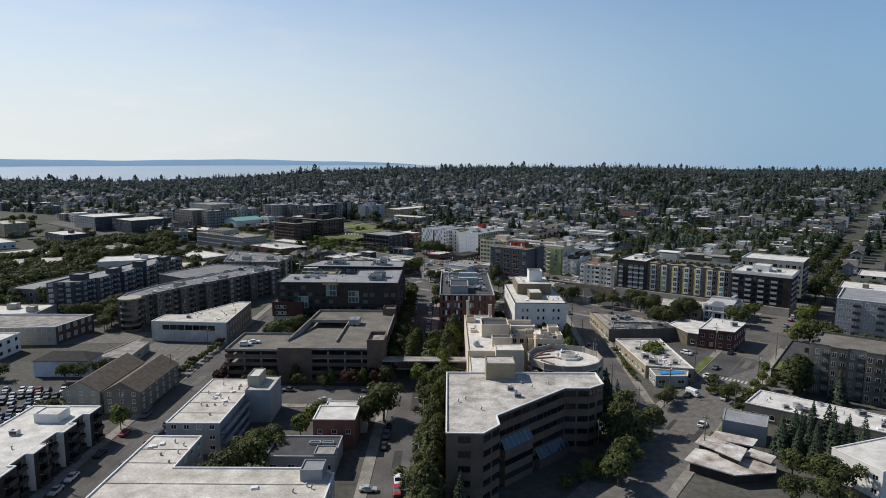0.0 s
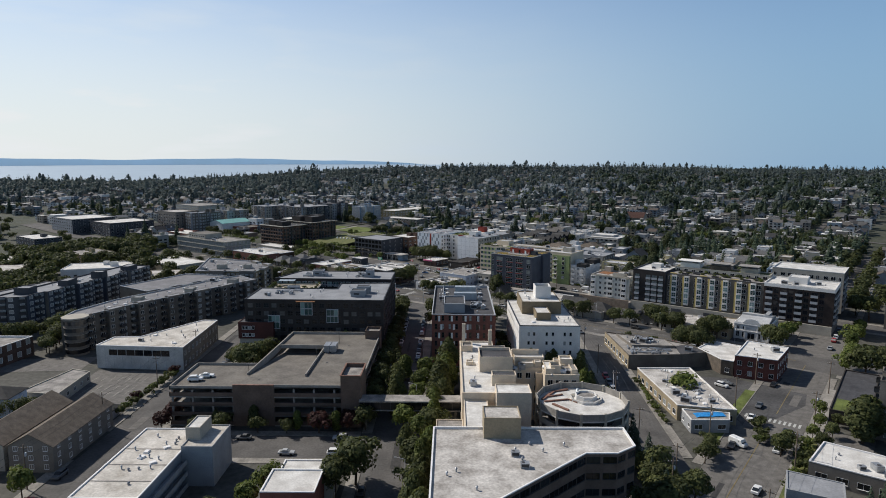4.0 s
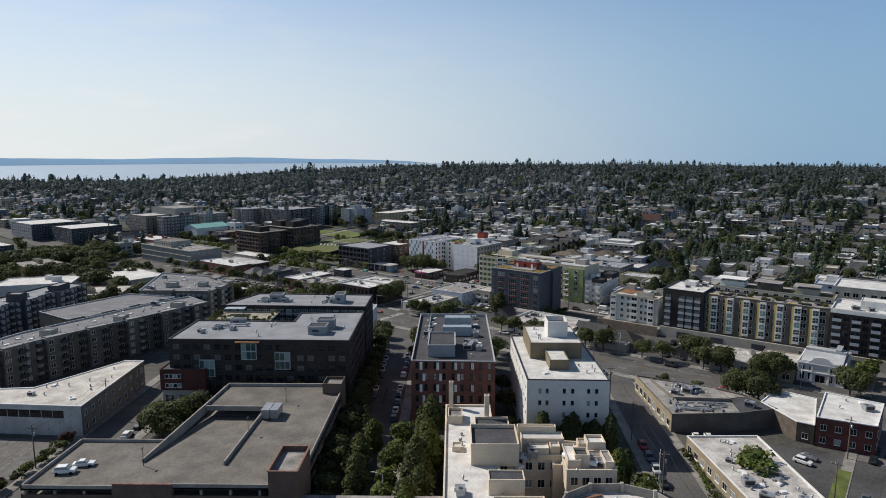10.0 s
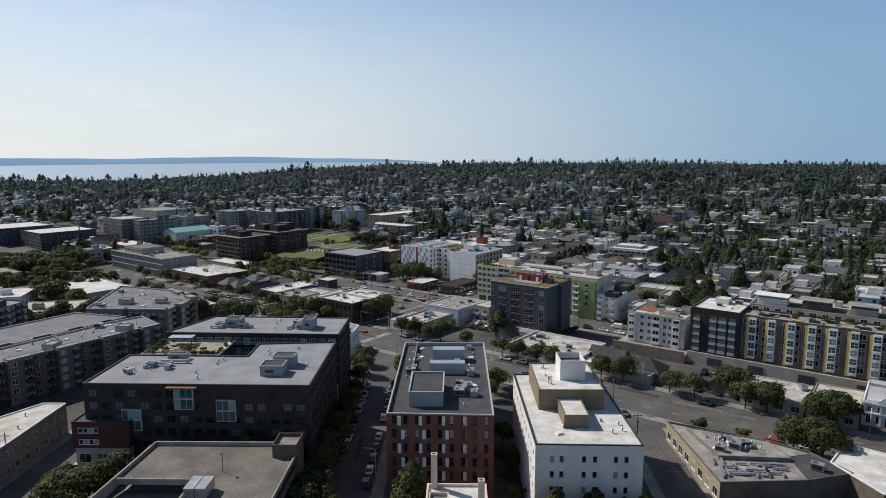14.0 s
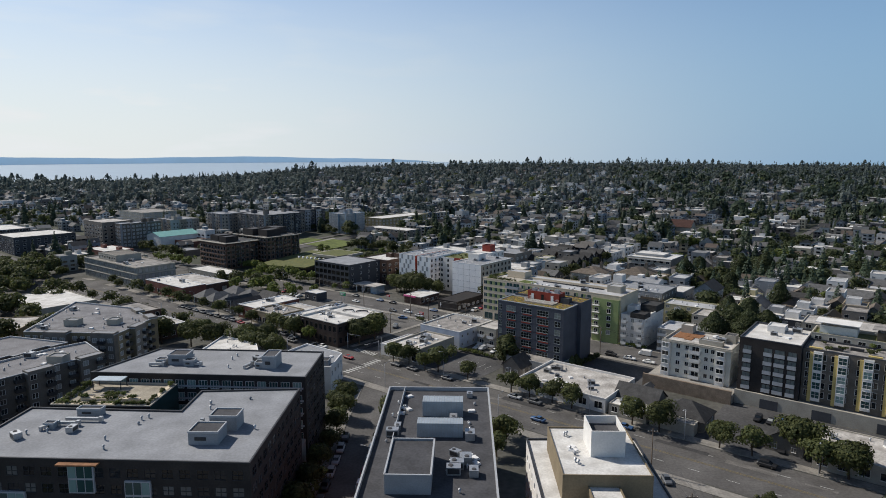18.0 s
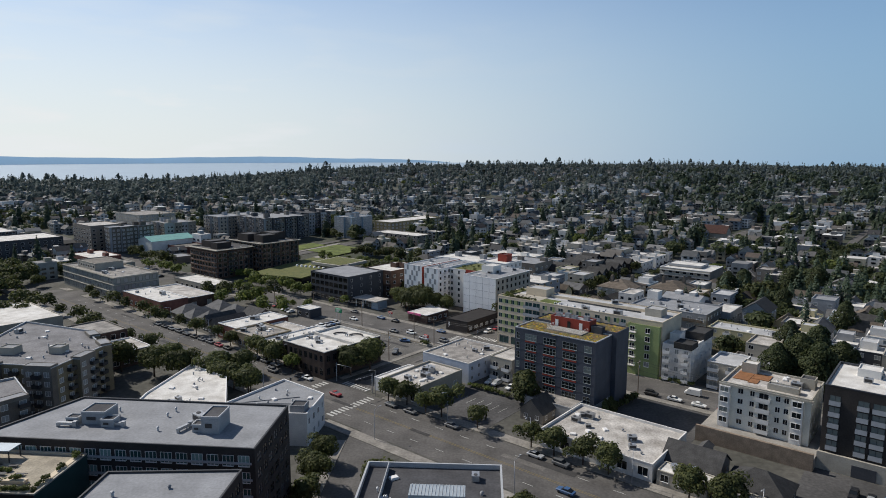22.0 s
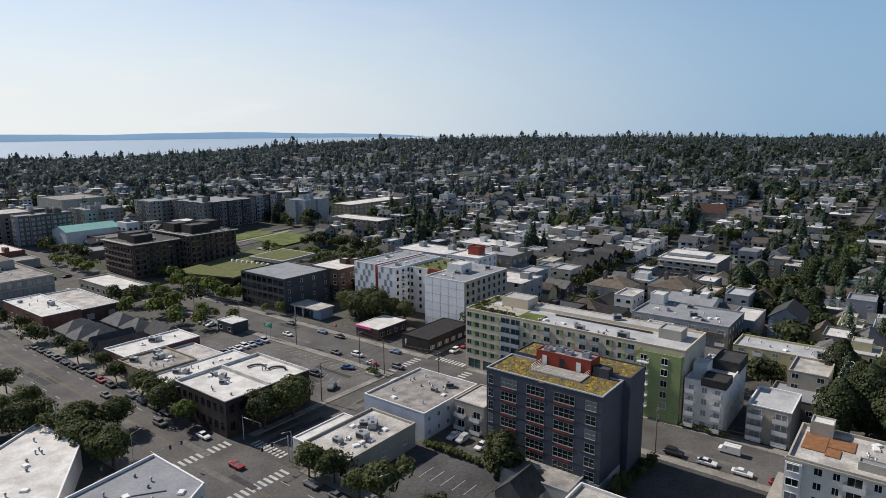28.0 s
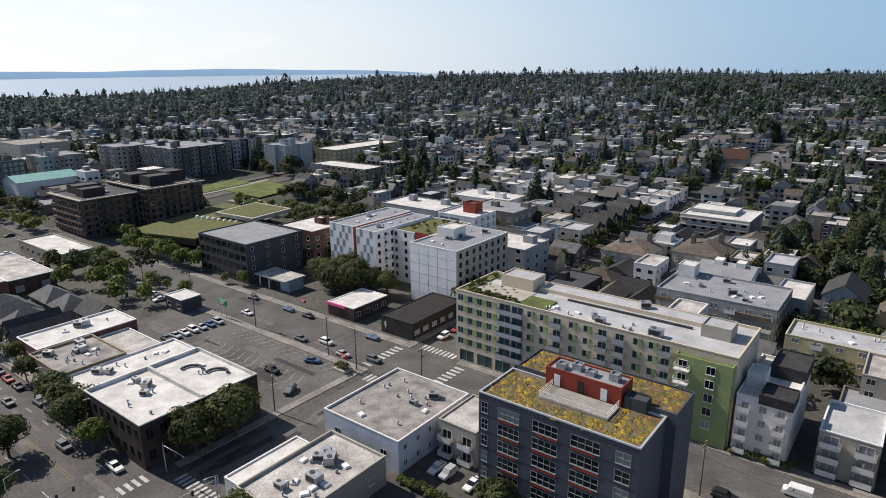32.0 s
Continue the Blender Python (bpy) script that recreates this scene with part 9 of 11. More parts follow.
row("maple", (-6.0, 334), (-6.0, 350), 2, 1.0, 0.4)
row("maple", (-72, 213.0), (-34, 213.5), 5, 0.62, 1.2)
row("poplar", (-66, 214.5), (-30, 214.5), 4, 0.5, 1.0, 1.2)
for x, y, f in ((-71.5, 262.0, 1.1), (-67.0, 269.5, 1.0), (-77.0, 270.5, 0.8)):
    tree("broad", x, y, f)
row("poplar", (-54, 279.0), (-30, 279.0), 4, 0.8, 0.8, 1.2)
row("shrub", (-99, 225), (-97, 262), 10, 1.3, 0.6)
row("plum", (-99, 236), (-98, 262), 2, 0.6, 0.6)
row("maple", (-136, 216), (-126, 218), 3, 0.9, 1.0)
row("maple", (-124, 176), (-121, 186), 3, 0.8, 1.0)
row("plum", (-34, 212.5), (-26, 214.0), 2, 1.1, 0.8)
row("plum", (-80.4, 214), (-80.6, 246), 7, 0.9, 0.5)
for x, y, k, s in ((-19.5, 183.5, "maple", 1.5), (-23.5, 178, "maple", 1.2), (-38.8, 176, "bright", 1.3), (-42, 171, "bright", 1.1), (-52.5, 143, "maple", 1.2), (-49.5, 150, "maple", 1.2), (-55.5, 141, "maple", 1.0), (-50, 157, "maple", 1.1), (-47.5, 163, "maple", 0.9),
                   (-96, 176, "bright", 1.1), (-100, 170, "maple", 0.8), (-8.0, 196, "poplar", 0.8), (-5, 206, "bright", 1.3), (-10, 213, "bright", 1.3), (-2, 208, "maple", 1.2), (6.5, 141, "conifer", 0.75), (3.0, 133, "conifer", 0.7)):
    tree(k, x, y, s)
row("maple", (46, 162), (58, 176), 4, 1.1, 1.5)
row("conifer", (50, 182), (53, 200), 4, 0.75, 1.2)
row("bright", (36, 150), (48, 160), 5, 0.8, 1.5)
row("shrub", (30, 146), (47, 160), 8, 1.3, 2.0)
row("poplar", (46.5, 236), (50, 240), 3, 0.85, 1.0)
row("bright", (46, 226), (52, 232), 3, 1.0, 1.0)
row("maple", (24.5, 256), (25, 300), 4, 0.7, 0.6)
row("maple", (23.8, 334), (26, 345), 3, 0.9, 1.0)
row("shrub", (68.5, 222), (69.5, 258), 12, 0.8, 0.6)
for x, y in ((81, 240), (83, 246), (79.5, 244)):
    tree("shrub", x, y, 2.2, 2.4)
row("shrub", (90, 208), (97, 222), 7, 1.2, 1.0)
row("maple", (92, 200), (96, 206), 3, 0.7, 1.0)
row("conifer", (108, 165), (100, 172), 4, 0.75, 1.0)
row("conifer", (128, 200), (132, 212), 2, 0.7, 1.0)
row("maple", (106, 205), (118, 219), 3, 0.55, 1.0)
row("conifer", (90, 161), (94, 154), 3, 0.7, 1.2)
row("bright", N(202, -18), N(203, 0), 3, 1.0, 1.0)
row("poplar", N(211, -84), N(212, -80), 2, 1.1, 0.8, 1.6)
row("bright", N(200.8, -90), N(200.8, -70), 3, 0.8, 0.8)
row("shrub", N(200.5, -140), N(200.5, -95), 9, 1.2, 0.6)
row("maple", (41, 146), (54, 176), 8, 0.95, 1.5)
row("maple", (46, 158), (54, 186), 6, 1.0, 1.5)
row("conifer", (40, 150), (52, 174), 4, 0.6, 1.5)
row("maple", (88, 150), (93, 143), 3, 0.85, 1.5)
row("conifer", (92, 163), (97, 158), 4, 0.85, 1.5)
row("conifer", (106, 166), (112, 161), 3, 0.9, 1.5)
row("maple", (80, 138), (86, 136), 2, 0.9, 0.5)
row("maple", (69, 196), (76, 206), 4, 0.6, 1.0)
row("poplar", (30, 256.6), (49, 256.0), 11, 0.82, 0.7, 0.95)
# main street, southern and northern kerbs
for u, v, k, f in ((-5, 0.8, "maple", 1.0), (9, 0.8, "maple", 1.1), (22, 1.0, "maple", 0.9), (40, 0.6, "maple", 0.8), (47, 0.4, "maple", 0.95), (55, 0.6, "maple", 0.85), (62, 0.2, "maple", 0.9), (81, 0.4, "broad", 0.75), (89, 0.2, "broad", 0.85), (105, 0.4, "broad", 0.75), (113, 0.6, "maple", 1.0),
                   (122, 8.5, "broad", 0.9), (128, 1.0, "maple", 1.0), (134, 2.0, "broad", 0.9), (147, 0.8, "broad", 0.85), (152, 2.0, "broad", 0.95), (174, 2.0, "broad", 0.9), (145, -24.6, "broad", 1.0), (151.5, -25.2, "broad", 1.05), (158, -24.8, "broad", 0.95), (164, -26, "maple", 1.2), (133, -25, "maple", 0.55), (122, -25, "maple", 0.5)):
    tree(k, *N(u, v), f * rng.uniform(0.92, 1.08))
for u in (-58, -64, -70, -49):
    tree("maple", *N(u, -26.5 + rng.uniform(-1, 1)), 1.15)
for u, v in ((-66, -31), (-80, -33), (-90, -37), (-104, -42), (-92, -51)):
    tree("broad", *N(u, v), rng.uniform(0.95, 1.25))
for x, y, f in ((-21.5, 366.5, 0.7), (-21.0, 356.0, 0.75), (-58.0, 412.5, 0.8), (-66, 430, 0.85), (-72.5, 426, 0.9)):
    tree("broad", x, y, f)
row("maple", N(-84, -0.5), N(-160, 0.5), 6, 0.95, 2.0)
row("maple", N(-165, 1.0), N(-245, 1.0), 6, 0.9, 2.0)
row("maple", N(-100, -25), N(-245, -25), 9, 0.95, 1.6)
for u, v, k, f in ((-38.4, 7.6, "broad", 1.0), (-38.0, 16.6, "broad", 1.1), (-66.5, -3.2, "broad", 0.85), (-56.0, -4.0, "bright", 1.1), (-75, -2.5, "maple", 1.0)):
    tree(k, *N(u, v), f)
for u, v, s in ((-11.5, -0.8, 0.95), (3.5, 0.0, 0.8)):
    tree("maple", *N(u, v), s)
row("poplar", N(21, 24.5), N(27, 26.0), 3, 0.8, 0.8, 1.6)
row("shrub", N(0, 26), N(16, 26), 12, 0.7, 0.3)
row("shrub", N(45, 27.0), N(47, 50), 8, 1.1, 0.5)
row("poplar", N(46.6, 31), N(46.8, 36), 3, 0.4, 0.4)
row("shrub", N(47, 73.2), N(57, 73.2), 7, 0.7, 0.3)
# trees beyond the second street
for u, v, f in ((-92, 93, 1.0), (-86, 89, 1.0), (-80, 92, 1.1), (-84, 98, 1.0), (-76, 98, 0.9), (-92, 100, 1.0), (-98, 96, 0.9), (-70, 99, 0.8)):
    tree("broad", *N(u, v), f)
row("bright", N(-128, 75), N(-120, 76), 2, 0.8, 1.0)
row("bright", N(-188, 38), N(-128, 46), 7, 1.25, 4.0)
row("bright", N(-150, 56), N(-128, 58), 4, 0.8, 2.0)
row("maple", N(-190, 42), N(-160, 58), 6, 1.2, 6.0)
row("bright", N(-186, 62), N(-156, 48), 5, 1.2, 4.0)
row("bright", N(-200, 75), N(-152, 76), 9, 1.25, 2.0)
row("bright", N(-236, 84), N(-206, 82), 5, 1.0, 1.5)
row("bright", N(-156, 76), N(-150, 100), 6, 1.0, 2.0)
row("maple", N(-120, 104), N(-108, 135), 9, 1.0, 3.0)
row("bright", N(-230, 150), N(-170, 146), 10, 0.9, 3.0)
row("conifer", N(-228, 190), N(-205, 200), 6, 0.8, 3.0)
row("maple", N(-220, 176), N(-170, 190), 14, 1.1, 6.0)
row("maple", N(-300, 150), N(-232, 132), 10, 0.9, 3.0)
row("maple", N(-168, 150), N(-130, 172), 10, 1.1, 5.0)
row("maple", N(-170, 150), N(-120, 135), 14, 1.2, 7.0)
row("bright", N(-215, 150), N(-160, 176), 12, 0.9, 5.0)
row("conifer", N(-206, 214), N(-160, 240), 12, 0.75, 5.0)
row("maple", N(-330, 214), N(-215, 216), 14, 1.0, 4.0)
row("maple", N(-20, 95), N(8, 99), 6, 1.1, 2.5)
row("bright", N(-16, 104), N(6, 122), 8, 1.3, 4.0)
row("maple", N(-46, 172), N(-38, 200), 5, 1.0, 2.0)
row("maple", N(60, 116), N(62, 100), 2, 0.9, 1.5)
row("conifer", N(74, 100), N(84, 116), 3, 1.0, 2.0)
row("bright", N(58, 143), N(66, 147), 3, 0.9, 0.8)
row("conifer", N(17, 182), N(22, 187), 2, 1.0, 0.8)
row("conifer", N(48, 196), N(66, 206), 6, 1.0, 4.0)
for u, v, f in ((34, 222, 0.9), (52, 245, 0.95), (63, 257, 0.95), (87, 172, 0.85), (29, 211, 0.9), (76, 122, 0.85), (60, 190, 0.8)):
    tree("tall", *N(u, v), f, ground_z(*N(u, v)))
row("conifer", N(64, 212), N(90, 230), 8, 1.1, 5.0)
row("bright", N(48, 142), N(64, 150), 6, 0.9, 2.0)
row("bright", N(-4, 250), N(4, 268), 4, 1.4, 3.0)
row("maple", N(20, 186), N(46, 196), 6, 1.1, 4.0)
row("maple", N(122, 100), N(158, 110), 10, 1.1, 4.0)
for u_ in (182.0, 196.0):
    row("maple", N(u_, 90), N(u_, 330), 24, 1.15, 1.5)
    row("bright", N(u_ + 6.0 * (u_ > 189) - 5.0 * (u_ < 189), 6), N(u_ + 6.0 * (u_ > 189) - 5.0 * (u_ < 189), 50), 5, 1.1, 1.0)
for u_ in (-38.0, -20.5):
    row("maple", N(u_, 104), N(u_, 330), 15, 0.95, 2.0)
row("maple", N(206, -20), N(250, -24), 6, 1.3, 3.0)
row("maple", N(205, 80), N(260, 84), 9, 1.3, 3.0)
for u, v, f in ((79, 88, 0.85), (85, 94, 1.0), (91, 90, 0.95), (88, 104, 1.05), (96, 99, 0.9), (82, 108, 0.8)):
    tree("tall", *N(u, v), f)
row("conifer", N(28, 200), N(47, 228), 6, 1.25, 4.0)
row("maple", N(30, 196), N(50, 222), 6, 1.4, 4.0)
row("conifer", N(66, 150), N(122, 196), 5, 1.1, 9.0)
row("maple", N(70, 140), N(110, 170), 4, 1.1, 9.0)
row("conifer", N(60, 240), N(150, 300), 9, 1.1, 12.0)
row("maple", N(46, 250), N(150, 330), 10, 1.0, 14.0)
row("maple", N(130, 150), N(176, 250), 10, 1.1, 12.0)
row("conifer", N(-20, 330), N(40, 400), 10, 1.1, 10.0)
row("maple", N(204, 96), N(300, 230), 16, 1.2, 18.0)
row("bright", N(50, 160), N(130, 260), 5, 1.1, 14.0)
row("bright", N(-300, 60), N(-262, 66), 7, 1.0, 4.0)
row("maple", N(-345, 70), N(-300, 74), 8, 1.0, 3.0)
row("maple", N(-300, 96), N(-268, 128), 8, 1.0, 3.0)
# by the water side of the town
row("maple", N(-300, -70), N(-190, -64), 22, 1.2, 7.0)
row("maple", N(-380, -90), N(-290, -60), 20, 1.1, 8.0)
row("maple", (-252, 400), (-190, 416), 16, 1.2, 7.0)
row("maple", (-206, 300), (-236, 330), 8, 1.1, 4.0)
row("maple", (-180, 296), (-168, 318), 6, 1.1, 2.0)
row("maple", (-186, 410), (-150, 452), 12, 1.2, 4.0)
row("maple", (-262, 300), (-250, 380), 14, 1.2, 5.0)
row("maple", (-198, 222), (-160, 218), 8, 0.9, 2.0)
row("maple", (-165, 300), (-158, 284), 5, 1.1, 2.0)

# ---- hillside houses and woods ----
hr = np.random.default_rng(21)


def free(u, v):
    """Keeps the streets and built blocks clear."""
    if abs(u + 29) < 9 or abs(v - 64) < 12 or abs(v + 11) < 15 or abs(u + 260) < 9 or abs(u - 189) < 13 or v < -26:
        return False
    if -125 < u < 192 and v < 96 or -310 < u < -124 and v < 178:
        return False
    if -345 < u < -222 and 172 < v < 214:
        return False
    return not taken(*N(u, v))


plots = []
CELLS = {}


def roomy(x, y, gap):
    """True if no house stands within gap of the place; then keeps it."""
    c, d = int(x // 14), int(y // 14)
    for a in (-1, 0, 1):
        for b in (-1, 0, 1):
            for q in CELLS.get((c + a, d + b), ()):
                if math.hypot(q[0] - x, q[1] - y) < gap:
                    return False
    CELLS.setdefault((c, d), []).append((x, y))
    return True


for k in range(26000):
    y = 440 + 1950 * hr.random() ** 1.25
    x = (hr.random() * 1.5 - 0.74) * y
    d = Vector((x + 2, y - 402))
    u, v = d.dot(UX), d.dot(VX)
    if abs((u + 29 + 41) % 82 - 41) < 9.5 or (v - 64 + 6) % 180 < 15 or not free(u, v) or ground_z(x, y) < 6 - 8 * (y < 760):
        continue
    if hr.random() < 0.6 * smooth(900, 1500, y) or noise.noise((x * 0.011, y * 0.009, 4.0)) > (0.42 if x < 0 else 0.7) - 0.25 * smooth(800, 1300, y):
        continue
    if roomy(x, y, 11.0 if x < -150 or y > 1000 else 9.6):
        plots.append((u, v, x, y))
near = [p for p in plots if p[3] < 850 and abs(p[2]) < 0.66 * p[3]]
near.sort(key=lambda p: math.hypot(p[2] - 25, p[3] - 320))
near, rest = near[:150], near[150:] + [p for p in plots if not (p[3] < 850 and abs(p[2]) < 0.66 * p[3])]
house_walls = [grey_wall, white_wall, stone_wall, pale_yellow, blue_wall, charcoal, taupe_wall, white_wall, tan_wall, grey_wall, white_wall]
for k, (u, v, x, y) in enumerate(near):
    z = ground_z(x, y) - 0.1
    w, d = hr.uniform(7.5, 10), hr.uniform(10, 14)
    wall = house_walls[int(hr.integers(0, len(house_walls)))]
    tone = {"grey_siding": "grey", "white_stucco": "white", "taupe_siding": "taupe", "pale_yellow_siding": "pale yellow", "pale_blue_siding": "pale blue", "beige_grey_panel": "beige", "charcoal_panel": "charcoal", "tan_panel": "tan"}[wall.name]
    if hr.random() < 0.5:
        q = rectN(u - w / 2, v - d / 2, u + w / 2, v + d / 2)
        h = hr.choice([7.0, 9.5, 10.5])
        box_ = building("flat_roofed_house", f"{tone} box-shaped town house with a flat roof", q, h, wall, [roof_pale, roof_grey, roof_worn, roof_gravel, roof_white][k % 5], {0: wins(floors=int(h / 3), z0=0.3, fh=3, w=1.8, h=1.5, pitch=3.2, m0=0.9), 1: wins(floors=int(h / 3), z0=0.3, fh=3, w=1.4, h=1.4, pitch=4.2, m0=1.4)}, z=z, group="hillside houses", category="house")
        if k % 2 and k < 90:
            sub(box_, "upper_storey", rectN(u - w * 0.42, v - d * 0.05, u + w * 0.2, v + d * 0.42), z + h - 0.6, z + h + 2.2, [wall, white_wall][k % 4 == 1], roof_pale, "set-back upper storey")
    else:
        turn = ANG + hr.uniform(-0.06, 0.06) + (math.pi / 2 if hr.random() < 0.5 else 0)
        gable_house("house", f"{tone} wooden house with a pitched shingle roof", x, y, w, d, turn, hr.uniform(4.6, 6.4), hr.uniform(2.4, 3.6), wall, hr.choice([shingle, shingle_grey, shingle_grey, shingle_brown]), z=z, cols=2, floors=2, group="hillside houses", hip=hr.random() < 0.25)

verts, faces, mi = [], [], []
for u, v, x, y in rest:
    z = ground_z(x, y) - 0.3
    w, d, e = hr.uniform(2.8, 4.3), hr.uniform(3.6, 5.6), hr.uniform(4.8, 9.2)
    flat = hr.random() < 0.46
    if flat and hr.random() < 0.3:
        w, d, e = w * 1.5, d * 1.35, hr.uniform(8, 12)
    c, s = (UX, VX) if hr.random() < 0.5 else (VX, -UX)
    o = len(verts)
    pts = [(-1, -1), (1, -1), (1, 1), (-1, 1)]
    P = [(x + c.x * a * w + s.x * b * d, y + c.y * a * w + s.y * b * d) for a, b in pts]
    verts += [(px, py, z) for px, py in P] + [(px, py, z + e) for px, py in P]
    faces += [(o + k, o + (k + 1) % 4, o + 4 + (k + 1) % 4, o + 4 + k) for k in range(4)]
    mi += [0] * 4
    o = len(verts)
    if flat:
        verts += [(px, py, z + e + 0.02) for px, py in P]
        faces.append((o, o + 1, o + 2, o + 3))
        mi.append(2)
    else:
        r = hr.uniform(2.0, 3.4)
        E_ = [(x + c.x * a * (w + 0.5) + s.x * b * (d + 0.5), y + c.y * a * (w + 0.5) + s.y * b * (d + 0.5)) for a, b in pts]
        R = [(x + s.x * b * (d + 0.5), y + s.y * b * (d + 0.5)) for b in (-1, 1)]
        verts += [(px, py, z + e - 0.2) for px, py in E_] + [(px, py, z + e + r) for px, py in R]
        faces += [(o + 1, o + 2, o + 5, o + 4), (o + 3, o, o + 4, o + 5)]
        mi += [1, 1]
        o2 = len(verts)
        G = [(x + s.x * b * d, y + s.y * b * d) for b in (-1, 1)]
        verts += [(*P[0], z + e), (*P[1], z + e), (*G[0], z + e + r - 0.2), (*P[2], z + e), (*P[3], z + e), (*G[1], z + e + r - 0.2)]
        faces += [(o2, o2 + 1, o2 + 2), (o2 + 3, o2 + 4, o2 + 5)]
        mi += [0, 0]
    if flat and hr.random() < 0.7:
        o = len(verts)
        jx, jy = hr.uniform(-1, 1), hr.uniform(-2, 2)
        verts += [(x + c.x * (a * 1.6 + jx) + s.x * (b * 1.9 + jy), y + c.y * (a * 1.6 + jx) + s.y * (b * 1.9 + jy), z + e + h_) for h_ in (0, 2.4) for a, b in pts]
        faces += [(o + q, o + (q + 1) % 4, o + 4 + (q + 1) % 4, o + 4 + q) for q in range(4)] + [(o + 4, o + 5, o + 6, o + 7)]
        mi += [0] * 4 + [2]
    elif not flat and hr.random() < 0.6:
        # a cross gable or dormer on one slope
        o, sg = len(verts), hr.choice([-1, 1])
        g_ = [(sg * (w + 0.1), -1.4, e - 0.3), (sg * (w + 0.1), 1.4, e - 0.3), (sg * (w + 0.1), 0, e + 1.9), (0.0, 0.0, e + 1.9), (sg * 0.4 * w, -1.6, e + 0.2), (sg * 0.4 * w, 1.6, e + 0.2)]
        verts += [(x + c.x * a + s.x * b, y + c.y * a + s.y * b, z + q) for a, b, q in g_]
        faces += [(o, o + 1, o + 2), (o, o + 2, o + 3, o + 4), (o + 1, o + 5, o + 3, o + 2)]
        mi += [0, 1, 1]
    # dark window openings as shallow boxes
    for k in range(4 if y < 1050 else 0):
        e_ = Vector((P[(k + 1) % 4][0] - P[k][0], P[(k + 1) % 4][1] - P[k][1])).normalized()
        if e_.y * x - e_.x * (y - 150) > 0:
            continue
        a, b = P[k], P[(k + 1) % 4]
        ln = math.hypot(b[0] - a[0], b[1] - a[1])
        nx, ny = (b[1] - a[1]) / ln * 0.08, -(b[0] - a[0]) / ln * 0.08
        for t0 in (0.16, 0.58):
            for zz in (1.0, 3.7, 6.4):
                if zz + 1.4 < e:
                    o = len(verts)
                    q = [(a[0] + (b[0] - a[0]) * t + nx, a[1] + (b[1] - a[1]) * t + ny) for t in (t0, t0 + 0.24)]
                    verts += [(*q[0], z + zz), (*q[1], z + zz), (*q[1], z + zz + 1.3), (*q[0], z + zz + 1.3)]
                    faces.append((o, o + 1, o + 2, o + 3))
                    mi.append(3)
me = bpy.data.meshes.new("hillside_houses")
me.from_pydata(verts, [], faces)
for m in (far_wall, far_roof, flat_roof_pal, pane_dark):
    me.materials.append(m)
me.polygons.foreach_set("material_index", mi)
tagged(new("hillside_houses", me), "hundreds of small wooden houses on the wooded hillside", "houses", kind="stuff")

# streets between the houses
for iu in range(-22, 20):
    u = iu * 82.0 - 29
    if iu == 0:
        continue
    for v0, v1 in ((160, 420), (420, 800), (800, 1300)):
        a, b = N(u, v0), N(u, v1)
        if 560 < a[1] < 1900 and abs(a[0]) < 0.75 * a[1] and -0.45 < a[0] / a[1]:
            strip("street", a, b, 6.0, asphalt, 0.35, "narrow residential street", "road")
for v in (243, 424, 604, 784):
    a, b = N(-560, v), N(420, v)
    strip("street", a, b, 7.5, asphalt, 0.36, "narrow residential cross street", "road")


def wood(name, label, spots, kinds, material, seed):
    """Far trees as one joined mesh of leaf clumps."""
    r = np.random.default_rng(seed)
    tpl = [crown_arrays(seed + s, k, n, 1.0, rad, sz)[0] for s, (k, n, rad, sz) in enumerate(kinds)]
    chunks = []
    for x, y, h in spots:
        t = tpl[int(r.integers(0, len(tpl)))]
        a = r.random() * 6.28
        c, s = math.cos(a), math.sin(a)
        q = np.stack([(t[:, 0] * c - t[:, 1] * s) * h, (t[:, 0] * s + t[:, 1] * c) * h, t[:, 2] * h], 1)
        chunks.append(q + (x, y, ground_z(x, y) - 0.4))
    v = np.concatenate(chunks)
    n = len(v) // 4
    me = bpy.data.meshes.new(name)
    me.vertices.add(len(v))
    me.vertices.foreach_set("co", v.astype(np.float32).ravel())
    me.loops.add(4 * n)
    me.loops.foreach_set("vertex_index", np.arange(4 * n, dtype=np.int32))
    me.polygons.add(n)
    me.polygons.foreach_set("loop_start", np.arange(0, 4 * n, 4, dtype=np.int32))
    me.update(calc_edges=True)
    me.materials.append(material)
    return tagged(new(name, me), label, "trees", kind="stuff")


def scatter(n, test, hmin, hmax, y0, y1):
    out = []
    while len(out) < n:
        y = y0 + (y1 - y0) * hr.random() ** 0.85
        x = (hr.random() * 1.6 - 0.8) * y
        if test(x, y):
            out.append((x, y, hr.uniform(hmin, hmax)))
    return out


BUILT = {(int(p[2] // 6), int(p[3] // 6)) for p in plots}


def hill(x, y):
    if (int(x // 6), int(y // 6)) in BUILT and y < 1100:
        return False
    d = Vector((x + 2, y - 402))
    u, v = d.dot(UX), d.dot(VX)
    if not free(u, v) or y < 430 or ground_z(x, y) < (6 if y > 900 else -1):
        return False
    if abs((u + 29 + 41) % 82 - 41) < 4.4:
        return False
    return 2.2 * noise.noise((x * 0.014, y * 0.008, 0)) + 0.22 + 0.4 * smooth(900, 1700, y) > hr.random() * 0.9 - 0.2


round_t = [("round", 60, 0.46, 0.105), ("round", 58, 0.54, 0.11), ("round", 60, 0.38, 0.1), ("column", 60, 0.28, 0.095)]
mid_t = [("round", 170, 0.42, 0.064), ("round", 160, 0.48, 0.066), ("round", 170, 0.36, 0.06), ("column", 170, 0.26, 0.055)]
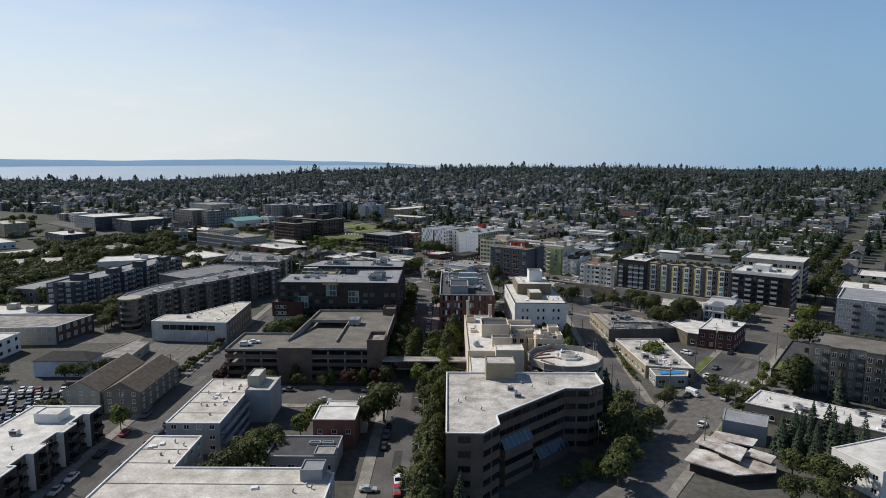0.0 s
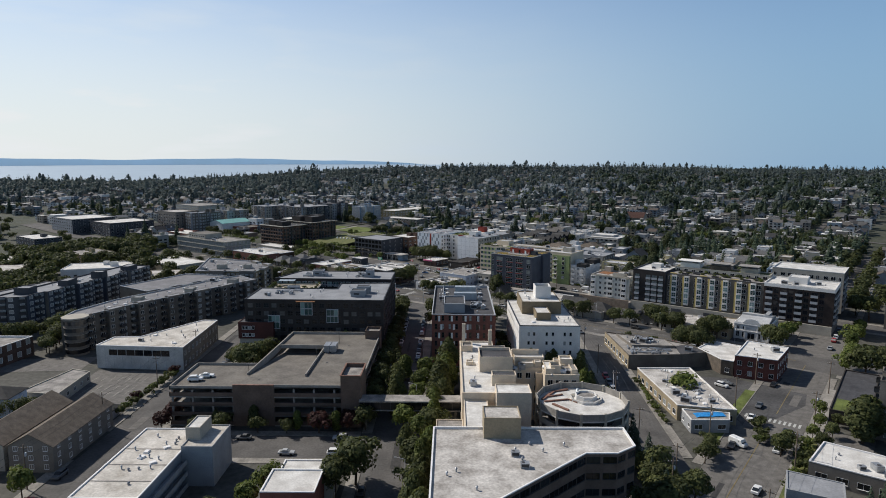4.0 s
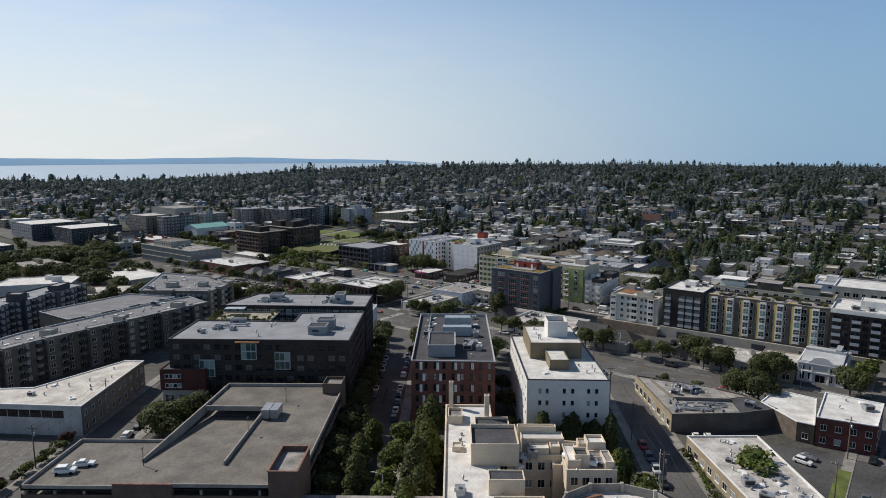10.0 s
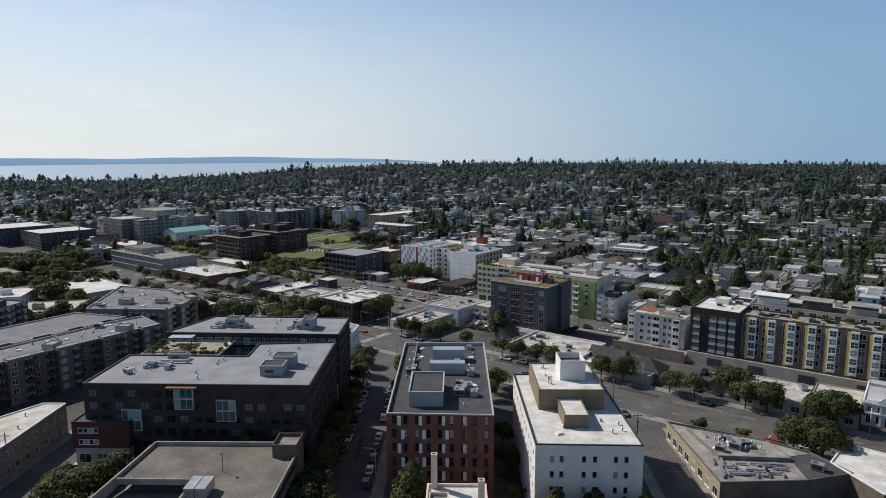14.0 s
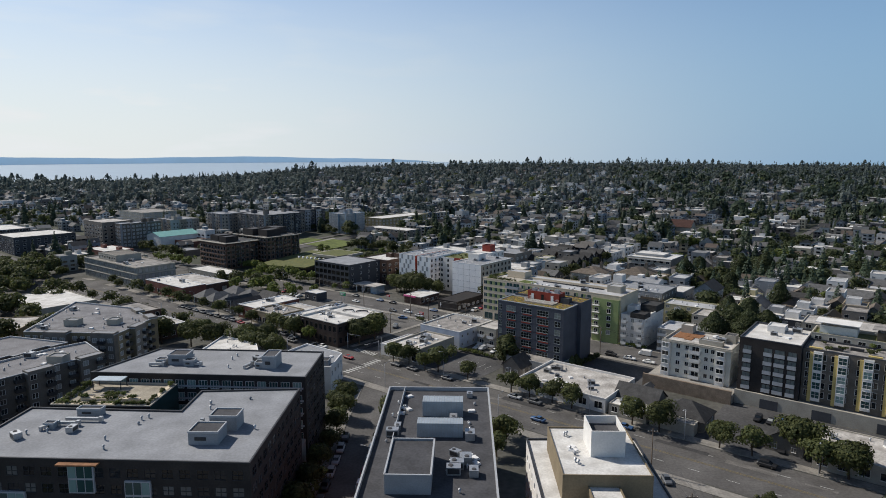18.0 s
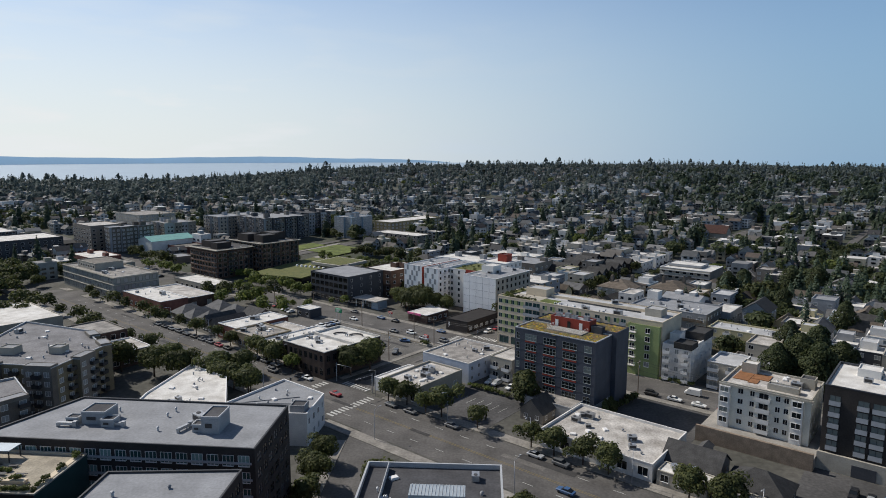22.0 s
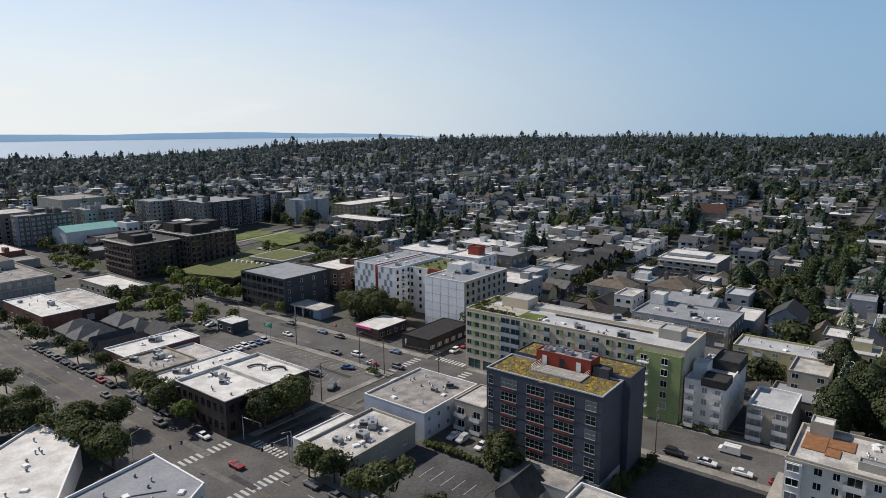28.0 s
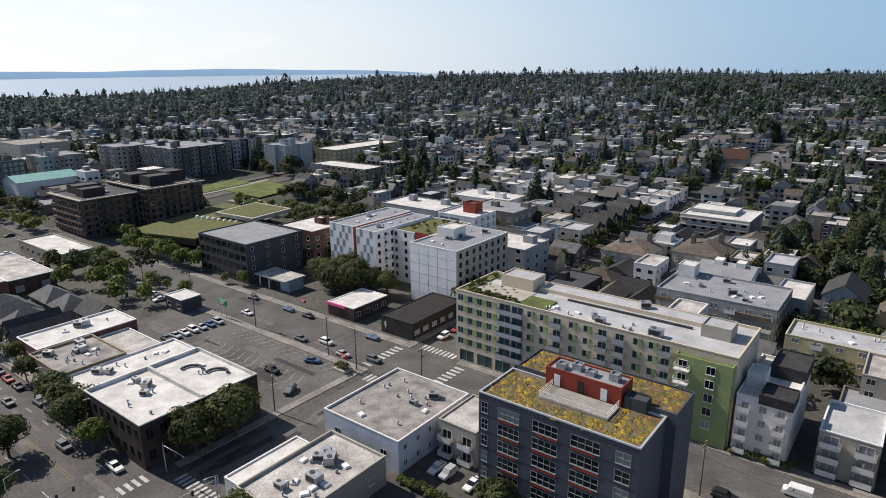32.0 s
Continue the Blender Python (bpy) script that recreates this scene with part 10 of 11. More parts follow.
near_t = [("round", 310, 0.42, 0.05), ("round", 300, 0.46, 0.052), ("round", 310, 0.38, 0.05)]
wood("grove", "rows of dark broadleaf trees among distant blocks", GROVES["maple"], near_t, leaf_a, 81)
wood("bright_grove", "light green trees among distant blocks", GROVES["bright"], near_t, leaf_b, 91)
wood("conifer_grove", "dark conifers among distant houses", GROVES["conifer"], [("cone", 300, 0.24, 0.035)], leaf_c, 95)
wood("hillside_near_trees", "broadleaf trees between the nearer hillside houses", scatter(560, hill, 6, 13.5, 440, 860), mid_t, leaf_f, 33)
wood("hillside_near_conifers", "dark pointed conifers between the nearer houses", scatter(300, hill, 13, 24, 470, 900), [("cone", 210, 0.25, 0.052), ("cone", 200, 0.31, 0.056), ("cone", 190, 0.21, 0.05)], leaf_c, 35)


def yards(x, y):
    d = Vector((x + 2, y - 402))
    u, v = d.dot(UX), d.dot(VX)
    return 46 < u < 182 and 94 < v < 400 and not taken(x, y) and (int(x // 6), int(y // 6)) not in BUILT


wood("backyard_trees", "dark broadleaf trees in the yards between small houses", scatter(250, yards, 5, 12, 430, 800), near_t, leaf_f, 37)
wood("backyard_conifers", "tall dark conifers in the yards between small houses", scatter(48, yards, 12, 22, 430, 800), [("cone", 240, 0.26, 0.045)], leaf_c, 39)
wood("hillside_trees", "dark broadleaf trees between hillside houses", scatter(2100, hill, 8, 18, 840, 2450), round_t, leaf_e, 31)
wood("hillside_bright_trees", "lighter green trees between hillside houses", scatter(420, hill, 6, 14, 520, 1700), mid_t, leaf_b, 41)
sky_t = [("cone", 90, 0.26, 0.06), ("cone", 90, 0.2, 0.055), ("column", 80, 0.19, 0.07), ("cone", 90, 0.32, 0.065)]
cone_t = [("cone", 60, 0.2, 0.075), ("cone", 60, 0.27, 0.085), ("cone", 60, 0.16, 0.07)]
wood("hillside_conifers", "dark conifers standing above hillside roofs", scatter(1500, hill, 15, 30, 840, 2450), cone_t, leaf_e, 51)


def crest(x, y):
    return ground_z(x, y) > 12


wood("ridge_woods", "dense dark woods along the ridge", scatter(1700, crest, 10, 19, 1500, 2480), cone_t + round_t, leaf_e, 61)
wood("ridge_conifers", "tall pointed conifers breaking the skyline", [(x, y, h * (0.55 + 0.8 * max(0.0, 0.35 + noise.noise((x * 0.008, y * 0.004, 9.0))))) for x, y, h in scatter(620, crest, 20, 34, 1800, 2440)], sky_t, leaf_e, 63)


def right_hill(x, y):
    return x > 0.22 * y and hill(x, y)


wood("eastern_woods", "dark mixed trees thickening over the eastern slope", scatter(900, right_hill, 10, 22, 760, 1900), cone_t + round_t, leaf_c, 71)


def shore(x, y):
    return -0.8 < x / y < -0.2 and ground_z(x, y) > 6


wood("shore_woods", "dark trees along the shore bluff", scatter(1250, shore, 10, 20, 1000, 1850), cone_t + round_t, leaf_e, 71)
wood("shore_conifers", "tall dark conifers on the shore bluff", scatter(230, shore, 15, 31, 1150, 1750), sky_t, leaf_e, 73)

for x0, x1, y0, y1, n in ((-420, -190, 285, 640, 130), (-700, -420, 520, 900, 160), (-190, -100, 440, 500, 10)):
    for k in range(n):
        x, y = fr.uniform(x0, x1), fr.uniform(y0, y1)
        d = Vector((x + 2, y - 402))
        if abs(d.dot(VX) + 11) > 16 and abs(d.dot(VX) - 64) > 12 and all(abs(x - f_[2]) > f_[4] * 0.62 or abs(y - f_[3]) > f_[5] * 0.8 for f_ in FILL) and (x < -270 or y > 404):
            GROVE_EXTRA.append((x, y, fr.uniform(7, 12)))
br = random.Random(41)
for k in range(420):
    t = br.random()
    x, y = (-236 - 70 * min(1, 2 * t) + 34 * max(0, 2 * t - 1), 335 + 250 * t)
    x, y = x + br.gauss(0, 20), y + br.gauss(0, 12)
    if not taken(x, y) and x < -205:
        GROVE_EXTRA.append((x, y, br.uniform(8, 14)))
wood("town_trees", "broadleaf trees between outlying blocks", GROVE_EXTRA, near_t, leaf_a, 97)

# ---- vehicles ----
def paint(name, base, rough=0.5):
    m = mat(name, base, rough, 0.04, 0.5, 4.0, 0.0, spec=0.6)
    m.node_tree.nodes["Principled BSDF"].inputs["Coat Weight"].default_value = 0.25
    return m


CAR_PAINT = {"white": paint("white_car_paint", (0.72, 0.72, 0.7)), "silver": paint("silver_car_paint", (0.4, 0.41, 0.42)), "black": paint("black_car_paint", (0.015, 0.015, 0.017)), "grey": paint("grey_car_paint", (0.1, 0.105, 0.11)), "red": paint("red_car_paint", (0.3, 0.02, 0.025)), "blue": paint("blue_car_paint", (0.04, 0.1, 0.22))}
lamp_glass = mat("lamp_lens", (0.6, 0.58, 0.5), 0.2, 0.05, 1, 8, 0)
tail_lens = mat("tail_lens", (0.3, 0.01, 0.01), 0.2, 0.05, 1, 8, 0)


def loft(bm, sections, mi=0):
    """Skin over rings of equal count."""
    rings = [[bm.verts.new(p) for p in s] for s in sections]
    n = len(rings[0])
    for a, b in zip(rings, rings[1:]):
        for k in range(n):
            f = bm.faces.new((a[k], a[(k + 1) % n], b[(k + 1) % n], b[k]))
            f.material_index = mi
    bm.faces.new(rings[0][::-1]).material_index = mi
    bm.faces.new(rings[-1]).material_index = mi


def ring_at(y, w, z0, z1, r=0.12):
    return [(-w, y, z0 + r), (-w + r, y, z0), (w - r, y, z0), (w, y, z0 + r), (w, y, z1 - r), (w - r, y, z1), (-w + r, y, z1), (-w, y, z1 - r)]


def car_meshes(kind):
    if kind == "van":
        body = [(-2.4, 0.85, 0.5, 1.0), (-2.3, 0.95, 0.35, 1.15), (-1.7, 0.98, 0.3, 1.3), (-1.3, 0.98, 0.3, 2.2), (2.4, 0.98, 0.3, 2.25), (2.5, 0.92, 0.4, 2.1)]
        cab = [(-1.72, 0.85, 1.25, 1.3), (-1.32, 0.9, 1.25, 2.05), (-0.5, 1.0, 1.3, 1.95)]
        L = (-1.6, 1.6)
    elif kind == "suv":
        body = [(-2.25, 0.75, 0.5, 0.85), (-2.15, 0.9, 0.35, 1.0), (-1.1, 0.94, 0.3, 1.12), (1.9, 0.94, 0.3, 1.15), (2.2, 0.88, 0.4, 1.05)]
        cab = [(-1.2, 0.8, 1.05, 1.12), (-0.45, 0.76, 1.05, 1.68), (1.6, 0.76, 1.05, 1.7), (2.05, 0.8, 1.05, 1.15)]
        L = (-1.4, 1.4)
    else:
        body = [(-2.25, 0.7, 0.42, 0.7), (-2.15, 0.86, 0.3, 0.82), (-1.0, 0.9, 0.25, 0.95), (1.6, 0.9, 0.25, 0.98), (2.2, 0.84, 0.35, 0.9)]
        cab = [(-1.0, 0.74, 0.9, 0.96), (-0.25, 0.66, 0.9, 1.4), (0.9, 0.66, 0.9, 1.42), (1.75, 0.74, 0.9, 0.98)]
        L = (-1.35, 1.35)
    bm = bmesh.new()
    loft(bm, [ring_at(*s) for s in body])
    body_bm = bm
    bm = bmesh.new()
    loft(bm, [ring_at(y, w, z0, z1, 0.03 if z1 - z0 < 0.12 else 0.1) for y, w, z0, z1 in cab])
    glass_bm = bm
    top = None
    if kind != "van":
        bm = bmesh.new()
        y0, y1, w, z = cab[1][0], cab[2][0], cab[1][1], cab[2][3]
        box(bm, -w + 0.02, w - 0.02, y0, y1, z - 0.05, z + 0.03)
        top = bm
    bm = bmesh.new()
    tube(bm, (-0.12, 0, 0), (0.12, 0, 0), 0.33, 0.33, 12)
    bmesh.ops.contextual_create(bm, geom=[e for e in bm.edges if e.is_boundary])
    wheel = mesh_of(bm, "wheel", rubber)
    lamps = []
    for y, m_, nm in ((body[0][0] - 0.02, lamp_glass, "headlight"), (body[-1][0] + 0.02, tail_lens, "tail_light")):
        bm = bmesh.new()
        box(bm, -0.17, 0.17, -0.03, 0.03, -0.08, 0.08)
        lamps.append((nm, y, mesh_of(bm, nm, m_)))
    return body_bm, glass_bm, top, wheel, L, lamps, body


CARS = {}


def car_proto(kind, colour, small=False):
    if (kind, colour, small) in CARS:
        return CARS[kind, colour, small]
    body, gl, top, wheel, L, lamps, prof = car_meshes(kind)
    m = CAR_PAINT[colour]
    word = {"van": "delivery van", "suv": "sport utility car", "sedan": "saloon car"}[kind]
    ob = thing("parked_" + {"van": "van", "suv": "suv", "sedan": "car"}[kind], f"{colour} parked {word} with dark windows on asphalt", "van" if kind == "van" else "car", (0, 0, -50), "parked vehicles")
    if small:
        for y in L:
            for x in (-0.84, 0.84):
                tube(body, (x - 0.12, y, 0.33), (x + 0.12, y, 0.33), 0.33, 0.33, 8, 1)
    part("body", body, [m, rubber], ob)
    part("cabin_glass", gl, pane_dark, ob)
    if top:
        part("roof", top, m, ob)
    for y in () if small else L:
        for x in (-0.84, 0.84):
            put("wheel", wheel, ob, Matrix.Translation((x, y, 0.33)))
    CARS[kind, colour, small] = [ob, False]
    return CARS[kind, colour, small]


cr = random.Random(23)


def car(x, y, heading, kind=None, colour=None, z=None):
    """heading: radians, 0 looks along -y."""
    kind = kind or cr.choice(["sedan", "sedan", "suv", "suv", "sedan"])
    colour = colour or cr.choice(["white", "silver", "black", "grey", "grey", "black", "white", "black", "black", "grey", "white", "silver", "grey", "black", "grey", "red", "blue"])
    slot = car_proto(kind, colour, far_off((x, y), 95))
    m = Matrix.Translation((x, y, 0.05 + (ground_z(x, y) if z is None else z))) @ Matrix.Rotation(heading + cr.uniform(-0.03, 0.03), 4, "Z")
    if not slot[1]:
        slot[0].matrix_basis = m
        slot[1] = True
        return slot[0]
    return copy_thing(slot[0], m)


def cars(a, b, gap, fill, heading, z=None):
    a, b = Vector(a), Vector(b)
    n = int((b - a).length / gap)
    for k in range(n):
        if cr.random() < fill:
            p = a.lerp(b, (k + 0.5) / n)
            car(p.x, p.y, heading, z=z)


E = ANG + math.pi / 2
cars((-17.6, 275), (-17.6, 345), 6.2, 0.8, 0)
cars((-9.4, 276), (-9.4, 346), 6.2, 0.8, math.pi)
cars((-17.6, 100), (-17.6, 190), 6.5, 0.3, 0)
cars((-93.5, 105), (-93.5, 196), 6.2, 0.6, 0)
cars((-83.6, 105), (-83.6, 196), 6.2, 0.55, math.pi)
cars((-83.4, 216), (-83.4, 330), 6.4, 0.6, math.pi)
cars((-70, 199.5), (-24, 199.5), 6.4, 0.5, math.pi / 2)
cars((-72, 208.6), (-24, 208.6), 6.4, 0.45, -math.pi / 2)
cars((58.0, 225), (63.2, 325), 6.6, 0.4, -0.05)
for yy in (178, 184, 190, 196, 201.5, 207):
    cars((-170, yy), (-124 - (yy - 178) * 0.12, yy), 2.75, 0.86, 0.35)
cars(N(-97, 33), N(-96, 52), 2.6, 0.95, E)
car(*N(-56, 40), E, "suv", "black")
car(*N(-52, 50), E + 0.4, "sedan", "blue")
car(*N(-44, 36), ANG + 0.5, "suv", "grey")
cars(N(-70, 57.6), N(-44, 57.6), 7.0, 0.55, E)
cars(N(-110, 70.4), N(-45, 70.4), 8.5, 0.35, -math.pi + E)
cars(N(2, 33), N(16, 33), 2.7, 0.95, ANG)
cars(N(46, 57.4), N(76, 57.4), 6.4, 0.55, E)
cars(N(58, 70.6), N(150, 70.6), 6.4, 0.6, E)
cars(N(-160, -3.0), N(-64, -3.0), 6.2, 0.75, E)
cars(N(-64, -19.0), N(-160, -19.0), 6.2, 0.4, E)
cars(N(-160, -7.5), N(-40, -7.5), 14, 0.3, E)
cars(N(-14, -14), N(110, -14), 18, 0.3, E + math.pi)
cars(N(-14, -7.5), N(110, -7.5), 20, 0.3, E)
cars(N(40, -3.2), N(165, -3.2), 7.0, 0.2, E)
cars(N(-12, -3.0), N(36, -3.0), 7.0, 0.3, E)
cars(N(20, -19.2), N(160, -19.2), 8.0, 0.15, E + math.pi)
cars(N(104, 8), N(156, 10), 3.2, 0.45, ANG)
cars(N(104, 26), N(150, 28), 3.2, 0.4, ANG)
cars(N(-34.0, 6), N(-34.0, 48), 7, 0.3, ANG)
cars(N(-25.0, 30), N(-25.0, 50), 7, 0.6, ANG)
cars(N(-33.6, 80), N(-33.6, 300), 6.4, 0.55, ANG)
cars(N(-24.4, 150), N(-24.4, 300), 6.4, 0.55, ANG)
cars(N(183.5, -150), N(183.5, -30), 11, 0.4, ANG)
cars(N(194, -150), N(194, -30), 13, 0.4, ANG + math.pi)
cars(N(194, 4), N(194, 60), 7, 0.5, ANG + math.pi)
cars((97, 252), (108, 262), 3.2, 0.6, 0.7)
cars(N(-30, 60), N(-160, 61.0), 17, 0.5, E)
cars(N(-240, 40), N(-200, 42), 3.0, 0.5, ANG)
cars(N(-300, 58), N(-170, 58), 7.0, 0.5, E)
cars(N(-255, 100), N(-255, 160), 6.5, 0.5, ANG)
cars(N(-266, 4), N(-266, 56), 6.5, 0.5, ANG)
cars(N(-150, 54), N(-128, 50), 3.0, 0.7, ANG)
car(-74.2, 224.0, 1.75, "suv", "white", 11.45)
car(-72.0, 227.2, 1.75, "sedan", "white", 11.45)
car(76.5, 267.5, -0.1, "sedan", "white")
car(79.8, 267.2, -0.1, "sedan", "white")
car(*N(60, 66.0), E + math.pi, "van", "white")
car(83.5, 207.0, 0.5, "van", "white")
car(-12.0, 141.5, 0.1, "suv", "red")
car(-12.2, 146.5, 0.1, "suv", "white")
car(-19.0, 142.5, math.pi / 2, "sedan", "silver")
car(*N(-28, -8), E, "sedan", "red")
car(*N(-47, -4.5), E, "sedan", "white")

# ---- rooftop fittings ----
def unit_meshes():
    bm = bmesh.new()
    box(bm, -1.1, 1.1, -0.8, 0.8, 0.15, 1.35)
    box(bm, -1.0, 1.0, -0.7, 0.7, 0.0, 0.15)
    case = mesh_of(bm, "casing", steel)
    bm = bmesh.new()
    tube(bm, (-0.45, 0, 1.35), (-0.45, 0, 1.45), 0.4, 0.4, 12)
    fan = mesh_of(bm, "fan_cowl", roof_dark)
    bm = bmesh.new()
    box(bm, -0.9, 0.9, -0.83, -0.8, 0.35, 1.15)
    grille = mesh_of(bm, "grille", trim_dark)
    return case, fan, grille


CASE, FAN, GRILLE = unit_meshes()


def roof_unit(x, y, z, s=1.0, turn=0.0):
    ob = thing("rooftop_unit", "grey metal air-handling unit on a flat roof", "rooftop unit", (x, y, z), "rooftop units")
    ob.rotation_euler, ob.scale = (0, 0, turn), (s, s, s)
    put("casing", CASE, ob, Matrix())
    put("fan_cowl", FAN, ob, Matrix())
    put("grille", GRILLE, ob, Matrix())


bm = bmesh.new()
tube(bm, (0, 0, 0), (0, 0, 0.7), 0.16, 0.16, 8)
tube(bm, (0, 0, 0.7), (0, 0, 0.95), 0.3, 0.12, 8)
VENT = mesh_of(bm, "roof_vent", steel)
bm = bmesh.new()
box(bm, -0.8, 0.8, -0.6, 0.6, 0, 0.3)
box(bm, -0.7, 0.7, -0.5, 0.5, 0.3, 0.42)
HATCH = mesh_of(bm, "roof_hatch", trim_white)
bm = bmesh.new()
tube(bm, (0, 0, 0), (0, 0, 0.4), 0.22, 0.22, 10)
tube(bm, (0, 0, 0.4), (0, 0, 0.7), 0.36, 0.14, 10)
TURBINE = mesh_of(bm, "exhaust_fan", roof_grey)


def fittings(poly, z, n, units=1, seed=0):
    """Vents, hatches and air units scattered over a roof."""
    r = random.Random(seed + int(z * 10))
    xs0, xs1 = min(p[0] for p in poly), max(p[0] for p in poly)
    ys0, ys1 = min(p[1] for p in poly), max(p[1] for p in poly)
    inner = inset(poly, 1.6)

    def inside(x, y):
        c = False
        for k in range(len(inner)):
            (x1, y1), (x2, y2) = inner[k], inner[k - 1]
            if (y1 > y) != (y2 > y) and x < (x2 - x1) * (y - y1) / (y2 - y1) + x1:
                c = not c
        return c

    done = 0
    for k in range(400):
        if done >= n + units:
            break
        x, y = r.uniform(xs0, xs1), r.uniform(ys0, ys1)
        if not inside(x, y):
            continue
        done += 1
        if done <= units:
            roof_unit(x, y, z, r.uniform(0.7, 1.3), r.choice((0, ANG, math.pi / 2)))
        else:
            me, nm, lab = r.choice(((VENT, "roof_vent", "small galvanised roof vent"), (VENT, "roof_vent", "small galvanised roof vent"), (HATCH, "roof_hatch", "white curbed roof hatch"), (TURBINE, "exhaust_fan", "grey mushroom-shaped roof exhaust fan")))
            ob = new(nm, me)
            ob.location = (x, y, z)
            ob.rotation_euler = (0, 0, r.uniform(0, 3))
            tagged(ob, lab, nm.replace("_", " "), "roof fittings")


fittings([(1, 138), (8, 138), (11, 147), (30, 166), (30, 173), (1, 173)], 17.8, 8, 2, 1)
fittings(rect(-75, 109, -27, 133), 8.65, 26, 1, 2)
fittings(rect(-75, 137, -63.5, 152), 8.65, 8, 0, 3)
fittings(rect(-75, 162, -62, 194), 8.7, 18, 0, 4)
fittings(rect(-117, 101, -100, 158), 9.15, 14, 1, 5)
fittings(rect(8, 205, 12, 245), 16.9, 8, 1, 6)
fittings(rect(18, 213, 42, 227), 15.9, 5, 4, 7)
fittings([(73, 225), (88, 222), (88.5, 258), (71.5, 257.5)], 4.6, 30, 8, 8)
fittings([(74.5, 284.5), (91, 283.5), (89.8, 290.5), (73.4, 298)], 5.9, 22, 6, 9)
fittings([(92, 275), (100.5, 277.5), (97, 285)], 5.3, 5, 1, 10)
fittings([(93, 188), (127, 162.5), (135, 172), (103, 197.5)], 4.8, 10, 8, 10)
fittings([(108, 264), (119, 258.5), (130, 273), (120, 281)], 8.0, 5, 1, 11)
fittings([(-129, 271), (-97, 268), (-98.5, 305), (-104, 305), (-119, 282)], 8.7, 12, 1, 12)
fittings([(-150, 296), (-138, 314), (-104, 371), (-114, 382), (-121, 375), (-149, 321)], 14.0, 40, 3, 13)
fittings([(-142, 393), (-107, 391.5), (-105, 411), (-120, 426), (-150, 436)], 14.8, 30, 3, 14)
fittings([(-200, 315), (-189, 319), (-172, 399), (-185, 402)], 16.4, 14, 3, 15)
fittings(rect(-76, 284, -46, 303), 23.45, 8, 2, 16)
fittings(rect(-44, 284, -25, 315), 23.45, 6, 1, 17)
fittings(rect(-68, 330, -26, 344), 23.45, 9, 2, 18)
fittings(rect(10, 277, 19, 327), 19.4, 16, 9, 19)
fittings(rect(-3, 295, 4, 327), 19.4, 12, 2, 20)
fittings(rect(28.5, 261, 49, 277), 19.65, 6, 0, 21)
fittings(rect(32, 280, 36, 296), 24.2, 8, 0, 22)
fittings(rectN(-63, 0, -43, 11.5), 9.2, 5, 3, 23)
fittings(rectN(-63, 14, -43, 24), 9.2, 3, 0, 24)
fittings(rectN(-83, 4, -75, 28), 5.1, 5, 2, 25)
fittings(rectN(-73, 5, -66, 26), 4.6, 4, 2, 60)
fittings(rectN(-102, 3, -86, 16), 5.6, 12, 4, 26)
fittings(rectN(-116, 6, -105.5, 28), 5.9, 4, 2, 27)
fittings(rectN(-15, 4, -2, 22), 5.6, 16, 5, 28)
fittings(rectN(-21, 29, -3, 49), 6.8, 12, 2, 29)
fittings(rectN(42, 5, 72, 23), 4.1, 10, 6, 30)
fittings(rectN(73.2, 3.8, 83.4, 8.0), 3.5, 8, 2, 61)
fittings(rectN(126.6, 4, 143, 21), 4.3, 8, 2, 62)
fittings(rectN(144.6, 4, 156.4, 25), 4.5, 6, 1, 63)
fittings(rectN(-3, 88, 34, 91.6), 20.1, 6, 4, 31)
fittings(rectN(-60, 104, -45, 130), 19.5, 8, 3, 32)
fittings(rectN(-88, 108, -82, 134), 19.5, 5, 1, 33)
fittings(rectN(85, 47, 95, 60), 14.8, 8, 1, 34)
fittings(rectN(101, 40, 116, 58), 20.8, 5, 2, 35)
fittings(rectN(165, 40, 190, 58), 20.8, 6, 3, 36)
fittings(rectN(12, 136, 41, 152), 10.4, 6, 2, 38)
fittings(rectN(-290, 8, -224, 28), 11.8, 10, 4, 39)
fittings([(-44, 378), (-30, 378), (-29, 389), (-42, 398), (-50, 383)], 8.6, 9, 0, 40)
fittings([(-79, 380), (-58, 380), (-66, 409), (-80, 418)], 5.5, 14, 2, 41)

# patched asphalt and manhole covers
pr = random.Random(17)
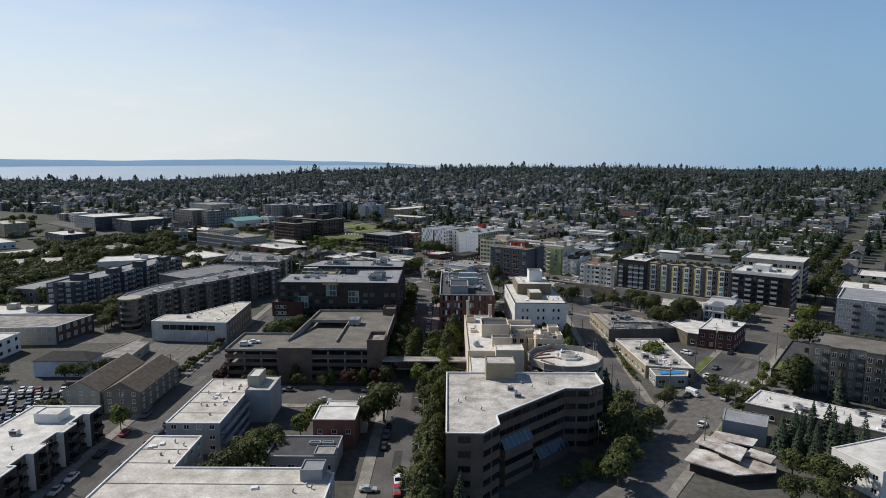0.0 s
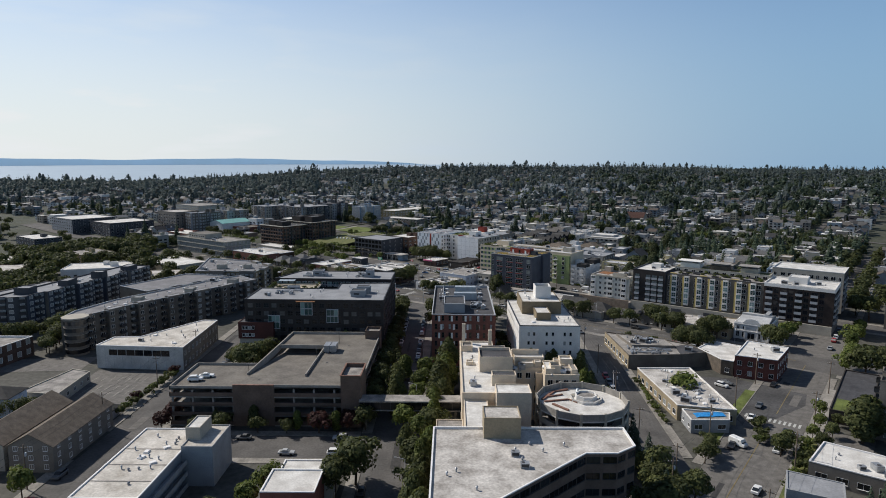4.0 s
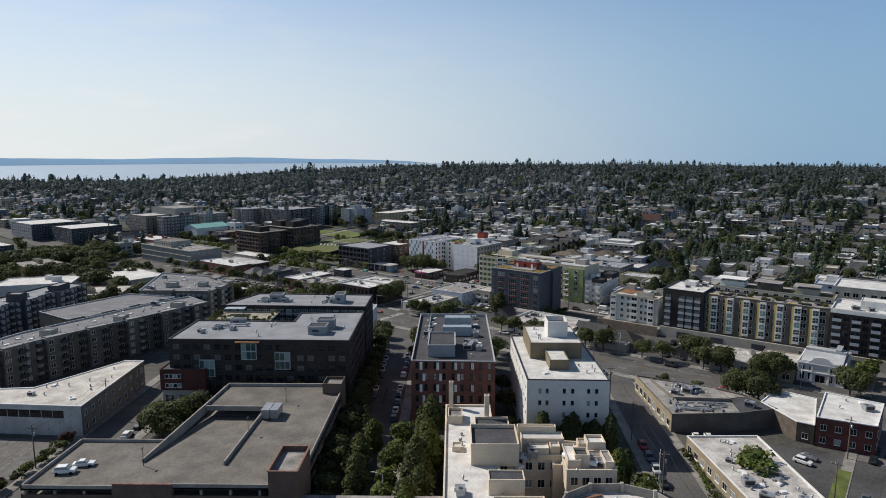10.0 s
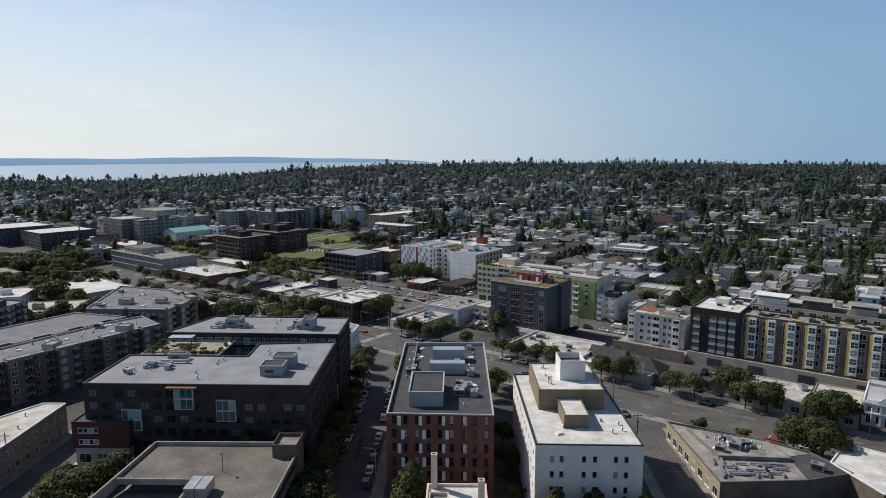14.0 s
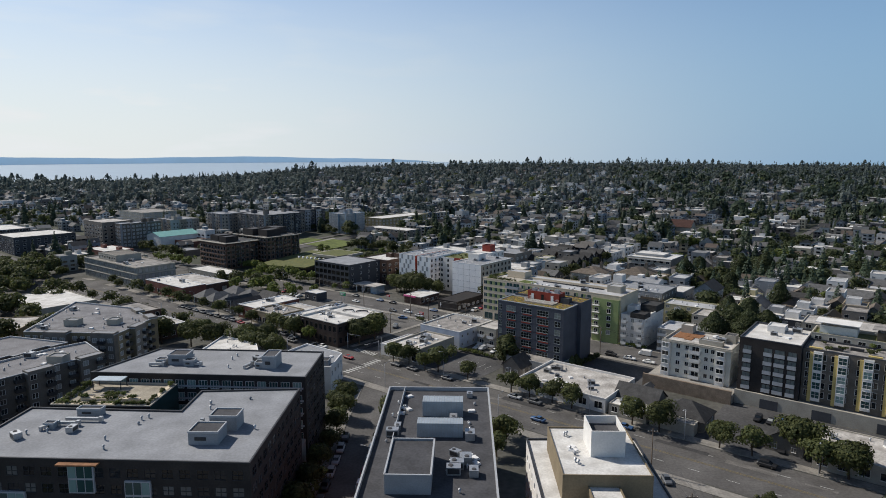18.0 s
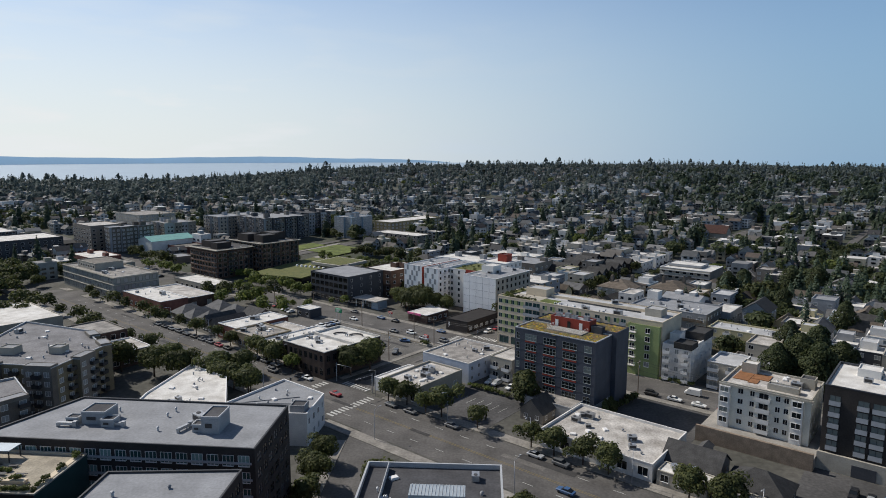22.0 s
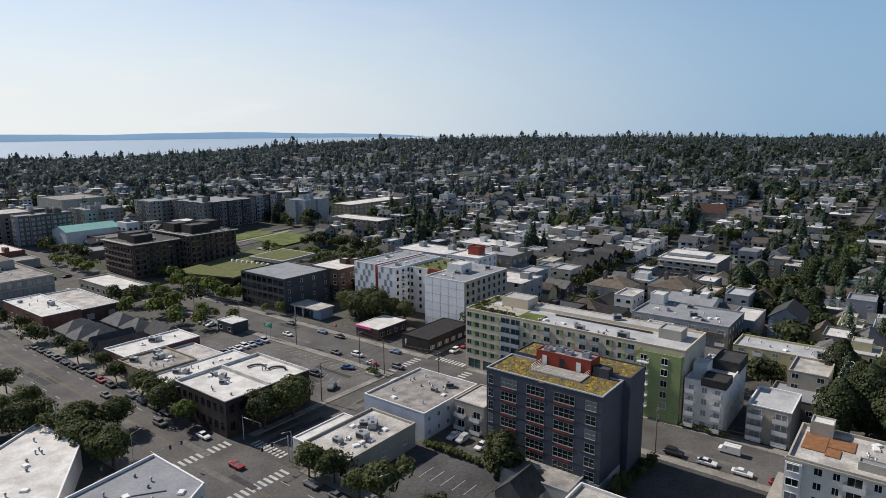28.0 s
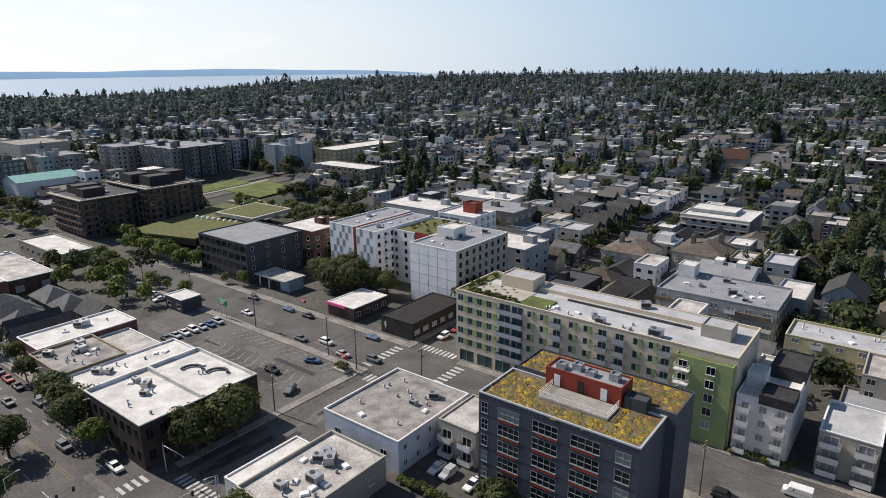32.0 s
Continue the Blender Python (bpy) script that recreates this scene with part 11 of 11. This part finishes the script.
for m_, lab, n_ in ((asphalt_new, "darker repaved strips in the asphalt", 46), (asphalt_old, "paler worn strips in the asphalt", 46)):
    bm = bmesh.new()
    for k in range(n_):
        r_ = pr.choice(("main", "main", "second", "side", "wide", "avenue", "lot"))
        ln, wd = pr.uniform(3, 16), pr.uniform(0.8, 2.6)
        zz = 0.055 + 0.0007 * k * (1 if n_ and m_ is asphalt_new else 0.6)
        if r_ == "main":
            u, v = pr.uniform(-220, 165), pr.uniform(-19.5, -5.0)
            q = rectN(u, v, u + ln, v + wd)
        elif r_ == "second":
            u, v = pr.uniform(-140, 165), pr.uniform(58, 68)
            q = rectN(u, v, u + ln, v + wd)
        elif r_ == "side":
            u, v = pr.uniform(-34, -27), pr.uniform(4, 50)
            q = rectN(u, v, u + wd, v + ln)
        elif r_ == "wide":
            u, v = pr.uniform(181, 194), pr.uniform(-160, -40)
            q = rectN(u, v, u + wd, v + ln)
        elif r_ == "avenue":
            u, v = pr.choice((-93.5, -91, -88, -85, -17, -14.5, -12)), pr.uniform(110, 320)
            q = rect(u, v, u + wd, v + ln)
        else:
            u, v = pr.uniform(-116, -50), pr.uniform(28, 46)
            q = rectN(u, v, u + ln, v + wd)
        bm.faces.new([bm.verts.new((x, y, zz)) for x, y in q])
    tagged(new("road_patch", mesh_of(bm, "road_patch", m_)), lab, "road patch", kind="structure")

# runs of galvanised duct on the workshop roof
dr = random.Random(31)
for k in range(26):
    x, y = 72.5 + dr.uniform(0, 14), 273.2 + dr.uniform(0, 7.5)
    ln, t = dr.uniform(2.0, 5.5), dr.choice((-0.15, -0.15, 1.42))
    bm = bmesh.new()
    bar(bm, (x, y, 5.55), (x + ln * math.cos(t), y + ln * math.sin(t), 5.55), 0.45, 0.4)
    bar(bm, (x, y, 5.1), (x, y, 5.6), 0.3)
    tagged(new("roof_duct", mesh_of(bm, "roof_duct", steel)), "galvanised ventilation duct lying on a flat roof", "duct", "roof ducts")

# large plant on the dark apartment roofs
for x, y, z, w, d, h in ((-34.0, 291.5, 23.45, 5.6, 4.6, 2.6), (-32.6, 297.6, 23.45, 5.4, 4.0, 3.0), (-34.6, 334.5, 23.45, 3.4, 5.4, 3.4), (-37.4, 333.4, 23.45, 2.0, 2.2, 1.6), (-59.5, 337, 23.45, 4.8, 4.6, 2.6), (-63.8, 335.5, 23.45, 2.4, 2.0, 1.4), (-56.0, 334.6, 23.45, 2.6, 2.2, 1.6), (-63.0, 302.4, 23.45, 5.0, 1.8, 1.7), (-67.5, 296.0, 23.45, 2.0, 1.4, 1.2)):
    ob = thing("plant_room", "grey panelled roof plant room with a sunken dark top", "plant room", (x, y, z), "roof plant")
    bm = bmesh.new()
    box(bm, -w / 2, w / 2, -d / 2, d / 2, 0, h - 0.2)
    part("body", bm, grey_wall, ob)
    for a, b in (((-w / 2, -d / 2), (w / 2, -d / 2)), ((w / 2, -d / 2), (w / 2, d / 2)), ((w / 2, d / 2), (-w / 2, d / 2)), ((-w / 2, d / 2), (-w / 2, -d / 2))):
        bm = bmesh.new()
        bar(bm, (*a, h - 0.1), (*b, h - 0.1), 0.22, 0.35)
        part("rim", bm, trim_grey, ob)
    bm = bmesh.new()
    box(bm, -w / 2 + 0.15, w / 2 - 0.15, -d / 2 + 0.15, d / 2 - 0.15, h - 0.2, h - 0.16)
    part("top", bm, roof_dark, ob)
    bm = bmesh.new()
    box(bm, -w * 0.28, w * 0.1, -d / 2 - 0.12, -d / 2, h * 0.35, h * 0.6)
    part("louvre", bm, trim_dark, ob)

for x, y, ln, t in ((-67.5, 297.0, 5.0, 0.0), (-68.5, 294.5, 3.0, 0.9), (-66.0, 299.0, 7.0, 0.0), (-38.0, 295.5, 3.2, 1.57), (-66.0, 333.5, 3.5, 0.0), (-57.0, 334.0, 4.0, 0.0), (-41.0, 332.0, 3.0, 1.2)):
    bm = bmesh.new()
    bar(bm, (x, y, 24.1), (x + ln * math.cos(t), y + ln * math.sin(t), 24.1), 0.6, 0.55)
    bar(bm, (x, y, 23.45), (x, y, 24.3), 0.5)
    bar(bm, (x + ln * math.cos(t), y + ln * math.sin(t), 23.45), (x + ln * math.cos(t), y + ln * math.sin(t), 24.6), 0.7)
    tagged(new("roof_duct", mesh_of(bm, "roof_duct", steel)), "grey sheet-metal duct on an apartment roof", "duct", "roof ducts")

# shrubs along the courtyard terrace
for k in range(46):
    t_ = cr.random()
    (x0, y0), (x1, y1) = cr.choice((((-77.6, 313.2), (-56.8, 312.9)), ((-56.6, 313.6), (-56.8, 325.6)), ((-77.6, 314.4), (-77.4, 326.4)), ((-74.0, 316.6), (-60.0, 316.2))))
    tree("shrub", x0 + (x1 - x0) * t_, y0 + (y1 - y0) * t_, cr.uniform(0.3, 0.5), 21.5)

# shrubs and furniture on the northern roof gardens
for k in range(30):
    u, v = cr.uniform(-21.5, -5), cr.uniform(75.2, 76.8)
    if k % 3 == 0:
        u, v = cr.uniform(-21.6, -19.8), cr.uniform(77, 92)
    tree("shrub", *N(u, v), cr.uniform(0.35, 0.6), 19.6)
for k in range(16):
    tree("shrub", *N(cr.uniform(-79, -64), cr.uniform(116, 135)), cr.uniform(0.4, 0.7), 18.9)
for k in range(34):
    tree("shrub", *N(cr.uniform(118, 162), cr.uniform(40.5, 54)), cr.uniform(0.4, 0.8), 20.0)
for k in range(6):
    p_ = N(-17 + 3.6 * (k % 3), 79 + 3.0 * (k // 3))
    t_ = thing("terrace_table", "dark terrace table with two benches", "table", (*p_, 19.55), "terrace tables")
    bm = bmesh.new()
    box(bm, -0.35, 0.35, -0.35, 0.35, 0.7, 0.76)
    box(bm, -0.05, 0.05, -0.05, 0.05, 0.0, 0.7)
    part("tabletop", bm, trim_dark, t_)
fittings(rectN(-211, 8, -174, 18), 6.5, 7, 2, 56)
fittings(rectN(-262, 100, -226, 126), 19.3, 8, 4, 57)
fittings(rectN(-262, 74, -234, 96), 17.8, 8, 3, 58)
fittings(rectN(-350, 166, -314, 204), 18.9, 10, 5, 59)
fittings(rectN(1, 74.5, 32, 81), 19.4, 16, 3, 52)
fittings(rectN(11, 134, 42, 146), 10.4, 10, 2, 53)
fittings(rectN(48, 122.5, 75, 133), 8.4, 12, 1, 54)
fittings(rectN(-104, 108, -94, 136), 19.5, 5, 1, 55)

# courtyard terrace plants and furniture
for k in range(15):
    tree("shrub", -77.2 + k * 1.45, 313.3 + 0.2 * math.sin(k), 0.55, 20.7)
for k in range(11):
    tree("shrub", -77.4, 314.6 + k * 1.1, 0.6, 20.7)
for k in range(9):
    tree("shrub", -70 + 1.4 * (k % 5) + cr.uniform(-0.5, 0.5), 316.5 + 3.4 * (k // 5), 0.5, 20.7)
pergola = thing("pergola", "pale pergola roof over a terrace seating corner", "pergola", (-71.5, 324.3, 20.7))
bm = bmesh.new()
box(bm, -3.6, 3.6, -1.6, 1.6, 2.6, 2.75)
part("canopy", bm, pale_metal, pergola, "pale teal metal canopy")
for x in (-3.4, 3.4):
    for y in (-1.4, 1.4):
        bm = bmesh.new()
        box(bm, x - 0.08, x + 0.08, y - 0.08, y + 0.08, 0, 2.6)
        part("post", bm, trim_dark, pergola)
for k in range(7):
    t_ = thing("terrace_table", "dark slatted terrace table with benches", "table", (-73 + 3.4 * (k % 4), 318.5 + 3.0 * (k // 4), 20.7), "terrace tables")
    bm = bmesh.new()
    box(bm, -0.8, 0.8, -0.4, 0.4, 0.7, 0.76)
    part("tabletop", bm, trim_dark, t_)
    for s in (-0.75, 0.75):
        bm = bmesh.new()
        box(bm, -0.8, 0.8, s - 0.15, s + 0.15, 0.4, 0.46)
        part("bench", bm, trim_dark, t_)

# ---- poles, lamps, wires and signs ----
bm = bmesh.new()
tube(bm, (0, 0, -0.2), (0, 0, 11.5), 0.17, 0.12, 8)
POLE = mesh_of(bm, "post", pole_wood)
bm = bmesh.new()
box(bm, -1.2, 1.2, -0.06, 0.06, 10.6, 10.75)
ARM = mesh_of(bm, "crossarm", pole_wood)
bm = bmesh.new()
tube(bm, (0.35, 0, 8.6), (0.35, 0, 9.5), 0.24, 0.24, 8)
TRANS = mesh_of(bm, "transformer", steel)
bm = bmesh.new()
for x in (-1.1, -0.4, 0.4, 1.1):
    tube(bm, (x, 0, 10.75), (x, 0, 10.95), 0.05, 0.03, 6)
INS = mesh_of(bm, "insulators", trim_white)


def power_line(points, turn):
    for k, (x, y) in enumerate(points):
        ob = thing("utility_pole", "weathered wooden utility pole with a crossarm", "utility pole", (x, y, ground_z(x, y)), "utility poles")
        ob.rotation_euler = (0, 0, turn)
        put("post", POLE, ob, Matrix())
        put("crossarm", ARM, ob, Matrix())
        put("insulators", INS, ob, Matrix())
        if k % 2 == 0:
            put("transformer", TRANS, ob, Matrix())
    for (x0, y0), (x1, y1) in zip(points, points[1:]):
        for o, z in ((-1.1, 10.95), (1.1, 10.95), (0.0, 8.2)):
            bm = bmesh.new()
            ox, oy = math.cos(turn) * o, math.sin(turn) * o
            n, prev = 10, None
            for t in range(n + 1):
                c = (x0 + (x1 - x0) * t / n + ox, y0 + (y1 - y0) * t / n + oy, z - 3.6 * (t / n) * (1 - t / n))
                cur = [bm.verts.new((c[0] + a, c[1] + a, c[2] + b)) for a, b in ((-0.02, 0), (0, 0.03), (0.02, 0), (0, -0.03))]
                if prev:
                    for k in range(4):
                        bm.faces.new((prev[k], prev[(k + 1) % 4], cur[(k + 1) % 4], cur[k]))
                prev = cur
            tagged(new("power_cable", mesh_of(bm, "power_cable", trim_dark)), "sagging dark power cable between utility poles", "cable", "power cables")


power_line([N(u, 55.6) for u in (-150, -118, -84, -52, -19, 14, 46, 76, 108)], E)
power_line([N(-39.6, v) for v in (28, 54)], ANG)
power_line([(54.0 + 0.043 * (y - 172), y) for y in (176, 206, 236, 266, 296, 326)], 0.04)
power_line([N(178.0, v) for v in (-170, -140, -110, -80, -50)], ANG)
power_line([(-97.5, y) for y in (110, 145, 180, 214, 248, 282)], 0)
power_line([N(199.8, v) for v in (-150, -115, -80, -45)], ANG)

bm = bmesh.new()
tube(bm, (0, 0, 0), (0, 0, 8.5), 0.1, 0.06, 8)
tube(bm, (0, 0, 8.5), (0, -2.0, 9.0), 0.05, 0.04, 6)
LPOST = mesh_of(bm, "post", steel)
bm = bmesh.new()
box(bm, -0.14, 0.14, -2.6, -1.9, 8.92, 9.06)
LHEAD = mesh_of(bm, "lamp_head", grey_wall)


def street_lamp(x, y, turn):
    ob = thing("street_lamp", "tall grey steel street lamp with a curved arm", "street lamp", (x, y, 0.1), "street lamps")
    ob.rotation_euler = (0, 0, turn)
    put("post", LPOST, ob, Matrix())
    put("lamp_head", LHEAD, ob, Matrix())


for u in (-150, -118, -86, -62, -18, 12, 40, 68, 96, 128, 160):
    street_lamp(*N(u, 0.0), ANG)
for u in (-140, -100, -46, 5, 50):
    street_lamp(*N(u, -22.6), ANG + math.pi)
for y in (120, 150, 180, 230, 280, 320):
    street_lamp(-7.2, y, -math.pi / 2)

# traffic signals at the crossing
for u, v, t in ((-20.5, 1.0, ANG), (-38.0, 1.0, E), (-38.0, -22.4, ANG + math.pi), (-20.5, -22.4, E + math.pi)):
    ob = thing("traffic_signal", "dark traffic signal on a pole with a long mast arm", "traffic signal", (*N(u, v), 0.1), "traffic signals")
    ob.rotation_euler = (0, 0, t)
    bm = bmesh.new()
    tube(bm, (0, 0, 0), (0, 0, 6.4), 0.13, 0.1, 8)
    tube(bm, (0, 0, 6.0), (0, -7.5, 6.4), 0.08, 0.05, 6)
    part("mast", bm, steel, ob)
    for y in (-4.5, -7.2):
        bm = bmesh.new()
        box(bm, -0.18, 0.18, y - 0.18, y + 0.18, 5.4, 6.4)
        part("signal_head", bm, trim_dark, ob)


def sign(name, label, u, v, h, w, hh, m, turn=ANG):
    ob = thing(name, label, "sign", (*N(u, v), 0.05))
    ob.rotation_euler = (0, 0, turn)
    for x in (-w * 0.3, w * 0.3):
        bm = bmesh.new()
        tube(bm, (x, 0, 0), (x, 0, h), 0.1, 0.1, 6)
        part("post", bm, steel, ob)
    bm = bmesh.new()
    box(bm, -w / 2, w / 2, -0.2, 0.2, h, h + hh)
    bmesh.ops.bevel(bm, geom=bm.edges[:], offset=0.06, segments=1, affect="EDGES")
    part("panel", bm, m, ob)
    bm = bmesh.new()
    for k in range(3):
        box(bm, -w * 0.36, w * (0.36 - 0.12 * k), -0.24, -0.2, h + hh * (0.7 - 0.26 * k), h + hh * (0.82 - 0.26 * k))
    part("lettering_bars", bm, trim_white, ob)


sign("pylon_sign", "green rounded pylon sign beside the car park", -98.5, 54.4, 4.2, 4.2, 1.9, sign_green)
sign("pylon_sign", "red pylon sign on a stone planter", -42.0, 52.0, 3.2, 2.4, 1.2, sign_red)
sign("shop_sign", "red roadside sign by the drive-in", -85, 75, 1.8, 2.4, 1.0, sign_red)
bm = bmesh.new()
prism(bm, rectN(-44.2, 50.0, -40.0, 53.0), 0, 0.8)
tagged(new("planter", mesh_of(bm, "planter", stone_wall)), "low stone planter at the car park corner", "planter")
for k in range(8):
    tree("shrub", *N(-43.6 + 0.45 * k, 51.4 + cr.uniform(-1, 1)), 0.6, 0.7)
flag = thing("flagpole", "tall white flagpole beside the clinic street", "flagpole", (56.5, 238, 0))
bm = bmesh.new()
tube(bm, (0, 0, 0), (0, 0, 11), 0.08, 0.04, 8)
part("pole", bm, trim_white, flag)
